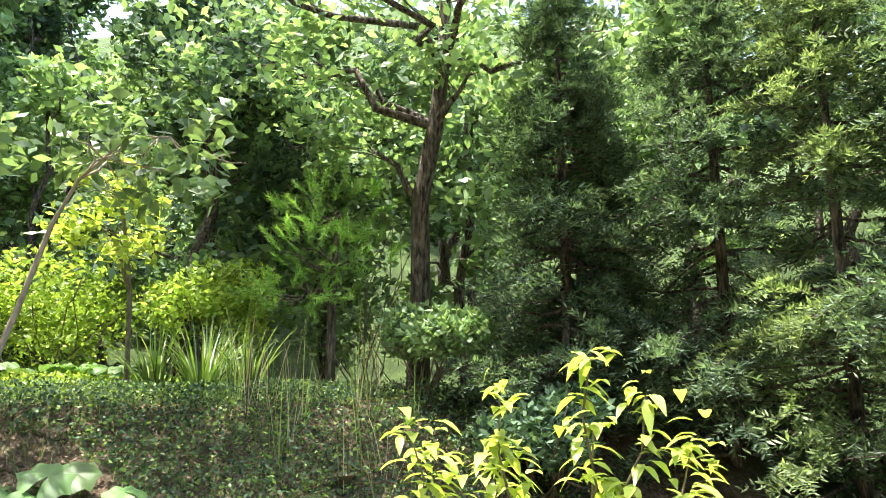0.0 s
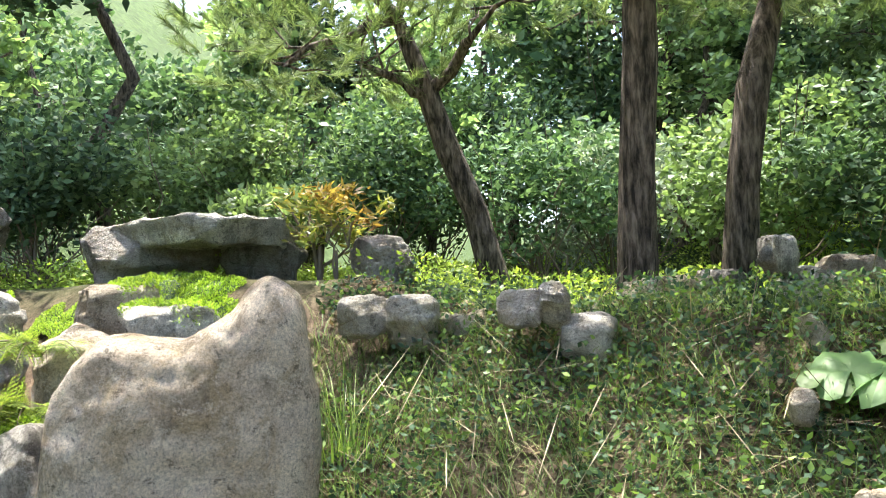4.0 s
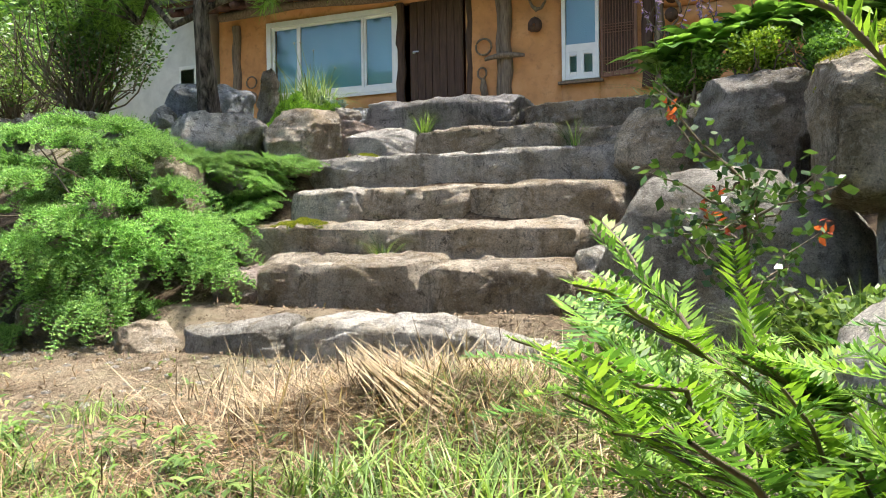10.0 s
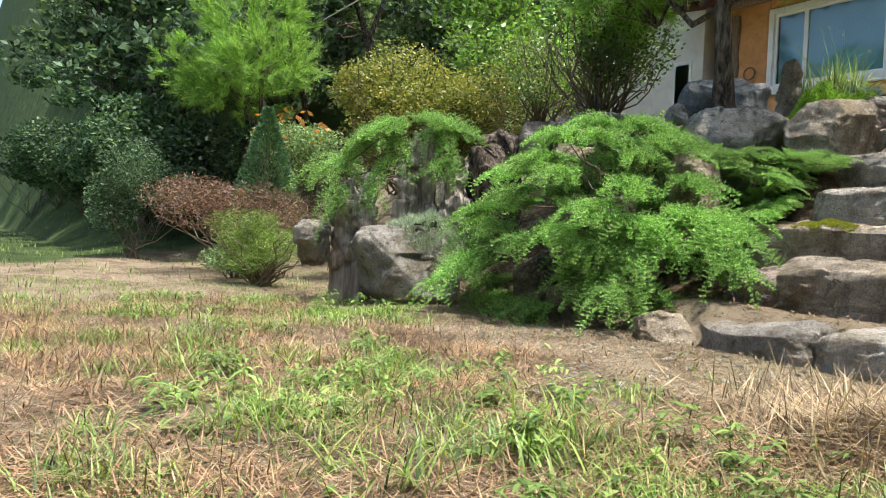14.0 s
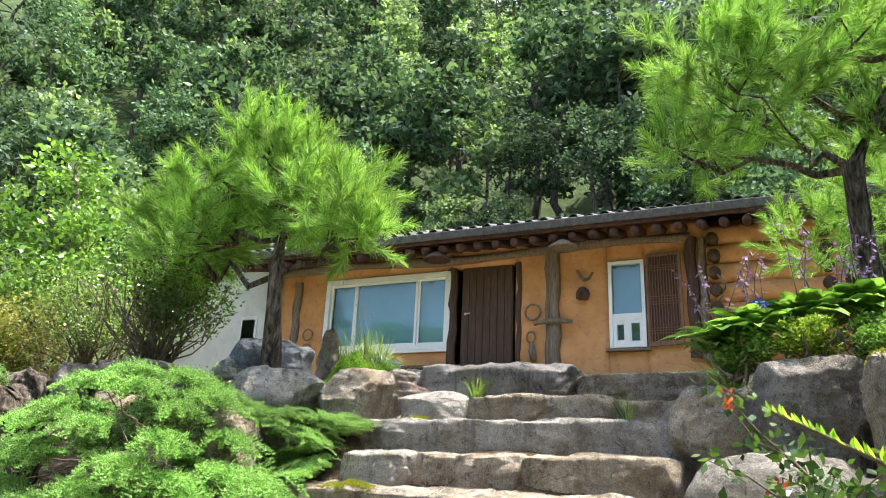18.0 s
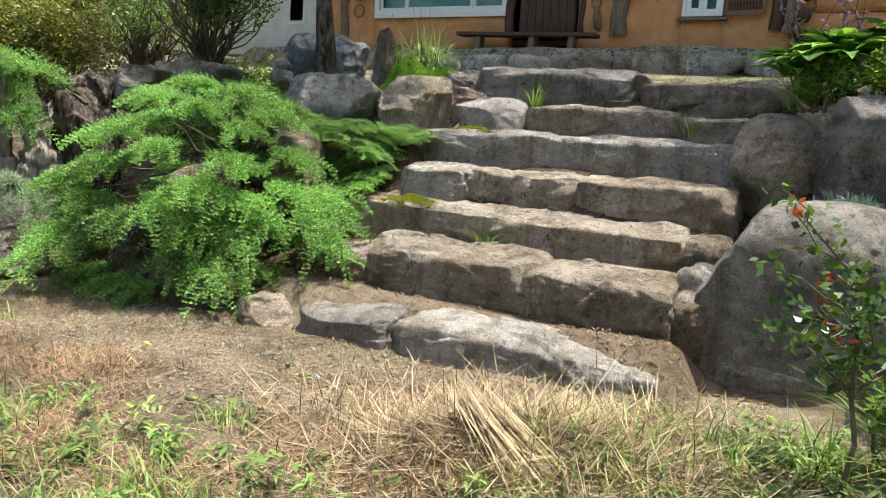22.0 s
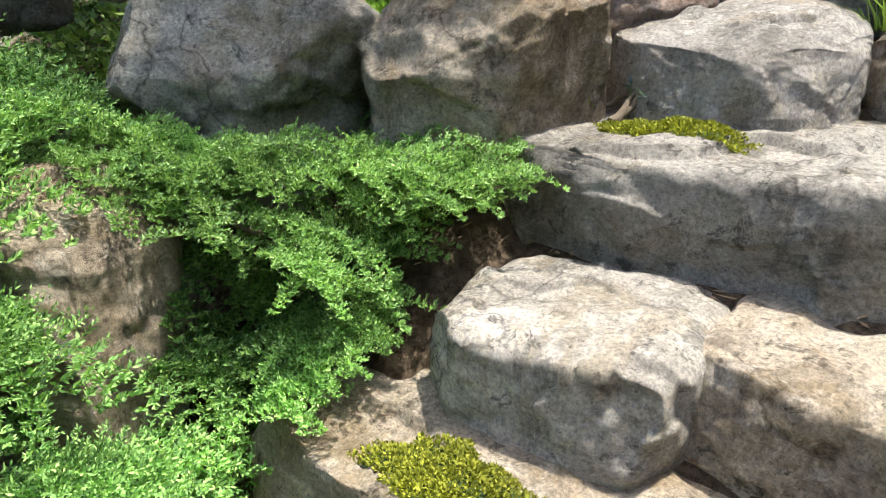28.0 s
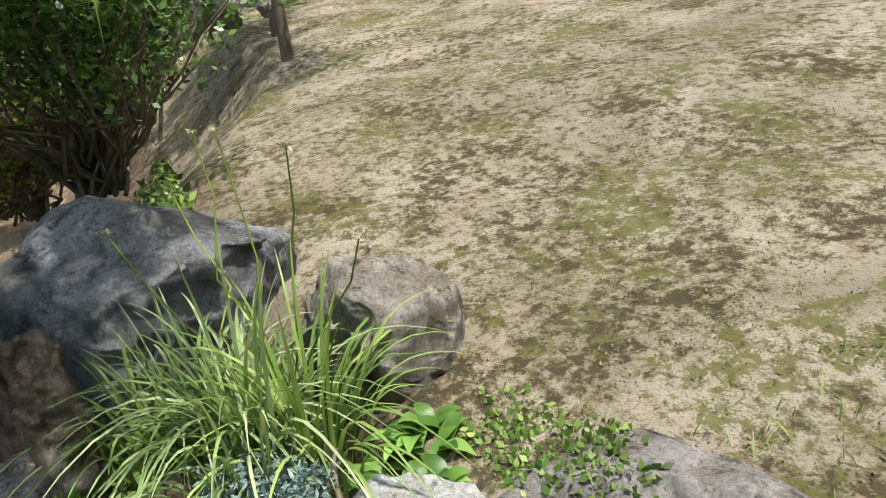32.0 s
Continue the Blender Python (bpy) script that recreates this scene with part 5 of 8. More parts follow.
def broadleaf(name, label, trunk, radii, clumps, seed, material, leaf=0.12, width=0.06, bark=TWIG, category="tree", group="", droop=0.0, shell=0.35, twigs=5):
    """A leafy tree or shrub: trunk, limbs to each clump, many leaves. clumps: centre, radii, leaves."""
    rng = np.random.default_rng(seed)
    trunk = np.asarray(trunk, float)
    paths, lv = [(trunk, radii)], []
    for c, r, k in clumps:
        c = np.asarray(c, float)
        start = trunk[np.argmin(np.linalg.norm((trunk - c + [0, 0, 0.5]) * [1, 1, 1.1], axis=1))]
        limb = bent(start, c, rng, 6, 0.07, 0.05)
        paths.append((limb, np.linspace(max(radii[-1], 0.012), 0.008, 6)))
        for _ in range(twigs):
            paths.append((bent(limb[rng.integers(2, 6)], in_ball(rng, 1, c, np.asarray(r) * 0.9)[0], rng, 4, 0.06), np.linspace(0.009, 0.003, 4)))
        # leaves gather round sub-clumps, so that the outline is uneven
        sub = in_ball(rng, max(6, k // 45), c, r, shell)
        p = sub[rng.integers(0, len(sub), k)] + rng.standard_normal((k, 3)) * np.asarray(r) * 0.17
        lv.append(random_leaves(rng, p, leaf, width, 0.25, droop))
    return plant(name, tuple(trunk[0]), label, category, [("trunk", wood(paths, 7, 0.06), bark), ("crown", join(lv), material)], group)


def shrub(name, label, at_, r, hgt, n, seed, material, leaf=0.045, width=0.022, stems=14, bark=TWIG, category="shrub", shell=0.45, lobes=9):
    """A rounded shrub with many stems from the ground."""
    rng = np.random.default_rng(seed)
    at_ = np.asarray(at_, float)
    c = at_ + [0, 0, hgt * 0.55]
    rad = np.array([r, r, hgt * 0.47])
    heads = in_ball(rng, lobes, c, rad * 0.62, 0.3)
    paths = [(bent(at_ + rng.normal(0, 0.07, 3) * [1, 1, 0], in_ball(rng, 1, c, rad * 0.95, 0.5)[0], rng, 6, 0.06), np.linspace(0.013, 0.004, 6)) for _ in range(stems)]
    p = np.concatenate([in_ball(rng, n // lobes, h, rad * rng.uniform(0.32, 0.5), shell) for h in heads])
    p = p[p[:, 2] > at_[2] + 0.03]
    return plant(name, tuple(at_), label, category, [("stemwork", wood(paths, 6), bark), ("foliage", random_leaves(rng, p, leaf, width, 0.3), material)])


def rock_tree():
    from mathutils.bvhtree import BVHTree
    v, f_ = join(ROCKS)
    return BVHTree.FromPolygons(v.tolist(), f_.tolist())


TOUCH = rock_tree()
DOWN = Vector((0, 0, -1))


def rest_on(x, y, top=9.0):
    """Heights of the stones or the ground under places, seen from the height top."""
    hits = [TOUCH.ray_cast(Vector((p, q, top)), DOWN)[0] for p, q in zip(x, y)]
    return np.maximum(height(x, y), np.array([-9.0 if h is None else h.z for h in hits]))


def mat_plant(name, label, at_, r, n, seed, material, leaf=0.022, width=0.010, category="ground cover", up=0.5, turn=0.0, mound=0.06):
    """A low cushion of tiny leaves that follows the stones under it; its rim is ragged and hangs down."""
    rng = np.random.default_rng(seed)
    n = int(n * 1.4)
    ca, sa = math.cos(radians(turn)), math.sin(radians(turn))
    top = at_[2] + 0.35

    def rim(a):
        return 1 + 0.17 * np.sin(2 * a + seed) + 0.13 * np.sin(5 * a + 2 * seed) + 0.09 * np.sin(11 * a + seed) + 0.06 * np.sin(23 * a)

    def spread(rad, a):
        q = rad * rim(a)
        x, y = q * np.cos(a) * r[0], q * np.sin(a) * r[1]
        return at_[0] + x * ca - y * sa, at_[1] + x * sa + y * ca

    def lumps(x, y):
        return np.array([0.75 + 0.9 * noise.noise(Vector((p * 7, q * 7, seed))) + 0.4 * noise.noise(Vector((p * 19, q * 19, seed))) for p, q in zip(x, y)])

    a, rad = rng.uniform(0, 2 * np.pi, n), rng.uniform(0, 1, n) ** 0.5
    x, y = spread(rad, a)
    z = rest_on(x, y, top)
    lift = mound * np.clip(1 - rad**3, 0, 1) * np.clip(lumps(x, y), 0.1, 2)
    keep = (z > at_[2] - r[2] - 0.16) & (z < at_[2] + 0.17)
    p = np.stack([x, y, z + lift], 1)[keep] - np.asarray(at_)
    p[:, 2] -= rng.uniform(-0.3, 1, len(p)) * leaf
    out = np.stack([np.cos(a) * rad, np.sin(a) * rad, 0 * a], 1)[keep]
    d = unit(out * 0.6 + [0, 0, up + 0.4] + 0.75 * rng.standard_normal(p.shape))
    ln = leaf * rng.uniform(0.6, 1.4, (len(p), 1))
    s = unit(np.cross(d, rng.standard_normal(p.shape))) * ln * width / leaf / 2
    e = thing(name, at_, label, category)
    put("leaves", *leaves(p, d * ln, s, 0.2), material, e)["kind"] = "stuff"
    # Dark sheet below the leaves: the shade inside the mat, put into colour.
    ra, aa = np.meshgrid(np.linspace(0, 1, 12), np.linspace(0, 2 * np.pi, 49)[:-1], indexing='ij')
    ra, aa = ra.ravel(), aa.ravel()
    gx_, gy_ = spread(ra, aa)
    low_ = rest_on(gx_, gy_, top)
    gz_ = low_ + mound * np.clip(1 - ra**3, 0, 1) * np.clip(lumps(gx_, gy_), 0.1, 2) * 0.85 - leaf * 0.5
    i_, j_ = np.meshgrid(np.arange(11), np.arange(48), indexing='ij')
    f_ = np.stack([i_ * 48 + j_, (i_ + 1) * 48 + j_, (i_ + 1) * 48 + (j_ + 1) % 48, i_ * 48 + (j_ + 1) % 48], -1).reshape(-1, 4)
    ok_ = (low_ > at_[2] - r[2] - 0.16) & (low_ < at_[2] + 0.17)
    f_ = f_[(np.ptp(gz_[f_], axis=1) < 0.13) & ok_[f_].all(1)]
    put("cushion", np.stack([gx_, gy_, gz_], 1) - np.asarray(at_), f_, UNDERSHADE, e)["kind"] = "stuff"
    return e


def tuft(name, label, at_, n, hgt, width, seed, material, spread=0.05, lean=0.7, arch=0.7, category="grass clump", seg=5, fall=0.45):
    rng = np.random.default_rng(seed)
    off = rng.normal(0, spread, (n, 3)) * [1, 1, 0]
    v, f_ = blades(rng, np.asarray(at_) + off, hgt, width, lean, arch, seg, off / (spread + 1e-6) + 1e-3, fall)
    return plant(name, at_, label, category, [("blade_tuft", (v, f_), material)])


def fern(label, at_, n, length, seed, facing=None, material=FERN):
    rng = np.random.default_rng(seed)
    lv, paths = [], []
    for i in range(n):
        a = 2 * np.pi * i / n + rng.normal(0, 0.25) if facing is None else radians(facing) + rng.normal(0, 0.9)
        d = np.array([math.cos(a), math.sin(a), 0])
        ln = length * rng.uniform(0.7, 1.15)
        t = np.linspace(0, 1, 24)
        mid = np.asarray(at_) + d * (t * ln * 0.85)[:, None] + np.array([0, 0, 1]) * (ln * (0.95 * t - 1.15 * t**2))[:, None]
        paths.append((mid[::4], np.linspace(0.005, 0.0015, 6)))
        twist = rng.normal(0, 0.45)
        s = np.array([-d[1] * math.cos(twist), d[0] * math.cos(twist), math.sin(twist)])
        size = ln * 0.34 * np.sin(np.pi * np.clip(t, 0.02, 1) ** 0.75)[1:, None]
        for side in (1, -1):
            dr = unit(s * side + d * 0.45 + [0, 0, -0.15] + 0.08 * rng.standard_normal((23, 3)))
            for q in np.linspace(0.1, 0.9, 6):  # leaflets along each pinna
                b = mid[1:] + dr * size * q
                for w in (1, -1):
                    lv.append(leaves(b, unit(d * w + s * side * 0.6) * size * 0.2 * (1.1 - q), np.cross(d, [0, 0, 1.0])[None] * 0 + unit(dr) * size * 0.055, 0.1))
    return plant("fern", at_, label, "fern", [("stalkwork", wood(paths, 5), TWIG), ("fronds", join(lv), material)])


def on_ground(rng, n, x0, x1, y0, y1):
    x, y = rng.uniform(x0, x1, n), rng.uniform(y0, y1, n)
    return np.stack([x, y, height(x, y)], 1)


# ---------------------------------------------------------------- creeping juniper over the rocks
def fronds(rng, base, direction, up, length, leaf, nodes=13, twig=7, sag=0.12):
    """Flat feathery juniper sprays: an arching axis, side twigs to both sides, scale-leaved tufts along each twig."""
    n = len(base)
    d = unit(direction)
    s = unit(np.cross(d, up))
    u = np.cross(s, d)
    t = np.linspace(0.04, 1, nodes)
    ln = length * rng.uniform(0.6, 1.3, (n, 1, 1))
    pos = base[:, None] + d[:, None] * t[None, :, None] * ln + u[:, None] * (0.12 * np.sin(np.pi * t))[None, :, None] * ln - np.array([0, 0, sag]) * (t**2)[None, :, None] * ln
    pos = pos + s[:, None] * (0.10 * np.sin(2.5 * t[None] + rng.uniform(0, 6, (n, 1))))[..., None] * ln
    q = np.linspace(0.15, 1, twig)
    out = []
    for side in (1, -1):
        aim = unit(d[:, None] * 0.85 + s[:, None] * side + u[:, None] * 0.30 + 0.22 * rng.standard_normal((n, nodes, 3)))
        bl = ln * 0.27 * (np.clip(0.45 + 3 * t, 0, 1) * (1.06 - 0.88 * t))[None, :, None] * rng.uniform(0.6, 1.3, (n, nodes, 1))
        p = pos[:, :, None] + aim[:, :, None] * bl[:, :, None] * q[None, None, :, None] + u[:, None, None] * (0.2 * q**2)[None, None, :, None] * bl[:, :, None]
        w = unit(np.cross(aim, u[:, None] + 0.3 * rng.standard_normal((n, nodes, 3))))
        for across, lift in ((0.9, 0.25), (-0.9, 0.25), (0.0, 1.0)):
            dr = unit(aim[:, :, None] * 0.75 + w[:, :, None] * across + u[:, None, None] * lift + 0.35 * rng.standard_normal(p.shape))
            size = leaf * rng.uniform(0.7, 1.35, (*p.shape[:3], 1)) * (1.15 - 0.45 * q)[None, None, :, None]
            half = unit(np.cross(dr, rng.standard_normal(p.shape))) * size * 0.17
            out.append(leaves(p.reshape(-1, 3), (dr * size).reshape(-1, 3), half.reshape(-1, 3), 0.25))
    return join(out)


def juniper(label, at_, shells, arms, seed, carpet=(), drapes=(), gap=0.29):
    """Layers of sprays over rounded shells, hanging arms, and a flat carpet that follows the stones."""
    rng = np.random.default_rng(seed)
    P_, D_, U_, C_, M_, heads = [], [], [], [], [], []
    for c, r, n in shells:
        p, q = dome(rng, n, c, r, -0.35)
        k = cloud(p / 0.5, seed, 2) + 0.8 * (p[:, 2] - c[2]) / r[2]
        p, q = p[k > 0.0], q[k > 0.0]
        for i in range(len(p)):
            if heads and min(np.linalg.norm(p[i] - h) for h in heads) < gap:
                continue
            heads.append(p[i])
            out = unit(q[i] * [1, 1, 0] + 1e-6)
            side = np.cross([0, 0, 1.0], out)
            m = int(rng.integers(15, 20))
            turn = rng.uniform(-1.0, 1.0, (m, 1))
            fall = -0.34 * (1 - max(0.0, q[i][2])) + 0.02
            P_.append(p[i] - q[i] * 0.06 + rng.normal(0, 0.035, (m, 3)) * [1, 1, 0.35])
            D_.append(out * np.cos(turn) + side * np.sin(turn) + [0, 0, fall] + rng.normal(0, 0.07, (m, 3)))
            U_.append(np.tile(q[i] * 0.35 + [0, 0, 0.9], (m, 1)) + 0.12 * rng.standard_normal((m, 3)))
    paths = []
    for a, b, wid, n in arms:
        a, b = np.asarray(a, float), np.asarray(b, float)
        t = rng.uniform(0, 1, (n, 1))
        side = unit(np.cross(b - a, [0, 0, 1.0]))
        P_.append(a + (b - a) * t + side * rng.normal(0, wid, (n, 1)) * (1.1 - 0.6 * t) + [0, 0, 0.03] * rng.standard_normal((n, 1)) + [0, 0, 0.05])
        D_.append(unit(b - a) * 0.8 + side * rng.normal(0, 0.75, (n, 1)) + [0, 0, 0.12])
        U_.append(np.tile([0.15, -0.5, 0.8], (n, 1)) + 0.25 * rng.standard_normal((n, 3)))
        paths.append((bent(a, b, rng, 6, 0.04), np.linspace(0.012, 0.004, 6)))
    for a, b, wid, n in carpet:
        a, b = np.asarray(a, float), np.asarray(b, float)
        t = rng.uniform(0, 1, (n, 1))
        side = unit(np.append((b - a)[1::-1] * [1, -1], 0))
        p = np.append(a, 0) + np.append(b - a, 0) * t + side * rng.normal(0, wid, (n, 1)) * (1.15 - 0.7 * t)
        p = p[lattice(p / 0.3 + 4, seed) > -0.35]
        p[:, 2] = rest_on(p[:, 0], p[:, 1], 1.45) + 0.08 + 0.05 * lattice(p / 0.16, seed)
        C_.append(p)
        M_.append(unit(np.append(b - a, 0) + side * rng.normal(0, 0.8, (len(p), 1)) + [0, 0, 0.12]))
    for a, b, wid, n in drapes:
        a, b = np.asarray(a, float), np.asarray(b, float)
        t = rng.uniform(0, 1, (n, 1))
        side = unit(np.append((b - a)[1::-1] * [1, -1], 0))
        C_.append(a + (b - a) * t + side * rng.normal(0, wid, (n, 1)) + [0, 0, 0.03] * rng.standard_normal((n, 1)))
        M_.append(unit(unit(b - a) * 0.8 + side * rng.normal(0.3, 0.6, (n, 1)) + [0, 0, 0.1]))
        paths.append((bent(a, b, rng, 6, 0.03), np.linspace(0.012, 0.004, 6)))
    p, d, u = np.concatenate(P_), unit(np.concatenate(D_)), np.concatenate(U_)
    p = p - d * 0.10
    for _ in range(30):
        k = rng.integers(0, len(p))
        paths.append((bent(np.asarray(at_) + [0, 0, 0.3], p[k] - [0, 0, 0.03], rng, 6, 0.06), np.linspace(0.014, 0.004, 6)))
    parts = [("branchwork", wood(paths, 6), TWIG), ("foliage", fronds(rng, p, d, u, 0.38, 0.017, 15, 7), JUNIPER)]
    if carpet:
        p, d = np.concatenate(C_), unit(np.concatenate(M_) + 0.3 * rng.standard_normal((sum(map(len, C_)), 3)) * [1, 1, 0.3])
        parts.append(("carpet", fronds(rng, p - d * 0.08, d, np.tile([0.0, 0, 1], (len(p), 1)) + 0.3 * rng.standard_normal(p.shape), 0.21, 0.0125, 13, 7, 0.05), JUNIPERLIT))
    return plant("creeping_juniper", at_, label, "juniper", parts)


juniper("bright green creeping juniper spilling over boulders", (-3.9, 5.5, 0.6),
        [((-4.05, 5.35, 0.55), (0.97, 0.95, 1.18), 760), ((-4.55, 4.95, 0.35), (0.55, 0.6, 0.85), 170), ((-3.35, 5.15, 0.45), (0.5, 0.45, 0.72), 150)],
        [((-3.2, 5.0, 0.75), (-3.15, 4.45, 0.25), 0.10, 34), ((-2.95, 5.2, 0.9), (-2.62, 5.0, 0.5), 0.12, 40),
         ((-4.7, 4.6, 0.7), (-4.6, 4.05, 0.2), 0.1, 30), ((-3.6, 4.85, 0.8), (-3.55, 4.5, 0.4), 0.12, 26)], 11,
        [((-3.95, 5.85), (-2.95, 6.28), 0.11, 90), ((-3.2, 6.15), (-2.70, 6.50), 0.11, 75), ((-3.7, 5.95), (-2.78, 6.05), 0.15, 100), ((-3.4, 5.95), (-2.72, 6.2), 0.13, 70), ((-3.12, 6.05), (-2.62, 5.74), 0.09, 45), ((-3.12, 5.95), (-3.04, 5.42), 0.06, 26), ((-3.05, 6.1), (-2.85, 5.75), 0.10, 45), ((-3.0, 6.35), (-2.75, 6.3), 0.12, 40), ((-4.4, 5.95), (-3.5, 6.05), 0.2, 60)],
        [((-3.6, 5.80, 1.44), (-3.12, 6.0, 1.38), 0.06, 45), ((-3.4, 5.88, 1.42), (-2.76, 6.18, 1.36), 0.06, 80), ((-3.15, 6.06, 1.36), (-2.66, 6.30, 1.36), 0.05, 45),
         ((-3.2, 5.86, 1.30), (-2.84, 5.95, 1.20), 0.07, 40), ((-3.5, 5.72, 1.42), (-3.2, 5.82, 1.32), 0.06, 30)])
juniper("creeping juniper draped over fossil logs", (-6.2, 4.8, 1.0),
        [((-6.15, 4.75, 1.72), (0.48, 0.42, 0.16), 90)],
        [((-6.3, 4.6, 1.75), (-6.95, 3.95, 1.12), 0.14, 55), ((-6.2, 4.55, 1.8), (-5.95, 4.2, 1.0), 0.07, 24), ((-5.95, 4.9, 1.85), (-5.6, 4.75, 1.25), 0.07, 26), ((-6.6, 4.2, 1.4), (-6.35, 3.9, 0.85), 0.07, 20)], 12)

# fossil logs standing on end
for k, (x, y, z0, z1, r, lab) in enumerate(((-6.48, 4.12, 0.0, 1.22, 0.14, "upright grey fossil log with split bark"), (-6.22, 4.2, 0.0, 1.26, 0.10, "upright pale fossil log with a ragged tip"),
                                            (-6.0, 4.78, 0.0, 1.86, 0.13, "tall fossil log with a pale broken tip"), (-5.72, 4.98, 0.0, 1.5, 0.13, "brown fossil log behind the silvery mat"), (-5.6, 5.35, 0.1, 1.75, 0.24, "thick dark fossil log"),
                                            (-5.95, 4.5, 0.2, 1.45, 0.09, "thin fossil log among thicker ones"))):
    boulder(lab, (x, y, (z0 + z1) / 2), (r * 2.1, r * 1.8, z1 - z0), 20 * k, 340 + k, FOSSIL if k != 4 else BARK, 0.1, 5, 6, 0.06, lambda u, w: 0.93 + 0.07 * np.sin(3 * u + 2 * w), 0, 10, "fossil_log", "fossil logs", "fossil log", 0.15, chip=1.4)
boulder("craggy brown standing stone beside the sedge", (-3.38, 6.79, 2.06), (0.18, 0.15, 0.60), 35, 377, BROWN, 0.05, 2.6, 6, 0.10, None, 3, 6, name="standing_stone", category="standing stone", chip=0.9)

mat_plant("silvery_mat", "silvery cushion of dianthus over a grey boulder", (-5.40, 4.58, 0.80), (0.80, 0.42, 0.12), 17000, 21, SILVER, 0.06, 0.004, turn=10, mound=0.10)
mat_plant("silvery_mat", "blue-grey dianthus cushion beside the steps", (0.72, 6.05, 1.12), (0.42, 0.22, 0.13), 5000, 22, BLUEGREY, 0.07, 0.005, mound=0.10)

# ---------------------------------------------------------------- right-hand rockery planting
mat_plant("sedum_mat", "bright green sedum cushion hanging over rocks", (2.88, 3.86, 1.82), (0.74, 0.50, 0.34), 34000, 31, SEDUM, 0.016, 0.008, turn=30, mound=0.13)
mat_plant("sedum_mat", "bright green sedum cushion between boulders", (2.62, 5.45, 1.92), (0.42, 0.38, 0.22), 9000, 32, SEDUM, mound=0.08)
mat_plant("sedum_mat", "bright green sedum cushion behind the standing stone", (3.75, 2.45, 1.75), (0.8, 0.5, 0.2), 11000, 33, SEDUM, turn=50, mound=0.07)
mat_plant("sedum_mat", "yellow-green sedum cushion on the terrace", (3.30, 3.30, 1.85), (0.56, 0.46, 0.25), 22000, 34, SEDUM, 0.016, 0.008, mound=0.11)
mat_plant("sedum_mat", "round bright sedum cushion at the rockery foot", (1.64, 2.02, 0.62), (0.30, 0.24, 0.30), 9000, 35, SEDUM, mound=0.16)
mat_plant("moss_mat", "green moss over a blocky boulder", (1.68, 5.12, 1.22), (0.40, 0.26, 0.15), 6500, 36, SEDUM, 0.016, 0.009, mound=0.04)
for k, (x, y, z, r_, h_) in enumerate(((0.3, 6.5, 1.72, 0.28, 0.40), (0.72, 6.42, 1.72, 0.30, 0.46), (1.1, 6.4, 1.75, 0.30, 0.42), (1.48, 6.4, 1.78, 0.30, 0.42), (1.85, 6.45, 1.85, 0.26, 0.36))):
    shrub("creeper", "mossy small-leaved creeper hanging below the hostas", (x, y, z), r_, h_, 3400, 370 + k, SEDUM if k % 2 else HOSTA, 0.034, 0.018, 10, category="ground cover", shell=0.6)
mat_plant("moss_mat", "yellow moss over a rounded boulder", (1.34, 5.34, 1.70), (0.36, 0.26, 0.12), 4500, 38, MOSS, 0.014, 0.008, mound=0.03)
mat_plant("moss_mat", "yellow moss on the ground by the yew", (1.75, 2.55, 0.5), (0.34, 0.42, 0.2), 5500, 39, MOSS, 0.012, 0.008, mound=0.03)
mat_plant("moss_mat", "yellow moss beside the flat pale stone", (1.42, 3.35, 0.5), (0.3, 0.3, 0.25), 3500, 42, MOSS, 0.012, 0.008, mound=0.02)
mat_plant("moss_mat", "green moss on the grey block beside the fern", (2.02, 2.1, 1.18), (0.14, 0.12, 0.1), 1500, 43, SEDUM, 0.016, 0.009, mound=0.03)
mat_plant("moss_mat", "yellow-green moss patch on a step", (-2.46, 5.80, 0.93), (0.20, 0.10, 0.06), 5000, 40, MOSS, 0.010, 0.006, mound=0.02)
mat_plant("moss_mat", "moss strip along the back of a step", (-2.40, 6.66, 1.48), (0.22, 0.06, 0.0), 4500, 41, MOSS, 0.010, 0.006, mound=0.02)

rng = np.random.default_rng(50)
for k, (x, y, z) in enumerate(((0.38, 6.68, 2.05), (0.75, 6.75, 2.16), (1.15, 6.8, 2.2), (1.55, 6.85, 2.22), (1.0, 7.1, 2.25), (0.15, 6.75, 1.98), (1.85, 6.95, 2.2))):
    n_ = 90
    a = rng.uniform(0, 2 * np.pi, n_)
    d = np.stack([np.cos(a), np.sin(a) - 0.35, rng.uniform(0.5, 2.6, n_)], 1)
    lv = broad(rng, np.tile([x, y, z], (n_, 1)) + rng.normal(0, 0.05, (n_, 3)) * [1, 1, 0], d, 0.50, 0.13, 0.5)
    fl, st = [], []
    for q in range(4):
        tip = np.array([x, y, z]) + [rng.normal(0, 0.16), rng.normal(-0.12, 0.12), rng.uniform(0.5, 0.68)]
        pth = bent((x, y, z), tip, rng, 6, 0.04)
        st.append((pth, np.linspace(0.006, 0.002, 6)))
        pp = pth[3:][rng.integers(0, 3, 22)] + (pth[5] - pth[3]) * rng.uniform(-0.2, 0.2, (22, 1))
        fl.append(random_leaves(rng, pp, 0.045, 0.018, -0.2, 0.5))
    plant("hosta", (x, y, z), "green hosta with arching leaves and purple flower spikes", "hosta", [("leaves", lv, HOSTA), ("stalkwork", wood(st, 5), TWIG), ("bloom", join(fl), PURPLE)], "hostas above the steps")
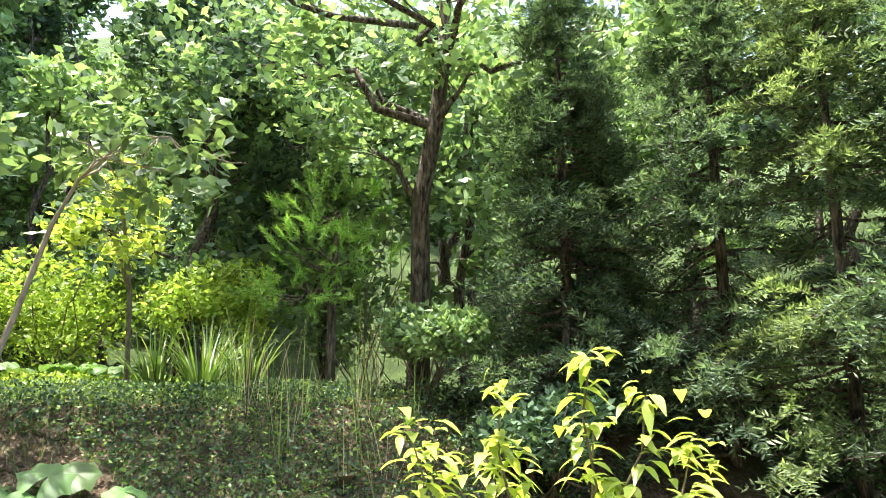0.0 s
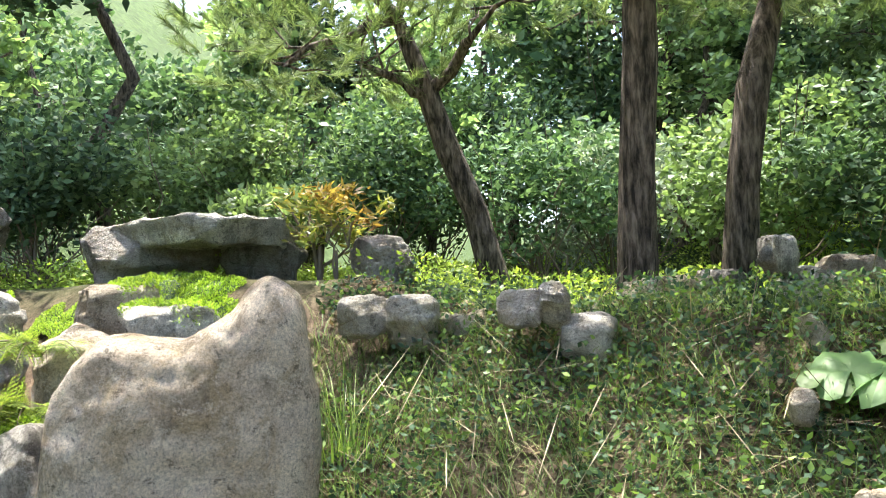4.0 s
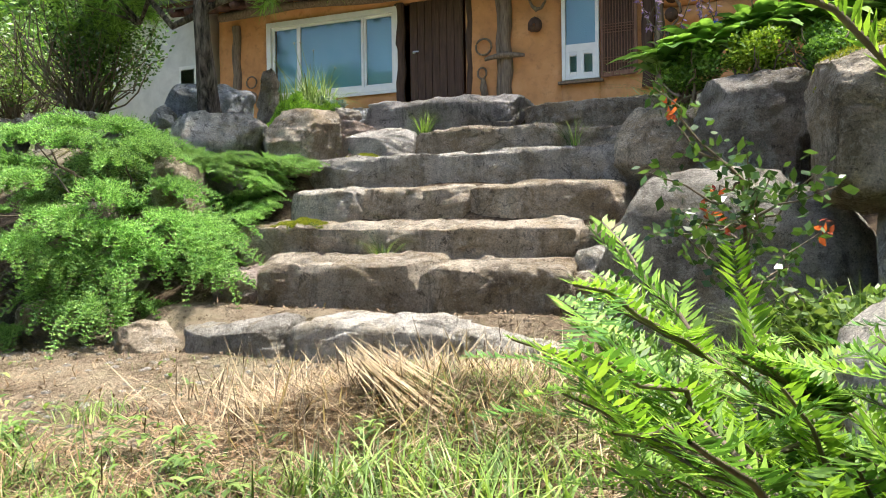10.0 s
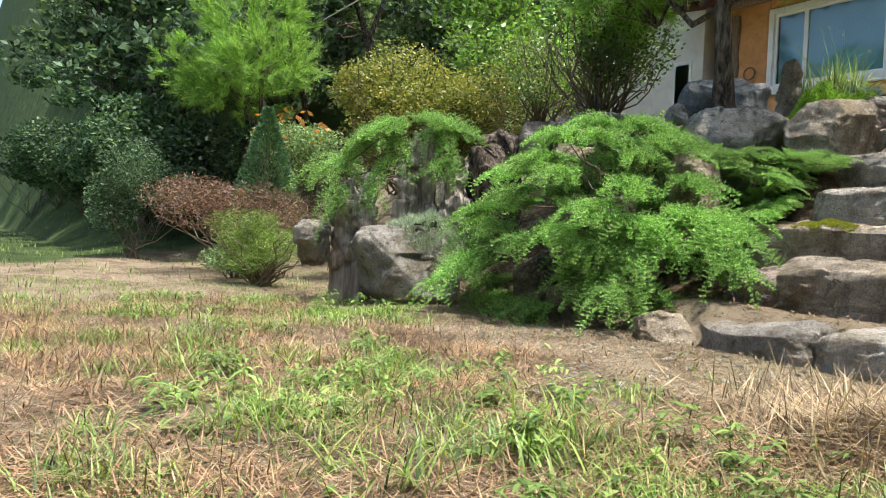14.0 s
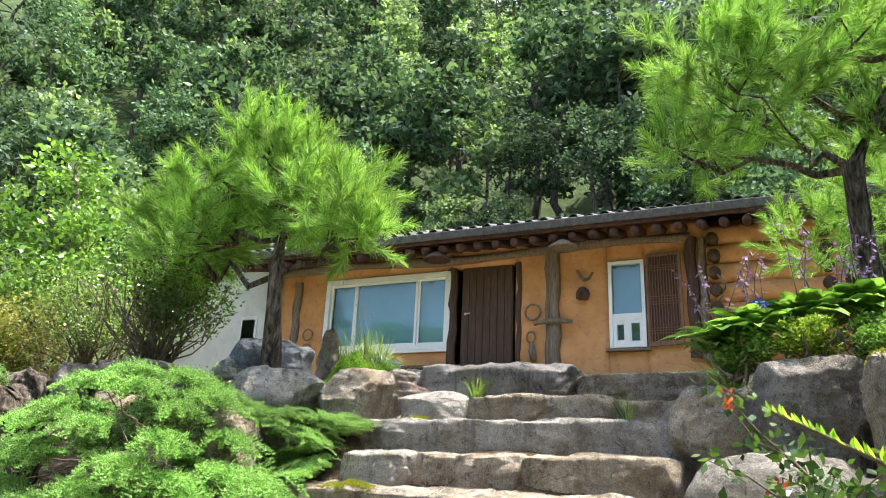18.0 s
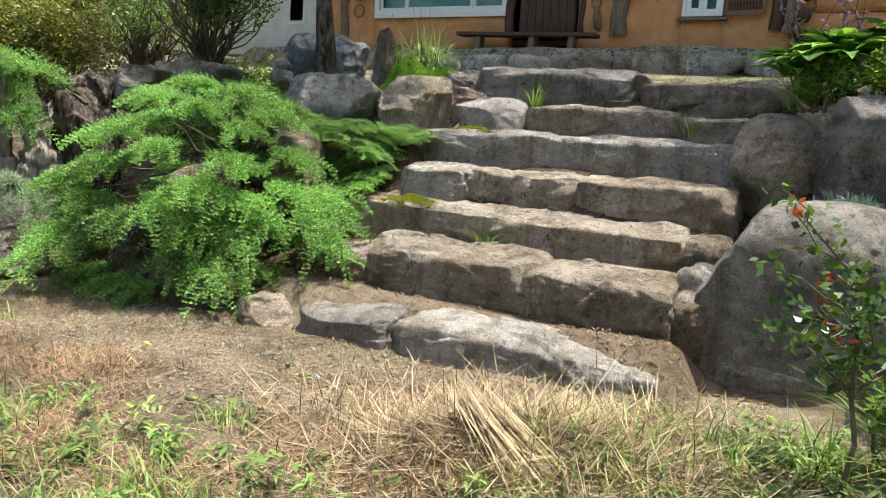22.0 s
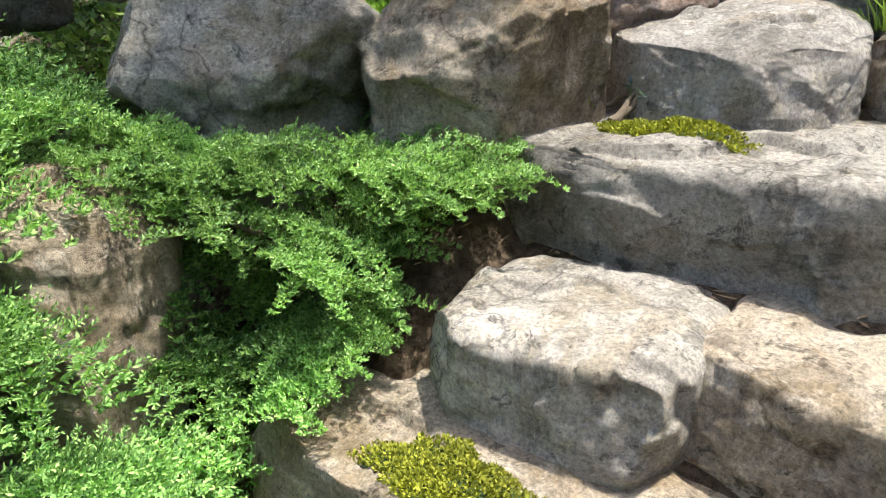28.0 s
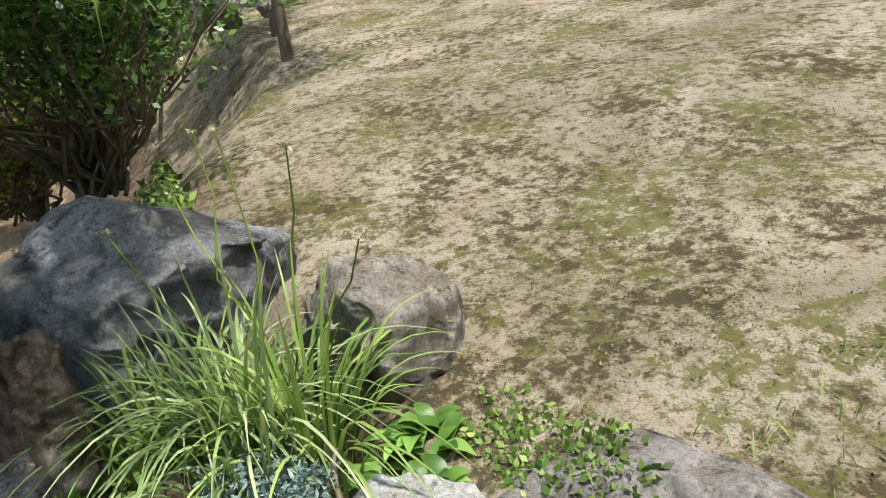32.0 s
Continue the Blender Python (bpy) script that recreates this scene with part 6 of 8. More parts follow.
for k, (x, y, z) in enumerate(((2.1, 6.55, 2.1), (2.5, 6.6, 2.15), (2.35, 6.8, 2.15), (2.75, 6.7, 2.15))):
    tuft("ornamental_grass", "tall fine ornamental grass arching over boulders", (x, y, z), 260, 0.75, 0.009, 60 + k, GRASSG, 0.06, 0.75, 0.75)
tuft("sedge", "fresh green sedge clump beside the huge boulder", (1.15, 4.45, ground_at(1.15, 4.45)), 230, 0.5, 0.010, 70, GRASSG, 0.10, 0.9, 0.9)
tuft("sedge", "fresh green sedge clump beside the huge boulder", (1.0, 4.1, ground_at(1.0, 4.1)), 200, 0.5, 0.010, 71, GRASSG, 0.10, 0.9, 0.9)
tuft("sedge", "fresh green sedge clump beside the huge boulder", (1.35, 4.2, ground_at(1.35, 4.2)), 160, 0.5, 0.010, 74, GRASSG, 0.10, 0.9, 0.9)
tuft("sedge", "grass clump below the hostas at the top step", (0.2, 7.0, 1.75), 150, 0.35, 0.009, 72, GRASSG, 0.07, 0.9, 0.9)
tuft("sedge", "grass growing beside the standing stone", (2.45, 0.62, 1.0), 90, 0.5, 0.005, 73, GRASSG, 0.14, 0.7, 0.8)
fern("light green fern with broad fronds between rocks", (2.17, 2.14, 1.17), 14, 0.50, 80, 205)
fern("yellowish fern over a tall boulder", (2.36, 2.26, 1.46), 10, 0.42, 81, 200)
fern("small fern at the foot of the rocks", (2.05, 2.3, 0.6), 8, 0.32, 82, 210)
shrub("nettle_clump", "leafy green weeds climbing between rocks", (2.05, 2.42, 0.45), 0.16, 0.62, 420, 83, WEED, 0.085, 0.05, 8, category="weeds")
shrub("weeds", "pale slender weeds between boulders", (2.15, 4.85, 1.15), 0.42, 0.5, 1300, 84, WEED, 0.07, 0.016, 16, category="weeds")
shrub("weeds", "green creeping weeds beside a wedge boulder", (2.35, 4.55, 1.2), 0.3, 0.4, 800, 85, SEDUM, 0.03, 0.014, 10, category="weeds")
shrub("weeds", "leafy weeds at the foot of the huge boulder", (0.95, 4.3, ground_at(0.95, 4.3)), 0.35, 0.5, 1200, 86, WEED, 0.06, 0.03, 14, category="weeds")
rng = np.random.default_rng(87)
pth = [bent((2.62, 3.9, 1.75), (2.35 - 0.05 * i, 3.95 + 0.06 * i, 2.5 + 0.1 * i), rng, 8, 0.05) for i in range(3)]
pp = np.concatenate([p[rng.integers(1, 8, 50)] + rng.normal(0, 0.02, (50, 3)) for p in pth])
plant("willow_herb", (2.62, 3.9, 1.75), "slender upright weed with narrow leaves", "weeds", [("stemwork", wood([(p, np.linspace(0.007, 0.002, 8)) for p in pth], 5), TWIG), ("leaves", random_leaves(rng, pp, 0.13, 0.014, 0.5), FERN)])
broadleaf("autumn_shrub", "shrub with yellow-green young leaves behind the slab", [(5.3, 2.0, 1.85), (5.3, 2.0, 2.2)], [0.03, 0.02],
          [((5.15, 2.2, 2.5), (0.4, 0.4, 0.3), 420), ((5.45, 1.7, 2.45), (0.35, 0.35, 0.28), 380)], 88, OLIVE, 0.11, 0.03, category="shrub")
broadleaf("autumn_shrub", "small shrub with orange and yellow leaves behind the slab", [(5.2, 1.8, 1.85), (5.2, 1.8, 2.15)], [0.02, 0.012],
          [((5.3, 1.9, 2.5), (0.4, 0.45, 0.25), 260)], 89, AUTUMN, 0.11, 0.03, category="shrub")

# crape myrtle sapling with red tips
rng = np.random.default_rng(90)
base_ = np.array([0.6, 3.95, 0.0])
stem = bent(base_, (0.57, 3.98, 0.95), rng, 7, 0.02)
pths, lv, rl = [(stem, np.linspace(0.013, 0.008, 7))], [], []
for k in range(17):
    s_ = stem[rng.integers(3, 7)]
    a = rng.uniform(0, 2 * np.pi)
    e_ = s_ + np.array([math.cos(a) * 0.34, math.sin(a) * 0.3, rng.uniform(-0.1, 0.34)]) * rng.uniform(0.6, 1.15)
    br = bent(s_, e_, rng, 6, 0.06)
    pths.append((br, np.linspace(0.006, 0.002, 6)))
    lv.append(br[rng.integers(1, 6, 34)] + rng.normal(0, 0.03, (34, 3)))
    if k % 5 == 0 or k == 3:
        rl.append(br[5] + rng.normal(0, 0.022, (9, 3)))
plant("crape_myrtle", tuple(base_), "young crape myrtle with glossy leaves and red tips", "sapling",
      [("stem", wood(pths[:1], 6), TWIG), ("twigwork", wood(pths[1:], 6), TWIG), ("leaves", random_leaves(rng, np.concatenate(lv), 0.05, 0.03, 0.2), GLOSSY), ("young_leaves", random_leaves(rng, np.concatenate(rl), 0.042, 0.022, 0.5), REDLEAF)])


# yew beside the camera's path
def yew():
    rng = np.random.default_rng(95)
    foot = np.array([0.87, 1.46, -0.05])
    lead = np.concatenate([bent(foot, (0.865, 1.462, 0.95), rng, 8, 0.012), bent((0.865, 1.463, 1.02), (0.885, 1.49, 1.42), rng, 8, 0.006)])
    paths, young, old = [(lead, np.linspace(0.011, 0.0025, len(lead)))], [(lead[-9:], 0.017, 4)], []

    def clear(p):
        """Room for the walker beside the bush."""
        low = p[2] < 0.77 or math.atan2(p[1] - 0.866, p[0] - 0.531) < radians(70)
        return low and math.hypot(p[0] - 0.5, p[1] - 0.95) > 0.25 and (p[1] - 0.95) > -0.9 * (p[0] - 0.62)

    def branch(start, end, twigs, fresh):
        b = bent(start, end, rng, 9, 0.02, 0.0)
        size = float(np.linalg.norm(b[-1] - b[0]))
        paths.append((b, np.linspace(0.0034, 0.0012, 9)))
        (young if fresh else old).append((b[2:], 0.019, 2))
        for j in range(twigs):
            i = rng.integers(1, 8)
            along = unit(b[-1] - b[0])
            side = unit(np.cross(along, [0, 0, 1.0])) * (1 if j % 2 else -1)
            d = unit(along * 0.8 + side * rng.uniform(0.6, 1.0) + [0, 0, rng.normal(0.08, 0.2)])
            sh = bent(b[i], b[i] + d * size * rng.uniform(0.22, 0.48) * (1.15 - 0.09 * i), rng, 5, 0.03)
            if not clear(sh[-1]):
                continue
            paths.append((sh, np.linspace(0.0022, 0.001, 5)))
            (young if fresh and j % 4 else old).append((sh, 0.0185, 2))
            if size > 0.3:
                for _ in range(2):
                    k = rng.integers(1, 4)
                    e = unit(sh[-1] - sh[0] + rng.normal(0, 0.05, 3))
                    tw = bent(sh[k], sh[k] + unit(e + 0.6 * rng.standard_normal(3) * [1, 1, 0.4]) * rng.uniform(0.04, 0.09), rng, 4, 0.03)
                    if clear(tw[-1]):
                        (young if fresh and rng.uniform() < 0.6 else old).append((tw, 0.017, 2))

    for end in ((0.958, 1.518, 1.424), (0.822, 1.515, 1.428), (0.90, 1.44, 1.435), (0.87, 1.56, 1.43)):
        sh = bent(lead[-1] - [0, 0, 0.01], end, rng, 4, 0.02)
        paths.append((sh, np.linspace(0.002, 0.001, 4)))
        young.append((sh, 0.016, 2))
    for end in ((0.728, 1.392, 1.325), (0.744, 1.48, 1.262), (0.93, 1.456, 1.305), (0.99, 1.36, 1.27), (0.97, 1.56, 1.29), (0.80, 1.58, 1.30), (0.86, 1.36, 1.24), (1.04, 1.47, 1.20)):
        branch(lead[9] - [0, 0, rng.uniform(-0.06, 0.08)], np.array(end), 3, True)
    fronts = [(0.47, 1.29, 0.85), (0.43, 1.36, 0.68), (0.37, 1.56, 0.66), (0.42, 1.42, 0.70), (0.41, 1.50, 0.58), (0.46, 1.30, 0.66), (0.48, 1.42, 0.62), (0.50, 1.30, 0.55), (0.44, 1.55, 0.46), (0.55, 1.22, 0.62), (0.50, 1.48, 0.66), (0.55, 1.36, 0.68), (0.54, 1.24, 0.46), (0.46, 1.42, 0.42), (0.60, 1.40, 0.68)]
    for end in fronts:
        end = np.array(end)
        z0 = max(0.05, end[2] - 0.7 * math.hypot(end[0] - 0.86, end[1] - 1.45))
        branch(np.array([0.866, 1.46, z0]), end, 24, True)
    for k in range(84):
        a, z0 = rng.uniform(0, 2 * np.pi), rng.uniform(0.03, 0.98)
        r = (0.44 * (1 - z0 / 1.35) + 0.04) * rng.uniform(0.7, 1.1)
        end = np.array([0.866 + r * math.cos(a), 1.46 + r * math.sin(a), z0 + r * rng.uniform(0.45, 0.9)])
        if clear(end) and math.hypot(end[0] - 0.5, end[1] - 0.95) > 0.33:
            branch(np.array([0.866, 1.46, z0]), end, 20, k % 3 > 0)
    out = []
    for group_ in (young, old):
        acc = []
        for sh, size, rows in group_:
            ln = np.linalg.norm(np.diff(sh, axis=0), axis=1).sum()
            n_ = max(7, int(ln / 0.0034))
            t = np.linspace(0.02, 1, n_)
            pos = np.stack([np.interp(t, np.linspace(0, 1, len(sh)), sh[:, q]) for q in range(3)], 1)
            ax = unit(np.gradient(pos, axis=0))
            s_ = unit(np.cross(ax, [0.02, 0.01, 1.0]))
            up_ = np.cross(s_, ax)
            for q in range(rows):
                ang = 2 * np.pi * q / rows + (rng.uniform(0, 6.3, (n_, 1)) if rows > 2 else 0.0)
                dr = unit(s_ * np.cos(ang) + up_ * np.sin(ang) + ax * 0.75 + up_ * 0.28 + 0.14 * rng.standard_normal((n_, 3)))
                sz = size * (1.05 - 0.5 * t**5)[:, None] * rng.uniform(0.8, 1.15, (n_, 1))
                acc.append(leaves(pos, dr * sz, unit(np.cross(dr, up_)) * 0.00145, 0.3))
        out.append(join(acc))
    return plant("yew", tuple(foot), "young yew with fresh light-green needle sprays", "yew", [("branchwork", wood(paths, 5), TWIG), ("young_needles", out[0], YEW), ("old_needles", out[1], OLDYEW)])


yew()

# ---------------------------------------------------------------- left-hand planting and terrace edge
pine("garden_pine", "bright green garden pine with a spreading umbrella crown", [(-3.88, 6.60, 1.80), (-3.86, 6.56, 1.98), (-3.82, 6.48, 2.2), (-3.80, 6.41, 2.5), (-3.80, 6.38, 2.8), (-3.84, 6.44, 3.2), (-3.95, 6.55, 3.8)], [0.15, 0.105, 0.085, 0.075, 0.062, 0.045, 0.03],
     [((-3.15, 6.7, 3.25), (0.45, 0.45, 0.22), 170), ((-4.9, 6.4, 3.35), (0.6, 0.6, 0.3), 239), ((-3.5, 6.4, 3.5), (0.6, 0.55, 0.3), 239), ((-4.3, 6.9, 3.65), (0.7, 0.6, 0.33), 271), ((-4.05, 6.6, 4.1), (0.6, 0.6, 0.33), 250),
      ((-3.5, 6.9, 3.85), (0.6, 0.5, 0.3), 208), ((-4.7, 6.3, 3.75), (0.5, 0.5, 0.3), 177), ((-4.2, 6.4, 4.42), (0.35, 0.35, 0.2), 93), ((-5.3, 6.6, 3.1), (0.4, 0.4, 0.2), 104)], 101, count=36, length=0.19, width=0.008)
pine("garden_pine", "tall garden pine with a forked reddish trunk", [(1.42, 8.3, 2.0), (1.42, 8.28, 2.6), (1.38, 8.15, 3.3), (1.36, 8.0, 3.9), (1.6, 8.0, 4.4), (1.95, 7.95, 4.9), (2.3, 7.9, 5.3)], [0.13, 0.11, 0.10, 0.10, 0.07, 0.055, 0.04],
     [((0.5, 7.7, 4.65), (0.8, 0.7, 0.45), 344), ((1.2, 7.8, 5.2), (0.9, 0.8, 0.4), 334), ((0.0, 7.8, 4.2), (0.45, 0.5, 0.28), 135), ((2.4, 8.0, 5.3), (0.9, 0.8, 0.45), 334), ((0.2, 7.8, 5.2), (0.7, 0.7, 0.4), 250), ((1.8, 8.2, 4.3), (0.5, 0.4, 0.25), 93), ((2.8, 8.2, 4.7), (0.6, 0.5, 0.3), 156)], 102, count=34, length=0.19, width=0.008)
pine("garden_pine", "rounded young pine behind the tall pine", [(2.6, 10.2, 2.3), (2.6, 10.2, 3.2), (2.55, 10.1, 4.0)], [0.09, 0.07, 0.05],
     [((2.0, 10.0, 4.3), (0.9, 0.8, 0.6), 313), ((3.0, 10.2, 4.6), (0.9, 0.9, 0.6), 313), ((1.2, 10.2, 4.0), (0.7, 0.7, 0.45), 208), ((3.8, 10.0, 4.1), (0.8, 0.8, 0.5), 229), ((2.4, 9.9, 5.0), (0.8, 0.7, 0.4), 208)], 103, count=24, length=0.18, width=0.009)

mat_plant("low_juniper", "feathery bright green cushion shrub over a brown boulder", (-3.08, 6.76, 1.92), (0.36, 0.22, 0.2), 20000, 111, LOWGREEN, 0.022, 0.005, turn=45, mound=0.13)
for k, (x, y, z, h_, n_) in enumerate(((-3.20, 7.20, 1.93, 0.62, 150), (-3.10, 7.32, 1.93, 0.60, 130), (-3.32, 7.10, 1.93, 0.50, 120), (-3.36, 6.98, 1.92, 0.40, 90), (-3.05, 7.16, 1.93, 0.44, 70))):
    tuft("sedge", "variegated sedge with arching striped blades", (x, y, z), int(n_ * 0.8), h_, 0.014, 112 + k, SEDGE if k % 2 == 0 else GRASSG, 0.05, 0.30, 1.6, seg=9, fall=1.5)
rng = np.random.default_rng(115)
for k, (x, y) in enumerate(((-3.30, 6.92), (-3.18, 6.90), (-3.05, 6.98), (-3.36, 6.84), (-2.98, 7.42), (-2.86, 7.52), (-3.0, 7.55))):
    a = rng.uniform(0, 2 * np.pi, 22)
    z = float(rest_on(np.array([x]), np.array([y]))[0])
    plant("leafy_weed", (x, y, z), "yellow-green broad-leaved weed round the sedge", "weeds", [("leaves", broad(rng, np.tile([x, y, z], (22, 1)) + rng.normal(0, 0.03, (22, 3)) * [1, 1, 0], np.stack([np.cos(a), np.sin(a), rng.uniform(0.5, 2.0, 22)], 1), 0.15, 0.04, 0.6), SEDUM if k < 4 else HOSTA)])
mat_plant("clover_mat", "low grey-green leafy mat at the edge of the sandy yard", (-2.78, 7.76, 2.04), (0.28, 0.13, 0.1), 700, 117, WEED, 0.02, 0.013, turn=15, mound=0.01)
rng = np.random.default_rng(116)
st, fl = [], []
for k in range(6):
    tip = np.array([-3.28 + rng.normal(0, 0.16), 7.24 + rng.normal(0, 0.13), 2.62 + rng.uniform(-0.2, 0.1)])
    st.append((bent((-3.2, 7.24, 1.95), tip, rng, 6, 0.04), np.linspace(0.004, 0.002, 6)))
    fl.append(in_ball(rng, 16, tip, (0.012, 0.012, 0.014)))
plant("allium", (-3.2, 7.24, 1.95), "thin stalks with pale round flower heads in the sedge", "flower", [("stalkwork", wood(st, 5), FERN), ("flower_heads", random_leaves(rng, np.concatenate(fl), 0.012, 0.007, 0.3), CREAM)])
for k, (x, y, z, lab) in enumerate(((-2.99, 7.14, 1.93, "blue-grey stonecrop beside the sedge"), (-2.90, 7.26, 1.95, "blue-grey stonecrop beside the sedge"), (-2.53, 6.82, 1.47, "small blue-grey plant on a step"))):
    shrub("stonecrop", lab, (x, y, z), (0.13, 0.12, 0.06)[k], (0.20, 0.18, 0.12)[k], 900, 120 + k, BLUEGREY, 0.024, 0.007, 8, category="ground cover")
rng = np.random.default_rng(124)
for k, (x, y, z) in enumerate(((-2.78, 7.30, 1.95), (-2.95, 7.05, 1.97), (-3.8, 6.6, 1.9), (-4.0, 6.45, 1.88))):
    n_ = 12
    a = rng.uniform(0, 2 * np.pi, n_)
    plant("rosette", (x, y, z), "light green rosette weed between stones", "weeds", [("leaves", broad(rng, np.tile([x, y, z], (n_, 1)), np.stack([np.cos(a), np.sin(a), rng.uniform(0.4, 1.2, n_)], 1), 0.13, 0.04, 0.5), SEDUM if k < 2 else HOSTA)])
rng = np.random.default_rng(129)
fp = in_ball(rng, 9, (-2.56, 6.79, 1.575), (0.018, 0.018, 0.012))
plant("blue_flower", (-2.56, 6.79, 1.45), "tiny bright blue flower on a step", "flower", [("stem", tube([(-2.56, 6.79, 1.43), (-2.56, 6.79, 1.5), (-2.56, 6.79, 1.57)], [0.003, 0.002, 0.002], 5), WEED), ("bloom", random_leaves(rng, fp, 0.022, 0.014, 0.4), leaf_material("blue_petals", (0.03, 0.25, 0.6), (0.06, 0.4, 0.75), 0.2))])
tuft("sedge", "grass tuft at the end of a step", (-2.0, 7.15, 1.70), 60, 0.22, 0.008, 126, GRASSG, 0.03, 0.9, 0.8)
tuft("sedge", "small grass tuft on a step", (-1.72, 5.68, 0.62), 40, 0.22, 0.006, 127, GRASSG, 0.03, 1.0, 0.8)
tuft("sedge", "small grass tuft in the steps", (-0.6, 6.92, 1.5), 40, 0.25, 0.006, 128, GRASSG, 0.03, 0.9, 0.8)

shrub("lilac", "loose green shrub with many thin bare stems", (-5.75, 6.95, 1.98), 1.0, 1.95, 9500, 131, GLOSSY, 0.05, 0.028, 75, category="shrub", shell=0.3, lobes=14)
shrub("lilac", "twiggy brown-stemmed shrub on the terrace", (-6.9, 7.1, 1.95), 0.9, 1.5, 3600, 132, WEED, 0.045, 0.024, 70, category="shrub", shell=0.3, lobes=12)
shrub("azalea", "large rounded shrub with yellowish young leaves", (-8.5, 6.0, 1.2), 1.3, 2.15, 24000, 133, OLIVE, 0.055, 0.028, 40, lobes=22)
shrub("azalea", "rounded shrub with olive leaves", (-7.6, 6.4, 1.4), 0.9, 1.7, 13000, 134, OLIVE, 0.055, 0.026, 30, lobes=12)
shrub("azalea", "dark green shrub with a few orange flowers", (-11.5, 5.9, 1.0), 1.2, 1.6, 7000, 135, FORESTB, 0.07, 0.03, 20)
shrub("japanese_maple", "low weeping maple with brown-red leaves", (-10.3, 4.3, 0.1), 1.5, 1.45, 14000, 136, MAPLE, 0.06, 0.014, 20, lobes=12)
shrub("broom", "feathery light green broom bush", (-7.95, 3.85, 0.0), 0.75, 0.95, 11000, 137, GRASSG, 0.09, 0.006, 40, shell=0.2)
shrub("broom", "low dark green shrub beside the broom", (-8.9, 3.9, 0.0), 0.6, 0.5, 3500, 138, FORESTB, 0.06, 0.02, 20)
shrub("boxwood", "rounded dark green shrub at the lawn edge", (-13.7, 3.6, 0.0), 1.25, 2.2, 12000, 139, FORESTA, 0.06, 0.03, 14)
rng = np.random.default_rng(140)
t_ = rng.uniform(0, 1, 9000) ** 0.8
a = rng.uniform(0, 2 * np.pi, 9000)
rr = (0.5 * (1 - t_) + 0.03) * rng.uniform(0.75, 1.05, 9000)
cp = np.stack([-10.75 + rr * np.cos(a), 4.9 + rr * np.sin(a), 1.0 + 1.5 * t_], 1)
cd = np.stack([np.cos(a), np.sin(a), 0.6 + 0 * a], 1)
plant("dwarf_spruce", (-10.75, 4.9, 0.9), "small conical dwarf spruce", "conifer", [("trunk", tube([(-10.75, 4.9, 0.9), (-10.75, 4.9, 1.6), (-10.75, 4.9, 2.4)], [0.05, 0.04, 0.01]), TWIG), ("foliage", leaves(cp, unit(cd + 0.4 * rng.standard_normal(cp.shape)) * 0.07, unit(rng.standard_normal(cp.shape)) * 0.009), SPRUCE)])
rng = np.random.default_rng(141)
op = in_ball(rng, 70, (-11.3, 5.5, 2.3), (0.7, 0.6, 0.35), 0.7)
plant("orange_lilies", (-11.3, 5.5, 1.2), "orange flowers above dark green leaves", "flower", [("stalkwork", wood([(bent((-11.3 + 0.2 * math.sin(i), 5.5, 1.2), op[i * 7], rng, 5), np.linspace(0.01, 0.004, 5)) for i in range(9)], 5), TWIG), ("bloom", random_leaves(rng, op, 0.13, 0.06, 0.2), ORANGE)])

# ---------------------------------------------------------------- lawn: grass, clippings, straw heap
def clumped(rng, n, x0, x1, y0, y1, scale, level, soft=0.15):
    p = on_ground(rng, n, x0, x1, y0, y1)
    k = np.array([noise.noise(Vector((q[0] * scale, q[1] * scale, 5.0))) + 0.5 * noise.noise(Vector((q[0] * scale * 3, q[1] * scale * 3, 9.0))) for q in p])
    return p[k > level + soft * rng.standard_normal(n)]


def grass_clumps(rng, n, x0, x1, y0, y1, count, spread, hgt, width, lean=0.9):
    c = on_ground(rng, n, x0, x1, y0, y1)
    c = c[(outside(c[:, 0], c[:, 1]) < 0.1) & ~((c[:, 0] > -4.4) & (c[:, 0] < -0.9) & (c[:, 1] > 2.9) & (rng.uniform(0, 1, len(c)) < 0.9))]
    size = rng.uniform(0.45, 1.3, len(c))
    k = np.repeat(np.arange(len(c)), (count * size**1.5).astype(int))
    p = c[k] + rng.normal(0, spread, (len(k), 3)) * [1, 1, 0] * size[k][:, None]
    p[:, 2] = height(p[:, 0], p[:, 1])
    v, f_ = blades(rng, p, hgt, width, lean, 0.6, 3)
    lift = np.repeat(size[k], len(v) // len(p))
    base = np.repeat(p[:, 2], len(v) // len(p))
    v[:, 2] = base + (v[:, 2] - base) * lift
    return v, f_


rng = np.random.default_rng(150)
g = clumped(rng, 34000, -9, 1.6, 0.6, 4.7, 1.3, 0.05, 0.3)
g = g[outside(g[:, 0], g[:, 1]) < 0.1]
g = g[~((g[:, 0] > -4.2) & (g[:, 0] < -1.0) & (g[:, 1] > 3.0) & (rng.uniform(0, 1, len(g)) < 0.9))]
stuff("lawn_grass", blades(rng, g, 0.045, 0.004, 1.1, 0.6, 3), GRASSG, "patchy fresh green grass on the dry lawn", "grass")
stuff("grass_tufts", grass_clumps(rng, 210, -7, 1.2, 1.0, 4.0, 90, 0.085, 0.085, 0.007, 1.6), GRASSG, "fresh green grass tufts on the dry lawn", "grass")
stuff("tall_grass", join([grass_clumps(rng, 46, -3.6, 1.2, 1.3, 3.4, 34, 0.07, 0.17, 0.011, 1.3), grass_clumps(rng, 22, -0.6, 0.9, 2.6, 4.2, 46, 0.08, 0.20, 0.011, 1.3)]), GRASSG, "taller grass tufts on the lawn", "grass")
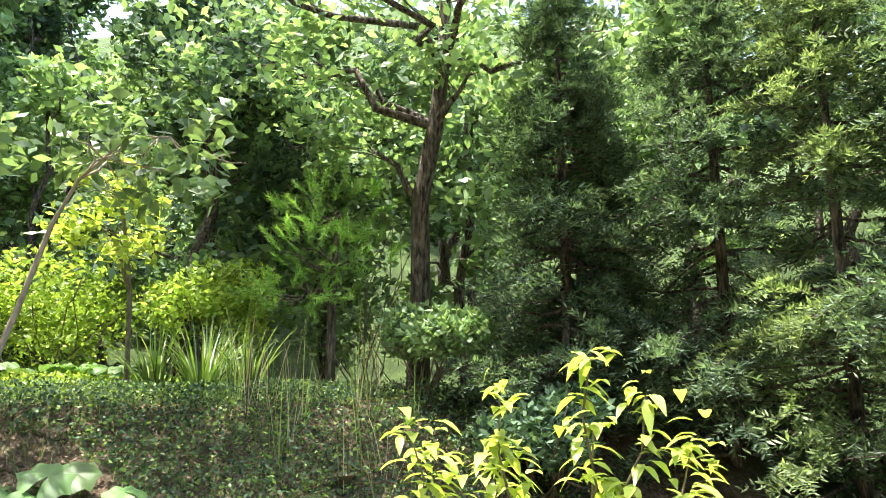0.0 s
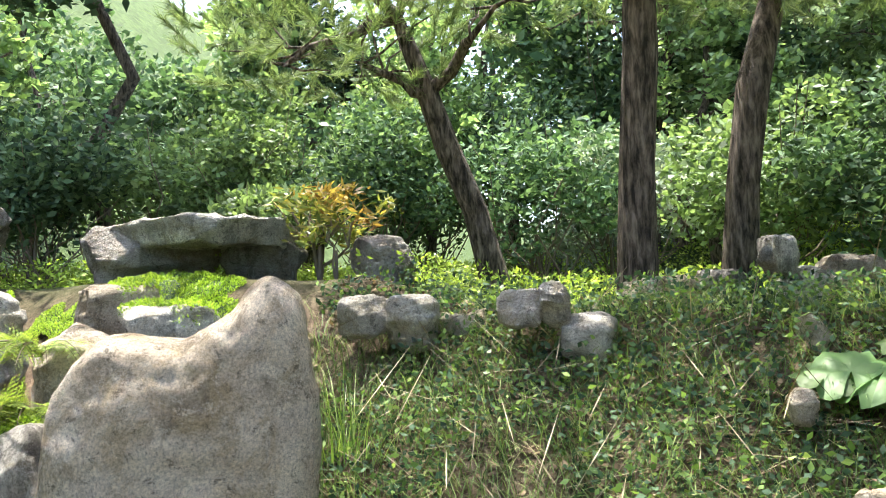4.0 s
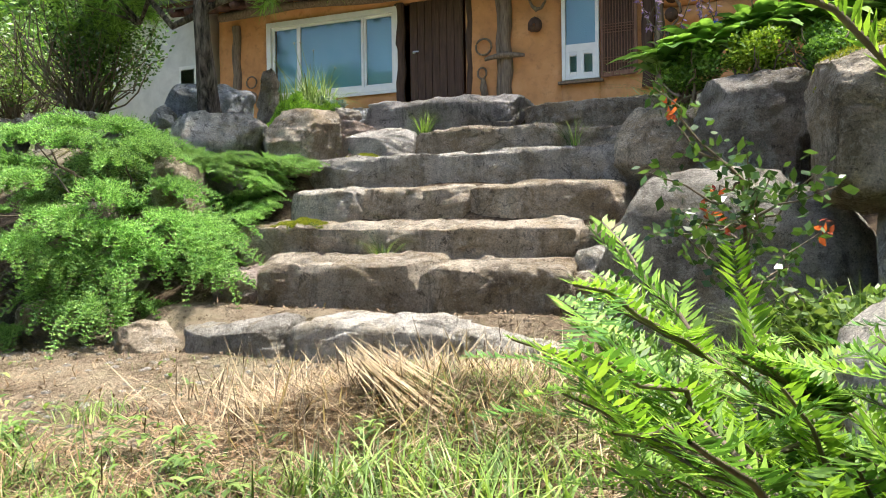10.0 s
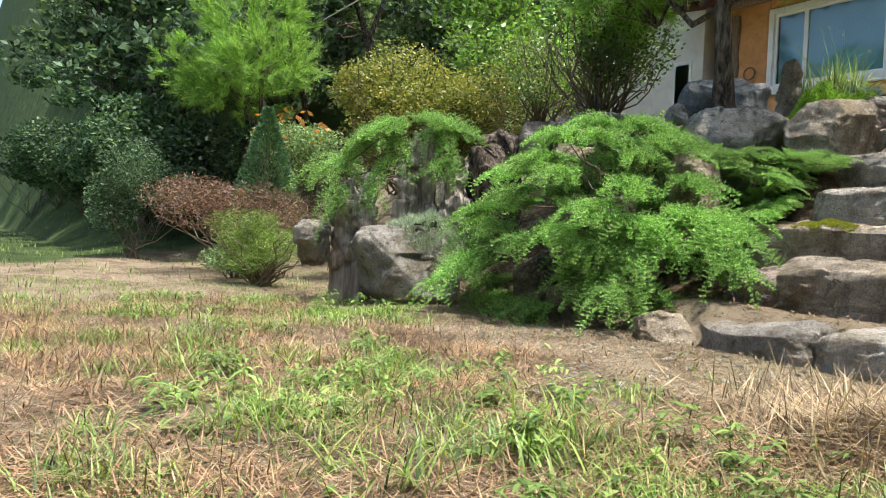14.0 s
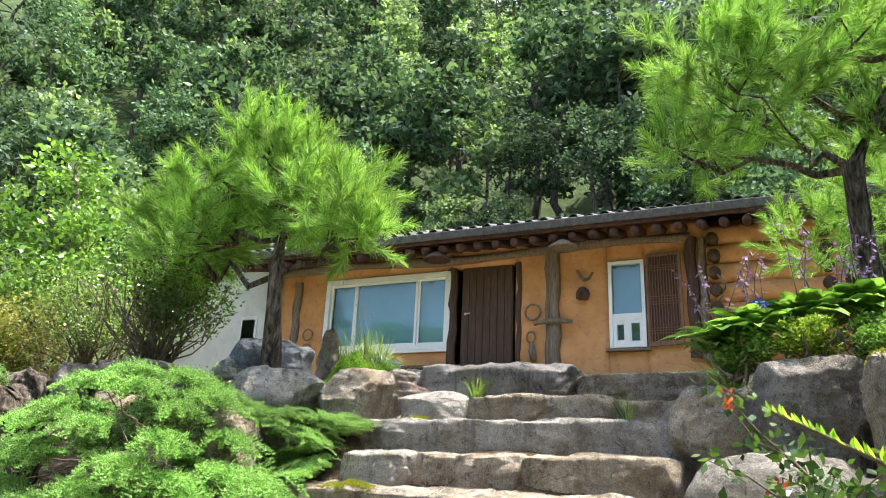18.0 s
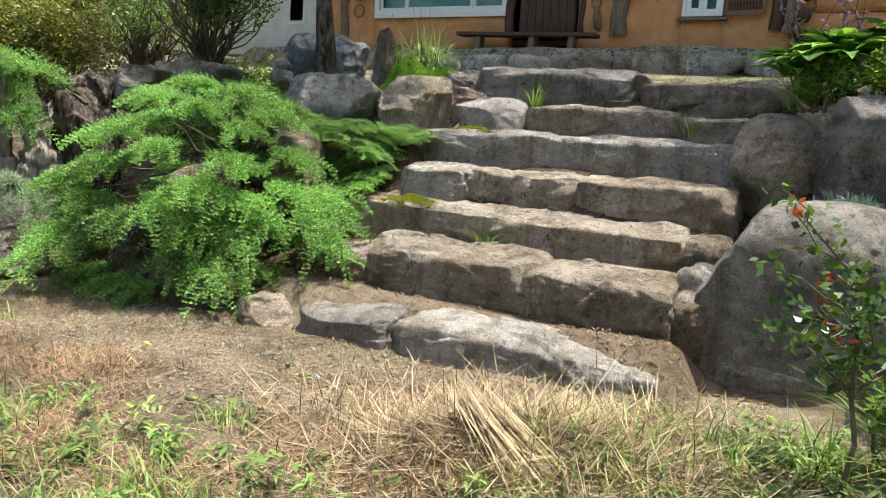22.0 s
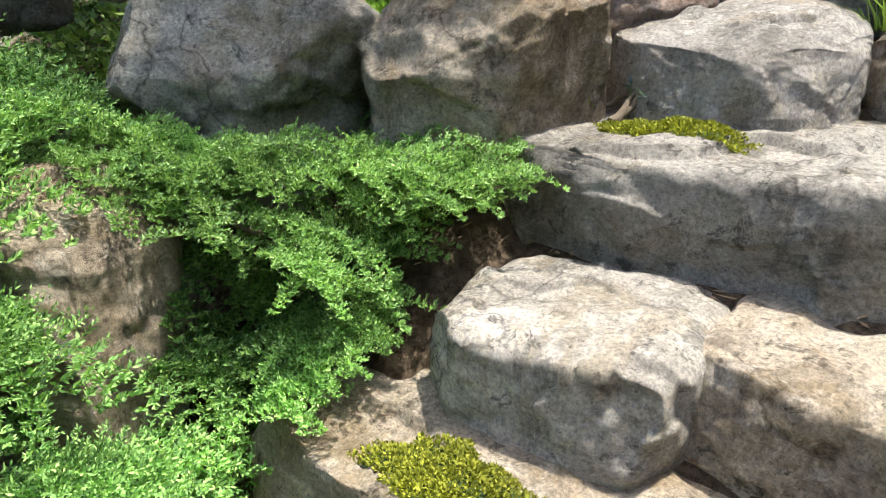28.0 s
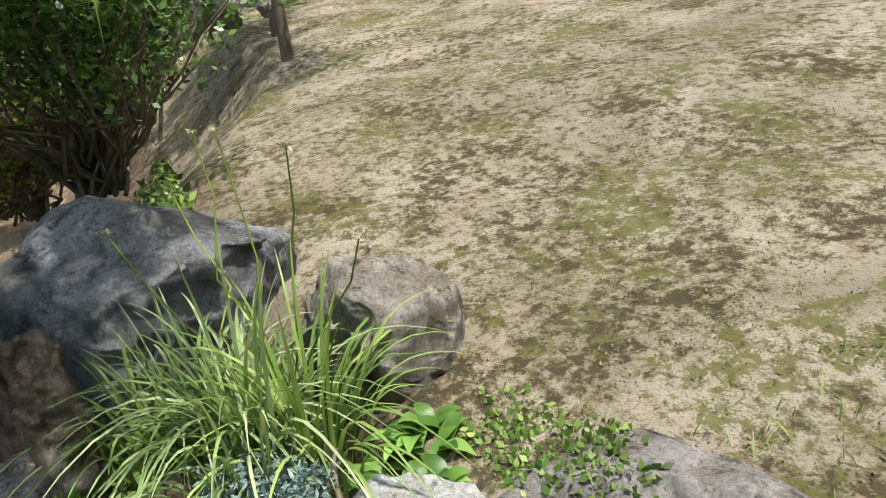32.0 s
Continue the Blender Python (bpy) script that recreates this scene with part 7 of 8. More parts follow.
g = clumped(rng, 9000, -30, -6, -8, 6, 0.5, 0.0)
g = g[outside(g[:, 0], g[:, 1]) < 0.1]
stuff("far_grass", blades(rng, g, 0.10, 0.012, 0.8, 0.6, 3), GRASSG, "grass on the far lawn", "grass")


def strands(rng, p, length, width, flat=0.12):
    d = unit(rng.standard_normal(p.shape) * [1, 1, flat])
    ln = length * rng.uniform(0.4, 1.3, (len(p), 1))
    return leaves(p, d * ln, unit(np.cross(d, [0, 0, 1.0])) * width / 2, 0.1)


g = np.concatenate([clumped(rng, 52000, -8, 1.4, 0.7, 4.8, 0.8, -0.12), clumped(rng, 9000, -3.2, 1.2, 1.2, 3.2, 1.3, 0.0)])
g = g[outside(g[:, 0], g[:, 1]) < 0.15]
stuff("grass_clippings", strands(rng, g + [0, 0, 0.008], 0.055, 0.004), STRAW, "dry straw-coloured clippings on the lawn", "straw")
g = on_ground(rng, 9000, -4.5, 0.3, 3.2, 7.3)
stuff("leaf_litter", strands(rng, g + [0, 0, 0.006], 0.045, 0.012, 0.4), LITTER, "brown litter on the soil between the steps", "leaf litter")
HAY = leaf_material("pale_hay", (0.36, 0.26, 0.15), (0.62, 0.49, 0.31), 0.15, 0.6, (0.50, 0.39, 0.235))
RUST = leaf_material("reddish_dry_grass", (0.08, 0.045, 0.03), (0.56, 0.38, 0.22), 0.1, 0.8, (0.30, 0.185, 0.105))
c = on_ground(rng, 170, -6.5, 1.1, 0.8, 3.5)
c = c[outside(c[:, 0], c[:, 1]) < 0.05]
k = rng.integers(0, len(c), 90000)
p = c[k] + rng.normal(0, 0.17, (len(k), 3)) * [1, 0.8, 0]
p[:, 2] = height(p[:, 0], p[:, 1]) + rng.uniform(0, 0.06, len(p)) ** 1.3
stuff("dry_thatch", strands(rng, p, 0.12, 0.0045, 0.3), RUST, "reddish-brown heaps of raked dry grass", "straw")
k = rng.integers(0, len(c), 20000)
p = c[k] + [0.1, -0.08, 0] + rng.normal(0, 0.22, (len(k), 3)) * [1, 0.8, 0]
p[:, 2] = height(p[:, 0], p[:, 1]) + rng.uniform(0, 0.03, len(p))
stuff("pale_thatch", strands(rng, p, 0.15, 0.005, 0.22), STRAW, "pale raked hay on the lawn", "straw")


def heap_height(x, y):
    return 0.15 * np.exp(-(((x + 0.55) / 0.50) ** 2 + ((y - 3.72) / 0.36) ** 2)) + 0.08 * np.exp(-(((x + 1.05) / 0.32) ** 2 + ((y - 3.5) / 0.3) ** 2)) + 0.05 * np.exp(-(((x - 0.1) / 0.4) ** 2 + ((y - 3.6) / 0.35) ** 2))


HEAP = 30000
hp = np.stack([rng.normal(-0.6, 0.5, HEAP), rng.normal(3.62, 0.36, HEAP)], 1)
hp = np.concatenate([hp, (heap_height(hp[:, 0], hp[:, 1]) * rng.uniform(0.8, 1.12, HEAP) + height(hp[:, 0], hp[:, 1]))[:, None]], 1)
hx, hy = np.meshgrid(np.linspace(-2.2, 1.1, 60), np.linspace(2.4, 4.7, 45), indexing='ij')
hc = np.stack([hx, hy, height(hx, hy) + heap_height(hx, hy) * 0.9 - 0.015], -1).reshape(-1, 3)
i_, j_ = np.meshgrid(np.arange(59), np.arange(44), indexing='ij')
hf = np.stack([i_ * 45 + j_, (i_ + 1) * 45 + j_, (i_ + 1) * 45 + j_ + 1, i_ * 45 + j_ + 1], -1).reshape(-1, 4)
off = np.array([-0.6, 3.62, 0.1])
heap = thing("straw_heap", tuple(off), "heap of cut grass and dry straw", "straw")
for nm, sel, ln, wd, mt in (("straw", hp[:11000], 0.24, 0.0045, STRAW), ("brown_straw", hp[11000:25000], 0.16, 0.0045, RUST), ("hay", hp[25000:], 0.30, 0.006, HAY)):
    v, f_ = strands(rng, sel, ln, wd, 0.3)
    put(nm, v - off, f_, mt, heap)["kind"] = "stuff"
sel = hp[(hp[:, 0] > -0.7) & (hp[:, 1] > 3.35) & (rng.uniform(0, 1, len(hp)) < 0.12)]
v, f_ = blades(rng, sel, 0.07, 0.008, 2.4, 1.0, 4)
put("cut_grass", v - off, f_, GRASSG, heap)["kind"] = "stuff"
put("core", hc - off, hf, rough_material("straw_core", [(0.3, (0.08, 0.055, 0.032)), (0.7, (0.30, 0.22, 0.13))], 25), heap)
lp = np.array([-0.95, 3.74, 0.30]) + rng.normal(0, 1, (60, 3)) * [0.05, 0.03, 0.025]
la = np.array([0.50, -0.42, -0.16]) * rng.uniform(0.6, 1.1, (60, 1)) + rng.normal(0, 0.05, (60, 3)) * [1, 1, 0.5]
v, f_ = leaves(lp, la, unit(np.cross(la, [0, 0, 1.0])) * 0.0035, 0.1)
put("long_straw", v - off, f_, HAY, heap)["kind"] = "stuff"
# leafy weeds standing in the lawn
c = np.concatenate([on_ground(rng, 80, -3.2, 1.1, 1.4, 3.3), on_ground(rng, 40, -6.5, -3.0, 1.8, 3.8), on_ground(rng, 22, 0.1, 1.0, 3.2, 4.4)])
c = c[(outside(c[:, 0], c[:, 1]) < 0.05) & (np.hypot(c[:, 0] - 0.35, c[:, 1] - 0.85) > 0.75)]
k = np.repeat(np.arange(len(c)), rng.integers(10, 44, len(c)))
tall = rng.uniform(0.04, 0.17, len(c))[k] * rng.uniform(0, 1, len(k)) ** 0.8
p = c[k] + rng.normal(0, 0.035, (len(k), 3)) * [1, 1, 0] + np.array([0, 0, 1.0]) * tall[:, None]
a = rng.uniform(0, 2 * np.pi, len(k))
stuff("standing_weeds", broad(rng, p, np.stack([np.cos(a), np.sin(a), rng.uniform(0.1, 1.0, len(a))], 1), 0.085, 0.018, 0.55, 4), WEED, "leafy green weeds standing in the mown lawn", "weeds")
g = clumped(rng, 600, -3.5, 1.2, 1.2, 4.2, 2.0, 0.2)
g = g[outside(g[:, 0], g[:, 1]) < 0.1]
a = rng.uniform(0, 2 * np.pi, len(g))
stuff("lawn_weeds", broad(rng, g, np.stack([np.cos(a), np.sin(a), rng.uniform(0.5, 1.5, len(a))], 1), 0.09, 0.026, 0.5, 4), WEED, "broad-leaved weeds in the lawn", "weeds")
g = on_ground(rng, 600, -2.7, 0.2, 7.95, 8.5)
stuff("yard_grass", blades(rng, g, 0.045, 0.004, 0.8, 0.6, 3), GRASSG, "short grass along the top step", "grass")
g = clumped(rng, 110000, -7, 0.2, 7.7, 11.5, 6.0, 0.18)
stuff("yard_moss", strands(rng, g + [0, 0, 0.004], 0.013, 0.006, 0.9), leaf_material("dry_dark_moss", (0.06, 0.05, 0.03), (0.24, 0.22, 0.09), 0.1, 0.8, (0.12, 0.10, 0.055)), "scattered dark litter and dry moss on the sandy yard", "moss")
g = np.concatenate([on_ground(rng, 5000, -5.9, -4.35, 6.2, 7.3), on_ground(rng, 1500, -4.4, -3.75, 6.5, 6.9)])
stuff("terrace_weeds", random_leaves(rng, g + np.array([0, 0, 1.0]) * rng.uniform(0.0, 1, (len(g), 1)) ** 2 * 0.22, 0.055, 0.03, 0.6), WEED, "low leafy weeds on the terrace beside the pine", "weeds")
g = on_ground(rng, 420, -4, 0, 2.8, 4.6)
st = [(q, rng.uniform(0.008, 0.03)) for q in g]
pv, pf = ball(1)
stuff("pebbles", join([(pv * s_ * [1, 0.8, 0.5] + q, pf) for q, s_ in st]), PALE, "scattered small pebbles and stone chips", "pebbles")


# ---------------------------------------------------------------- bank beside the path
rng = np.random.default_rng(200)


def bank_points(n, x0, x1, y0, y1, low=0.05, high=4.0):
    p = on_ground(rng, n, x0, x1, y0, y1)
    d = outside(p[:, 0], p[:, 1])
    return p[(d > low) & (d < high)]


g = bank_points(30000, -1, 4.2, -8, 1.2)
stuff("bank_litter", strands(rng, g + [0, 0, 0.01], 0.06, 0.025, 0.5), LITTER, "brown dead leaves on the bank", "leaf litter")
g = bank_points(125000, -1.5, 3.8, -8, 1.3)
k_ = np.array([noise.noise(Vector((q[0] * 1.1, q[1] * 1.1, 2))) for q in g]) > -0.28
g = g[k_]
# Two thirds take the dark forest green: canopy shade put into the weeds' colour.
split = len(g) // 3
for g, m in ((g[:split], WEED), (g[split:], FORESTA)):
    stuff("bank_weeds", random_leaves(rng, g + np.array([0, 0, 1.0]) * rng.uniform(0.0, 1, (len(g), 1)) ** 2 * 0.2, 0.042, 0.024, 0.4), m, "low leafy weeds covering the bank", "weeds")
g = np.concatenate([bank_points(6000, 0.5, 3.6, -6, 2.2), bank_points(7000, 0.9, 3.4, -2.0, 1.2)])
# Darker copy of the grass green, with the bank's shade in the colour.
stuff("bank_grass", blades(rng, g, 0.24, 0.005, 1.2, 0.9, 4), leaf_material("shaded_bank_grass", (0.07, 0.14, 0.03), (0.30, 0.36, 0.14), 0.3, 0.6, (0.14, 0.22, 0.06)), "long thin grass on the bank", "grass")
g = bank_points(700, 0.9, 3.2, -2.5, 1.0)
stuff("dry_stalks", strands(rng, g + np.array([0, 0, 1.0]) * rng.uniform(0.02, 0.3, (len(g), 1)), 0.55, 0.006, 0.3), STRAW, "dry grass stalks lying over the bank", "straw")
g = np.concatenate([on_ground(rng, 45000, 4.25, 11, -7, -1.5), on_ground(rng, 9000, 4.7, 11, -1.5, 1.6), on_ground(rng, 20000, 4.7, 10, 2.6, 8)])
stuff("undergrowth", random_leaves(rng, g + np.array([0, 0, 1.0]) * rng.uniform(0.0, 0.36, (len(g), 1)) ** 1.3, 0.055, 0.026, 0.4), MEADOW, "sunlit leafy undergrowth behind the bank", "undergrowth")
BURRS = [(2.52, -1.57, 1.39), (2.31, -1.85, 1.3), (1.97, -2.26, 1.09), (2.13, -2.72, 1.25), (1.75, -3.05, 1.02), (1.76, -3.5, 1.11), (1.93, -3.2, 1.17), (1.73, -3.87, 1.18), (1.52, -3.66, 1.0),
         (1.31, -3.78, 0.89), (1.62, -2.57, 0.85), (1.62, -2.14, 0.86), (1.61, -1.87, 0.84), (2.68, -1.94, 1.58), (2.22, -2.33, 1.29), (1.36, -4.19, 0.99), (1.49, -2.85, 0.8), (1.43, -3.26, 0.86)]
for k, q in enumerate(BURRS):
    x, y = q[0] + 0.06, q[1]
    z = ground_at(x, y)
    n_ = 3 if k % 3 == 0 else 2
    c = np.array(q) + rng.normal(0, 0.07, (n_, 3)) * [1, 2.0, 0.5]
    c[0] = q
    c[:, 2] = np.maximum(c[:, 2], height(c[:, 0], c[:, 1]) + 0.1)
    st = [(bent((x, y, z), e_, rng, 4, 0.05), np.linspace(0.006, 0.004, 4)) for e_ in c]
    plant("butterbur", (x, y, z), "butterbur with large round green leaves on the bank", "butterbur", [("stalkwork", wood(st, 5), WEED), ("leaves", round_leaves(rng, c, 0.34, rng.normal(0, 0.2, (n_, 2)) + [0.45, 0.0]), BUTTERBUR)], "butterbur plants on the bank")
c = on_ground(rng, 26, 4.2, 6.5, -6.2, -2.5) + np.array([0, 0, 0.35])
plant("butterbur_patch", (5, -4.5, 1.9), "sunlit butterbur leaves behind the bank", "butterbur", [("leaves", round_leaves(rng, c, 0.34, rng.normal(0, 0.25, (26, 2))), BUTTERBUR)])

# light green shrub close to the start
rng = np.random.default_rng(210)
foot = np.array([-2.1, -4.25, ground_at(-2.1, -4.25)])
pths, lv = [], []
for e_ in ((-2.3, -4.3, 1.85), (-1.8, -3.9, 1.6), (-2.5, -4.6, 1.52), (-2.05, -4.1, 1.7), (-2.45, -4.4, 1.72), (-1.95, -4.2, 1.5), (-2.2, -4.45, 1.6), (-1.7, -4.1, 1.5), (-2.6, -4.45, 1.4), (-2.1, -4.0, 1.45), (-2.3, -4.5, 1.35), (-1.9, -4.35, 1.35)):
    b = bent(foot, e_, rng, 10, 0.03, 0.05)
    pths.append((b, np.linspace(0.012, 0.003, 10)))
    q = b[rng.integers(4, 10, 85)] + rng.normal(0, 0.045, (85, 3))
    d = unit(rng.standard_normal((85, 3)) * [1, 1, 0.3] + [0, 0, 0.1])
    lv.append(broad(rng, q, d, 0.095, 0.042, 0.5, 4))
plant("dogwood", tuple(foot), "light yellow-green shrub with pointed leaves", "shrub", [("stemwork", wood(pths, 6), TWIG), ("leaves", join(lv), YELLOW)])
rng = np.random.default_rng(211)
dl = np.array([1.19, -5.95, ground_at(1.19, -5.95) + 0.05])
plant("dead_leaf", tuple(dl), "large pale dead leaf lying on the bank", "dead leaf", [("leaf", broad(rng, np.tile(dl, (4, 1)), np.array([(0.5, 0.6, 0.5), (-0.6, 0.4, 0.7), (-0.2, -0.5, 0.8), (0.6, -0.3, 0.6)]), 0.22, 0.14, 0.3), STRAW)])
for k in range(26):
    x, y = rng.uniform(0.8, 3.0), rng.uniform(-7.2, -5.6)
    tuft("reed", "thin pale reed stalks leaning on the bank", (x, y, ground_at(x, y)), 6, rng.uniform(0.7, 1.25), 0.008, 220 + k, STRAW if k % 2 else GRASSG, 0.04, 0.35, 0.6, "reeds")
for k, (x, y) in enumerate(((3.2, -5.7), (3.5, -5.9), (3.0, -6.1), (3.8, -5.5))):
    tuft("grass_clump", "broad-bladed grass clump at the wood edge", (x, y, ground_at(x, y)), 60, 0.8, 0.028, 250 + k, SILVER if k == 1 else GRASSG, 0.07, 0.6, 0.7)

# ---------------------------------------------------------------- trees along the bank
def gz(x, y):
    return (x, y, ground_at(x, y) - 0.05)


# The last high pads of these three pines are unseen, added to shade the bank.
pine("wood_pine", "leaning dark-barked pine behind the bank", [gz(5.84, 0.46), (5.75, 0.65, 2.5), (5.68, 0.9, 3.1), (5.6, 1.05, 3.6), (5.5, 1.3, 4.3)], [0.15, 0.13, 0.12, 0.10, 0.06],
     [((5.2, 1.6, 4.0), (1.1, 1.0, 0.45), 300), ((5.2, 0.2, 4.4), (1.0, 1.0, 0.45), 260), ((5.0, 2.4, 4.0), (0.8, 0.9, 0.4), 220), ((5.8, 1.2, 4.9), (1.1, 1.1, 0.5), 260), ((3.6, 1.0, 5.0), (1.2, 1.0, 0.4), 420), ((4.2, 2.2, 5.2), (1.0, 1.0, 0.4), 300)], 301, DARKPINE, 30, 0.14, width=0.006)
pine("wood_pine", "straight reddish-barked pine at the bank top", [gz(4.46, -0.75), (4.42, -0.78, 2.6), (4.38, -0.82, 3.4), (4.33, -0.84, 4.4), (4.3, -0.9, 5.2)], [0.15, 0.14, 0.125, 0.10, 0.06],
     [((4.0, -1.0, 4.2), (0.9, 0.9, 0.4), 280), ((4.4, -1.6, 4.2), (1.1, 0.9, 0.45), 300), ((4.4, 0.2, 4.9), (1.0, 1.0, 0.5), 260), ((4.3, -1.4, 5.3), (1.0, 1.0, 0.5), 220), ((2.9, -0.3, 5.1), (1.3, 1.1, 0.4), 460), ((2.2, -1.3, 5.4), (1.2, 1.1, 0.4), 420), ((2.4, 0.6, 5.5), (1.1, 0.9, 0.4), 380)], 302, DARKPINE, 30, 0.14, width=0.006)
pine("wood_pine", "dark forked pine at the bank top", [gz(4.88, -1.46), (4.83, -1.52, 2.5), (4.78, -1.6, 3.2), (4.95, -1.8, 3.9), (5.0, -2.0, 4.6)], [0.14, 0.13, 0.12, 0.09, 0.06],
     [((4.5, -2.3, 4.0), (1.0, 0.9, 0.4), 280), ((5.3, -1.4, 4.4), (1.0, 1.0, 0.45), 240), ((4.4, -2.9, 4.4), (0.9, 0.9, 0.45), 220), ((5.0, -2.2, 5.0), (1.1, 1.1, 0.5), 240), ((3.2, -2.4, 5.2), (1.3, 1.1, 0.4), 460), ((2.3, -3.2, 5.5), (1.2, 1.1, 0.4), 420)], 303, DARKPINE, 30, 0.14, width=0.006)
broadleaf("sapling", "two-stemmed pale sapling with large drooping leaves", [gz(2.95, -3.6), (2.9, -3.5, 2.2), (2.82, -3.38, 2.73), (2.6, -3.2, 3.2), (2.45, -3.0, 3.6)], [0.032, 0.028, 0.025, 0.018, 0.012],
          [((2.3, -3.0, 3.5), (0.6, 0.6, 0.35), 130), ((3.0, -3.3, 3.75), (0.7, 0.7, 0.35), 150), ((2.0, -2.5, 3.3), (0.4, 0.4, 0.25), 60)], 304, FORESTB, 0.17, 0.085, PALEBARK, droop=0.5)
broadleaf("sapling", "leaning pale sapling beside the two-stemmed one", [gz(3.0, -3.68), (2.9, -3.9, 2.4), (2.75, -4.05, 3.1), (2.65, -4.2, 3.5), (2.4, -4.5, 3.9)], [0.028, 0.025, 0.022, 0.016, 0.012],
          [((2.4, -4.4, 3.7), (0.6, 0.7, 0.35), 150), ((2.9, -5.0, 3.8), (0.7, 0.7, 0.35), 150), ((1.9, -4.8, 3.7), (0.7, 0.6, 0.3), 130)], 305, FORESTB, 0.17, 0.085, PALEBARK, droop=0.5)
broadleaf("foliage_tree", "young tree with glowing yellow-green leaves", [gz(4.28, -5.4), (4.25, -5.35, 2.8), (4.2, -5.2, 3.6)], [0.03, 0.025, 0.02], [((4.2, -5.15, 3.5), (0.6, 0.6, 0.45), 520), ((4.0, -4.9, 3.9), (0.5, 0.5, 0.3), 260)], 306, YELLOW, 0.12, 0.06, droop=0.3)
# The last three clumps hang overhead out of view, added to shade the bank.
broadleaf("oak", "tall leaning tree with a forked dark trunk", [gz(2.5, -8.0), (2.45, -8.0, 2.9), (2.36, -7.9, 3.9), (2.11, -7.9, 4.77), (2.05, -8.0, 5.6), (2.0, -8.0, 6.8)], [0.14, 0.125, 0.11, 0.10, 0.08, 0.06],
          [((0.6, -9.2, 5.9), (1.1, 1.0, 0.6), 700), ((2.2, -8.3, 6.6), (1.4, 1.4, 0.8), 900), ((3.4, -7.2, 5.6), (1.1, 1.0, 0.6), 700), ((3.0, -7.6, 4.7), (0.9, 0.9, 0.45), 500), ((1.5, -8.0, 5.3), (0.9, 0.9, 0.5), 500), ((4.5, -6.6, 5.9), (1.1, 1.0, 0.7), 600), ((1.3, -5.7, 6.2), (1.5, 1.3, 0.6), 1100), ((2.8, -5.0, 6.3), (1.3, 1.2, 0.5), 900), ((0.2, -6.8, 6.2), (1.2, 1.2, 0.5), 800)], 307, FORESTB, 0.16, 0.085, BARK, droop=0.2)


def conifer(label, foot, hgt, r, seed, material):
    rng = np.random.default_rng(seed)
    foot = np.asarray(foot, float)
    paths = [(np.array([foot, foot + [0, 0, hgt * 0.5], foot + [0, 0, hgt]]), [0.07, 0.05, 0.01])]
    base_, dirs = [], []
    for k in range(130):
        t = rng.uniform(0.02, 0.98) ** 1.1
        a = rng.uniform(0, 2 * np.pi)
        d = np.array([math.cos(a), math.sin(a), rng.uniform(-0.35, 0.1)])
        ln = r * (1.05 - t) ** 0.7 * rng.uniform(0.7, 1.15)
        b0 = foot + [0, 0, hgt * t]
        br = bent(b0, b0 + d * ln, rng, 6, 0.03)
        paths.append((br, np.linspace(0.02, 0.004, 6)))
        m_ = 16
        q = b0 + (d * ln) * rng.uniform(0.25, 1, (m_, 1)) + rng.normal(0, 0.05, (m_, 3))
        base_.append(q)
        dirs.append(unit(d + 0.7 * rng.standard_normal((m_, 3)) * [1, 1, 0.4] + [0, 0, -0.2]))
    return plant("conifer", tuple(foot), label, "conifer", [("trunk", wood(paths, 6), BARK), ("foliage", sprays(rng, np.concatenate(base_), np.concatenate(dirs), 0.34, 0.10, 0.022, 8, 0.05), material)])


# Conifer leaves with the deep shade of the wood put into their colour.
SHADE = leaf_material("shaded_conifer_leaves", (0.07, 0.12, 0.075), (0.20, 0.30, 0.17), 0.35, 0.6)
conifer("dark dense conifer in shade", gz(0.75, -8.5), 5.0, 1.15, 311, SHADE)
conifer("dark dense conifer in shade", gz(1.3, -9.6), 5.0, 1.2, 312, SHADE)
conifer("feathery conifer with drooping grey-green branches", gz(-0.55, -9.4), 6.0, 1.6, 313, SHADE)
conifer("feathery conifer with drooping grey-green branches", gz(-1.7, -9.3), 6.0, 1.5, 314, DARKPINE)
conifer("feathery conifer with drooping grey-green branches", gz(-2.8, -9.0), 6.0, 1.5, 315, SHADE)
pine("wood_pine", "small thin pine among the trees", [gz(3.5, -7.5), (3.5, -7.5, 2.9), (3.4, -7.5, 3.9)], [0.06, 0.05, 0.03], [((3.4, -7.4, 3.4), (1.0, 0.9, 0.3), 200), ((3.3, -7.3, 3.9), (0.8, 0.8, 0.4), 170), ((3.8, -7.2, 2.9), (0.8, 0.7, 0.25), 140)], 316, PINEGREEN, 26, 0.12, width=0.006)
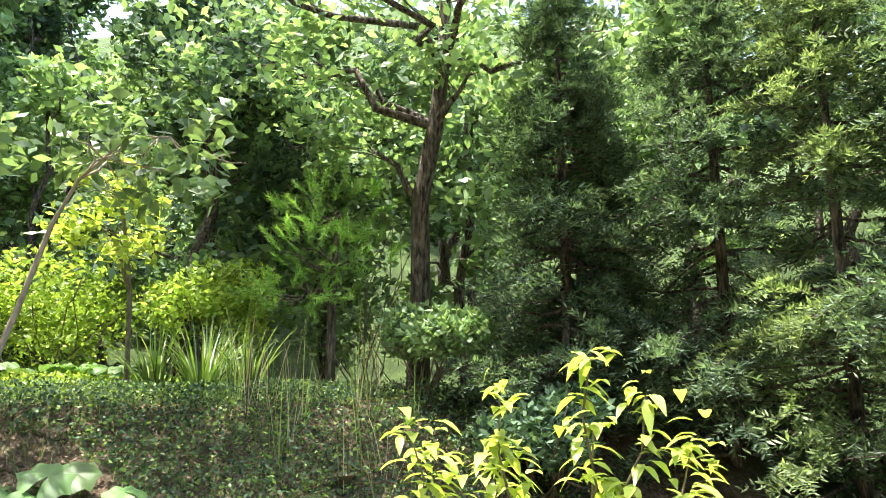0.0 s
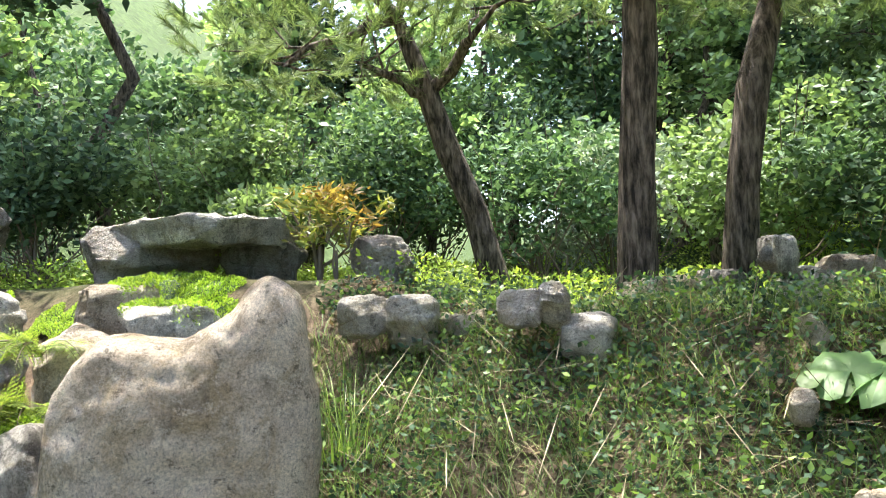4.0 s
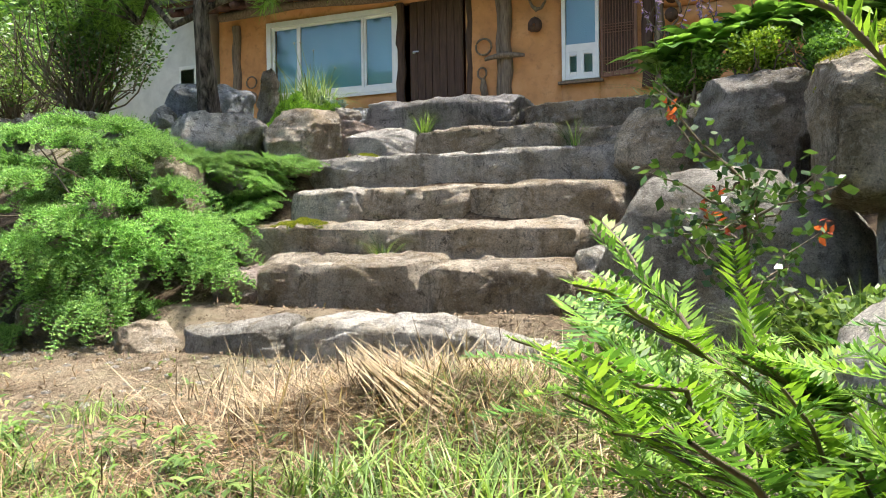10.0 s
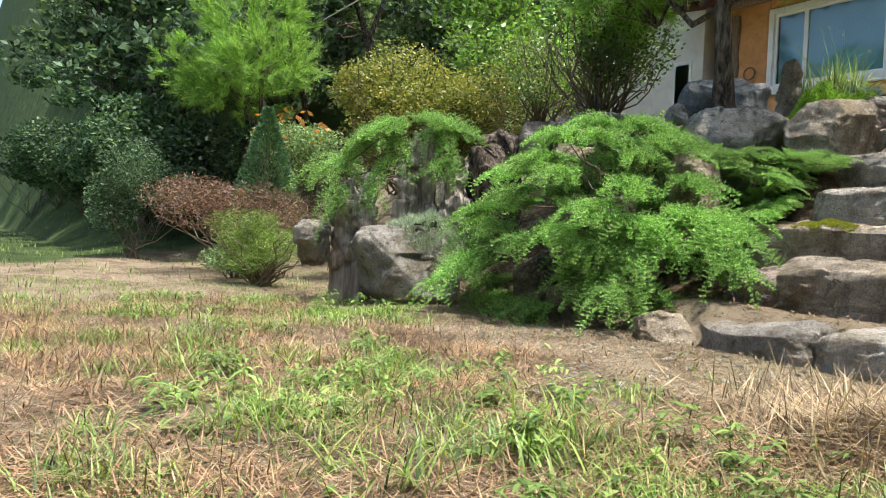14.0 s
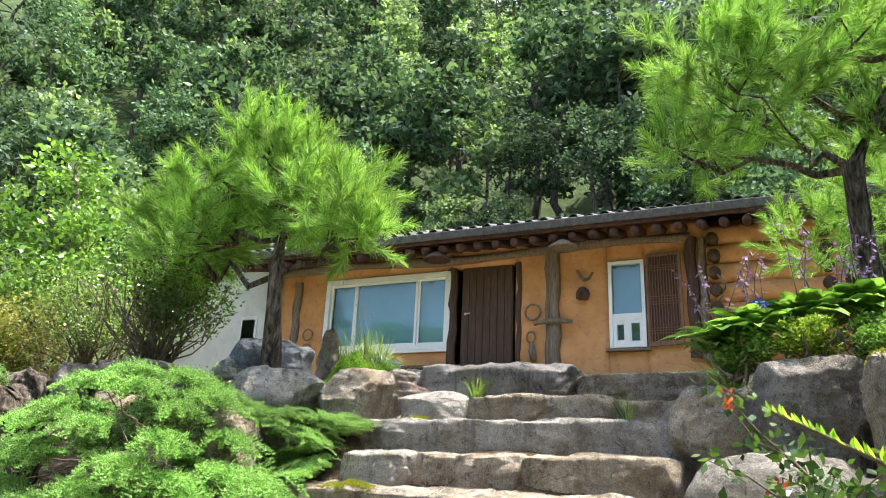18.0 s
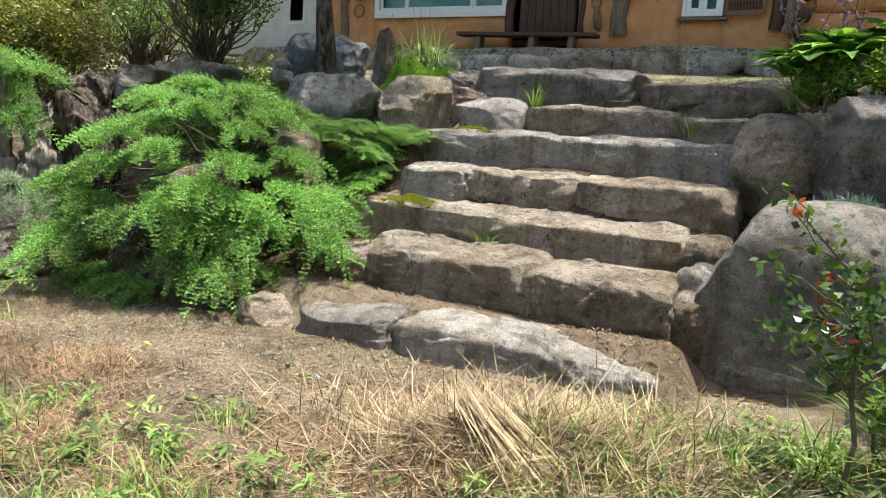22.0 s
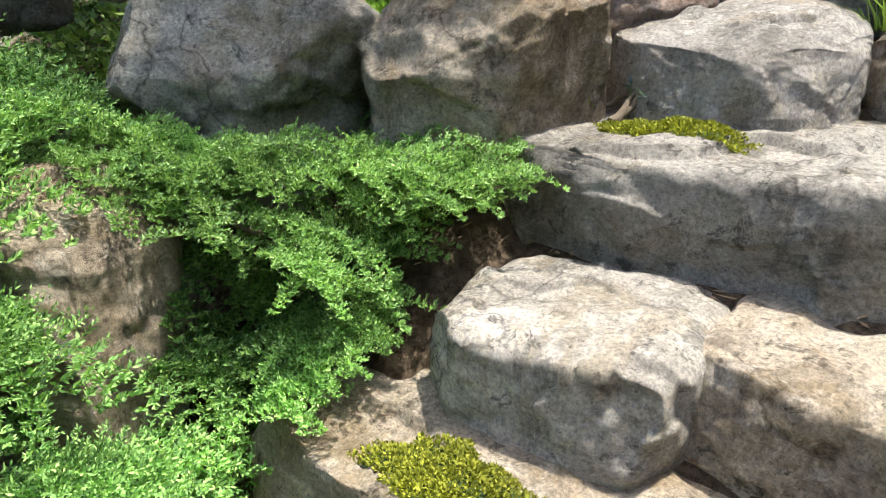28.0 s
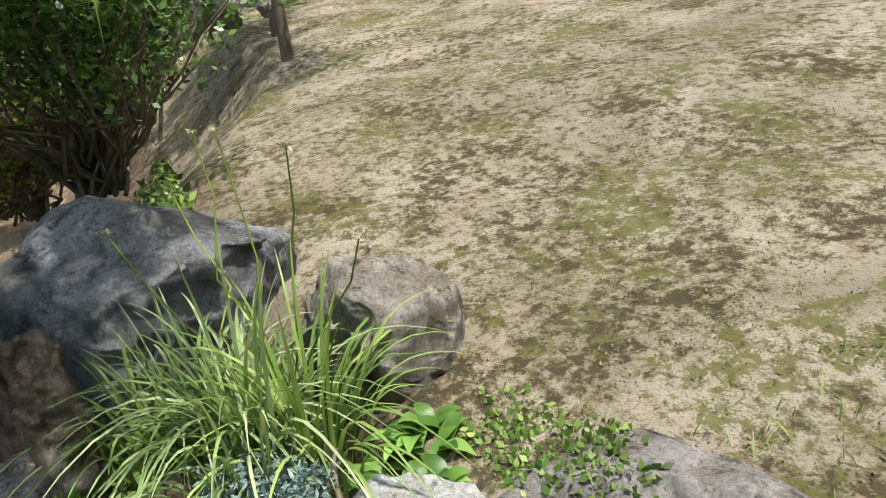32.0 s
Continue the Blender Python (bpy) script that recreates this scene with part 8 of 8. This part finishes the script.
# The two MEADOW shrubs carry sun glow in their leaf colour.
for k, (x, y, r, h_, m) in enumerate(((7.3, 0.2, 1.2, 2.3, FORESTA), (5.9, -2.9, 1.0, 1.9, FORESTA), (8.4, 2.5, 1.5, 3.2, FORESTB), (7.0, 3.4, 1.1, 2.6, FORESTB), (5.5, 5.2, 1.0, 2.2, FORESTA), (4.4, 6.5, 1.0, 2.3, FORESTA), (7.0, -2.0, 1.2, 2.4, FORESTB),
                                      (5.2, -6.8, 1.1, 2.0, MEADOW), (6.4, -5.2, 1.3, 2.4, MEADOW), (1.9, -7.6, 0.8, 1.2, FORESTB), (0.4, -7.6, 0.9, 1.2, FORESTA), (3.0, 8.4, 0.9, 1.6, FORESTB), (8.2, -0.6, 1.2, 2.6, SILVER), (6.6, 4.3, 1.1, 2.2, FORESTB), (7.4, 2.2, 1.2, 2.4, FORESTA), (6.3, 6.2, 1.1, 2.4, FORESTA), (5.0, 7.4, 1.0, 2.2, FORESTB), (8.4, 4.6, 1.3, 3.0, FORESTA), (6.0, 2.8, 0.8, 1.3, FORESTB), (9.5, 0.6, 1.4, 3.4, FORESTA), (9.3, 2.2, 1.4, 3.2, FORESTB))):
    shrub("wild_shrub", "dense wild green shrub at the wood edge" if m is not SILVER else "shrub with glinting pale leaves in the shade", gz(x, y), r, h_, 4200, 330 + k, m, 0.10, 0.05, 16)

for k, (x, y) in enumerate(((-16.5, 4.6), (-19, 4.2), (-22, 4.0), (-15.2, 5.4), (-25.5, 3.8), (-29, 3.4))):
    shrub("wild_shrub", "large dark green shrub at the far lawn edge", gz(x, y), 1.7, 3.0, 6500, 520 + k, FORESTA, 0.13, 0.065, 12)

# Thickets with y below -4 get brighter leaves: sun glow put into colour.
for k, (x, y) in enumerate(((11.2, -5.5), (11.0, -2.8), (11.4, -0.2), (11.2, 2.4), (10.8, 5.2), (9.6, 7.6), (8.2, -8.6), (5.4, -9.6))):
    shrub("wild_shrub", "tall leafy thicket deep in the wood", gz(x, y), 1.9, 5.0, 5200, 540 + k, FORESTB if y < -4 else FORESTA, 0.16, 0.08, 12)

# ---------------------------------------------------------------- woods: built once, then repeated
def wood_tree(label, kind_, seed, material, hgt, leaf, n):
    rng = np.random.default_rng(seed)
    top = np.array([rng.normal(0, 0.4), rng.normal(0, 0.4), hgt * 0.8])
    clumps = []
    for q in range(11):
        a, t = rng.uniform(0, 2 * np.pi), rng.uniform(0.28, 1.0)
        rad = hgt * 0.24 * math.sin(math.pi * min(0.95, t * 0.85 + 0.1)) * rng.uniform(0.5, 1.1)
        clumps.append((np.array([math.cos(a) * rad, math.sin(a) * rad, hgt * t]), np.array([1, 1, 0.62]) * hgt * rng.uniform(0.11, 0.17), n // 11))
    return broadleaf(kind_, label, bent((0, 0, -0.3), top, rng, 7, 0.03), np.linspace(hgt * 0.02, hgt * 0.006, 7), clumps, seed, material, leaf, leaf * 0.55, BARK, group="trees on the wooded hillside", shell=0.4, twigs=2)


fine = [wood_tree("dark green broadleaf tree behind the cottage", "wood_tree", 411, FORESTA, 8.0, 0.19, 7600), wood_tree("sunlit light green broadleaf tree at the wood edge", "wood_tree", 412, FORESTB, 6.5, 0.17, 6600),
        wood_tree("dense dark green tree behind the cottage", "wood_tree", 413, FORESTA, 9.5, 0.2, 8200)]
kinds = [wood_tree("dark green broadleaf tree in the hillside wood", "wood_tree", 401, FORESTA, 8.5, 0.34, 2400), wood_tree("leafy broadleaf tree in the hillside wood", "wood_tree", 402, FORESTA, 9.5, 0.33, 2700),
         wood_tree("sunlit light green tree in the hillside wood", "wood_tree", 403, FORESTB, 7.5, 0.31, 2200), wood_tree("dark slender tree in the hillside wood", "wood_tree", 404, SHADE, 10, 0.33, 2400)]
rng = np.random.default_rng(405)
spots = []
for row, y in enumerate((22.6, 25.0, 28.0, 31.5, 36.0, 41.0, 47.0)):
    for x in np.arange(-34 - row * 3, 24 + row * 2, 3.3 + 0.35 * row):
        spots.append((x + rng.normal(0, 0.7), y + rng.normal(0, 0.6)))
for x, y in ((9.5, -9), (7.5, -10.5), (4.5, -11), (1.5, -13), (-2, -13), (-5.5, -13), (11, -4.5), (10.5, -1), (11.5, 1.2), (13.5, -6.5), (9.2, -6), (7.8, -8), (5.8, -9.2), (11, 4.6), (13, 7), (15, 2), (9, 10.5), (12.5, 12), (6.5, 14), (8.5, 17), (-14, 8.5), (-17, 7), (-19, 10), (-22, 6.5), (-15, 12), (-18.5, 14.5), (-25, 9), (-28, 5.5), (-9, -15), (-13, -15),
             (-17.5, 4.6), (-24, 4.5), (-33, 7), (0, -16), (4, -15), (8, -14), (12, -11)):
    spots.append((x, y))
for x in np.arange(10, 27, 3.4):
    for y in np.arange(-22, -1, 3.4):
        spots.append((x + rng.normal(0, 0.8), y + rng.normal(0, 0.8)))
for x in np.arange(-18, 9, 3.6):
    for y in np.arange(-25, -14, 3.6):
        spots.append((x + rng.normal(0, 0.8), y + rng.normal(0, 0.8)))
for x in np.arange(-40, -15, 3.6):
    for y in np.arange(6, 19, 3.6):
        spots.append((x + rng.normal(0, 0.8), y + rng.normal(0, 0.8)))
for row, y in enumerate((44.0, 51.0, 57.0)):
    for x in np.arange(-36, 24, 3.6):
        spots.append((x + rng.normal(0, 0.8), y + rng.normal(0, 0.8)))
spots += [(-24.9, 13.7), (-27.5, 15.5), (-22.8, 15.2), (-30, 13), (-28, 20), (-33, 19), (-36, 15)]
near = [(x + rng.normal(0, 0.5), y + rng.normal(0, 0.4)) for x, y in ((-17, 19.5), (-14, 20.4), (-11.2, 20.0), (-8.6, 21.0), (-6, 20.2), (-3.4, 21.0), (-1, 20.3), (1.6, 20.8), (4.2, 20.0), (7, 20.6), (10, 19.6), (-12.5, 22.6), (-7.2, 22.8), (-2.2, 22.7), (3, 22.6), (8.4, 22.8),
                                                                     (9.4, -1.4), (9.0, 1.6), (10.2, 3.8), (8.6, -4.2), (7.6, 5.6), (6.6, -7.2), (9.4, -7.2), (-15.5, 6.5), (-17.5, 8.5), (-19.5, 5.6), (-15.5, 9.6), (-13.5, 11), (-22, 7.5), (-24.5, 5.5), (-20, 11), (-17, 12.5))]
for k, (x, y) in enumerate(near):
    s_ = rng.uniform(0.62, 0.85)
    # Beside the bank mostly the bright copy, as painted sun glow on the trees.
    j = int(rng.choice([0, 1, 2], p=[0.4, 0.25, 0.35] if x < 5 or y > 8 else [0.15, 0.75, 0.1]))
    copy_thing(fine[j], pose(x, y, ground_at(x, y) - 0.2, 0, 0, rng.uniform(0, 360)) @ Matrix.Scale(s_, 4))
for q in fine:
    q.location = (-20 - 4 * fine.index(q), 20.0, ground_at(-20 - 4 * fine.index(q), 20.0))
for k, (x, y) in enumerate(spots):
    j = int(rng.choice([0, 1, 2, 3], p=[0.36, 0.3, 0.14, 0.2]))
    # Here too the bright leaf copy stands in for sunlight.
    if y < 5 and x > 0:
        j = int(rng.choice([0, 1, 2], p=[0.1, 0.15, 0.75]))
    s_ = rng.uniform(0.8, 1.15) if y > 19 else rng.uniform(0.6, 0.9)
    m_ = pose(x, y, ground_at(x, y), 0, 0, rng.uniform(0, 360)) @ Matrix.Scale(s_, 4)
    copy_thing(kinds[j], m_)
for q in kinds:
    q.location = (-40 + 5 * kinds.index(q), 30, ground_at(-40 + 5 * kinds.index(q), 30))
broadleaf("garden_tree", "light green broadleaf tree beside the yard", [gz(-10.2, 9.0), (-10.2, 9, 4), (-10.1, 8.9, 5.5)], [0.1, 0.08, 0.05], [((-10.3, 8.6, 5.2), (1.0, 1.0, 0.7), 1100), ((-9.4, 8.9, 4.6), (0.9, 0.9, 0.6), 900), ((-11, 9.2, 4.6), (0.9, 0.9, 0.6), 900), ((-10.1, 8.8, 6.0), (0.8, 0.8, 0.5), 700), ((-9.7, 8.4, 3.8), (0.9, 0.9, 0.5), 700)], 501, HOSTA, 0.13, 0.07)
pine("garden_pine", "young pine behind the azaleas", [gz(-13.2, 5.7), (-13.2, 5.7, 2.6), (-13.1, 5.6, 3.8)], [0.08, 0.06, 0.04],
     [((-13.7, 5.4, 3.3), (1.3, 1.1, 0.55), 620), ((-12.5, 5.5, 3.6), (1.1, 1.0, 0.5), 520), ((-13.1, 5.5, 4.5), (1.0, 1.0, 0.5), 440), ((-14.4, 5.2, 3.7), (1.1, 1.1, 0.5), 480)], 502, count=34, length=0.18, width=0.009)
broadleaf("garden_tree", "pale green shrub tree behind the lilac", [gz(-8.3, 8.6), (-8.3, 8.6, 3.4)], [0.06, 0.04], [((-8.3, 8.4, 3.6), (0.9, 0.9, 0.7), 1000), ((-7.4, 8.6, 3.3), (0.8, 0.8, 0.6), 800)], 503, HOSTA, 0.09, 0.045)
# overhead wire at the wood edge
v, f_ = tube([(-34 + i * 2.5, 7.4, 5.2 - 0.25 * math.sin(i / 9 * math.pi)) for i in range(10)], [0.012] * 10, 6)
tagged(put("overhead_wire", v, f_, VINYL), "thin pale overhead wire in front of the wood", "wire")
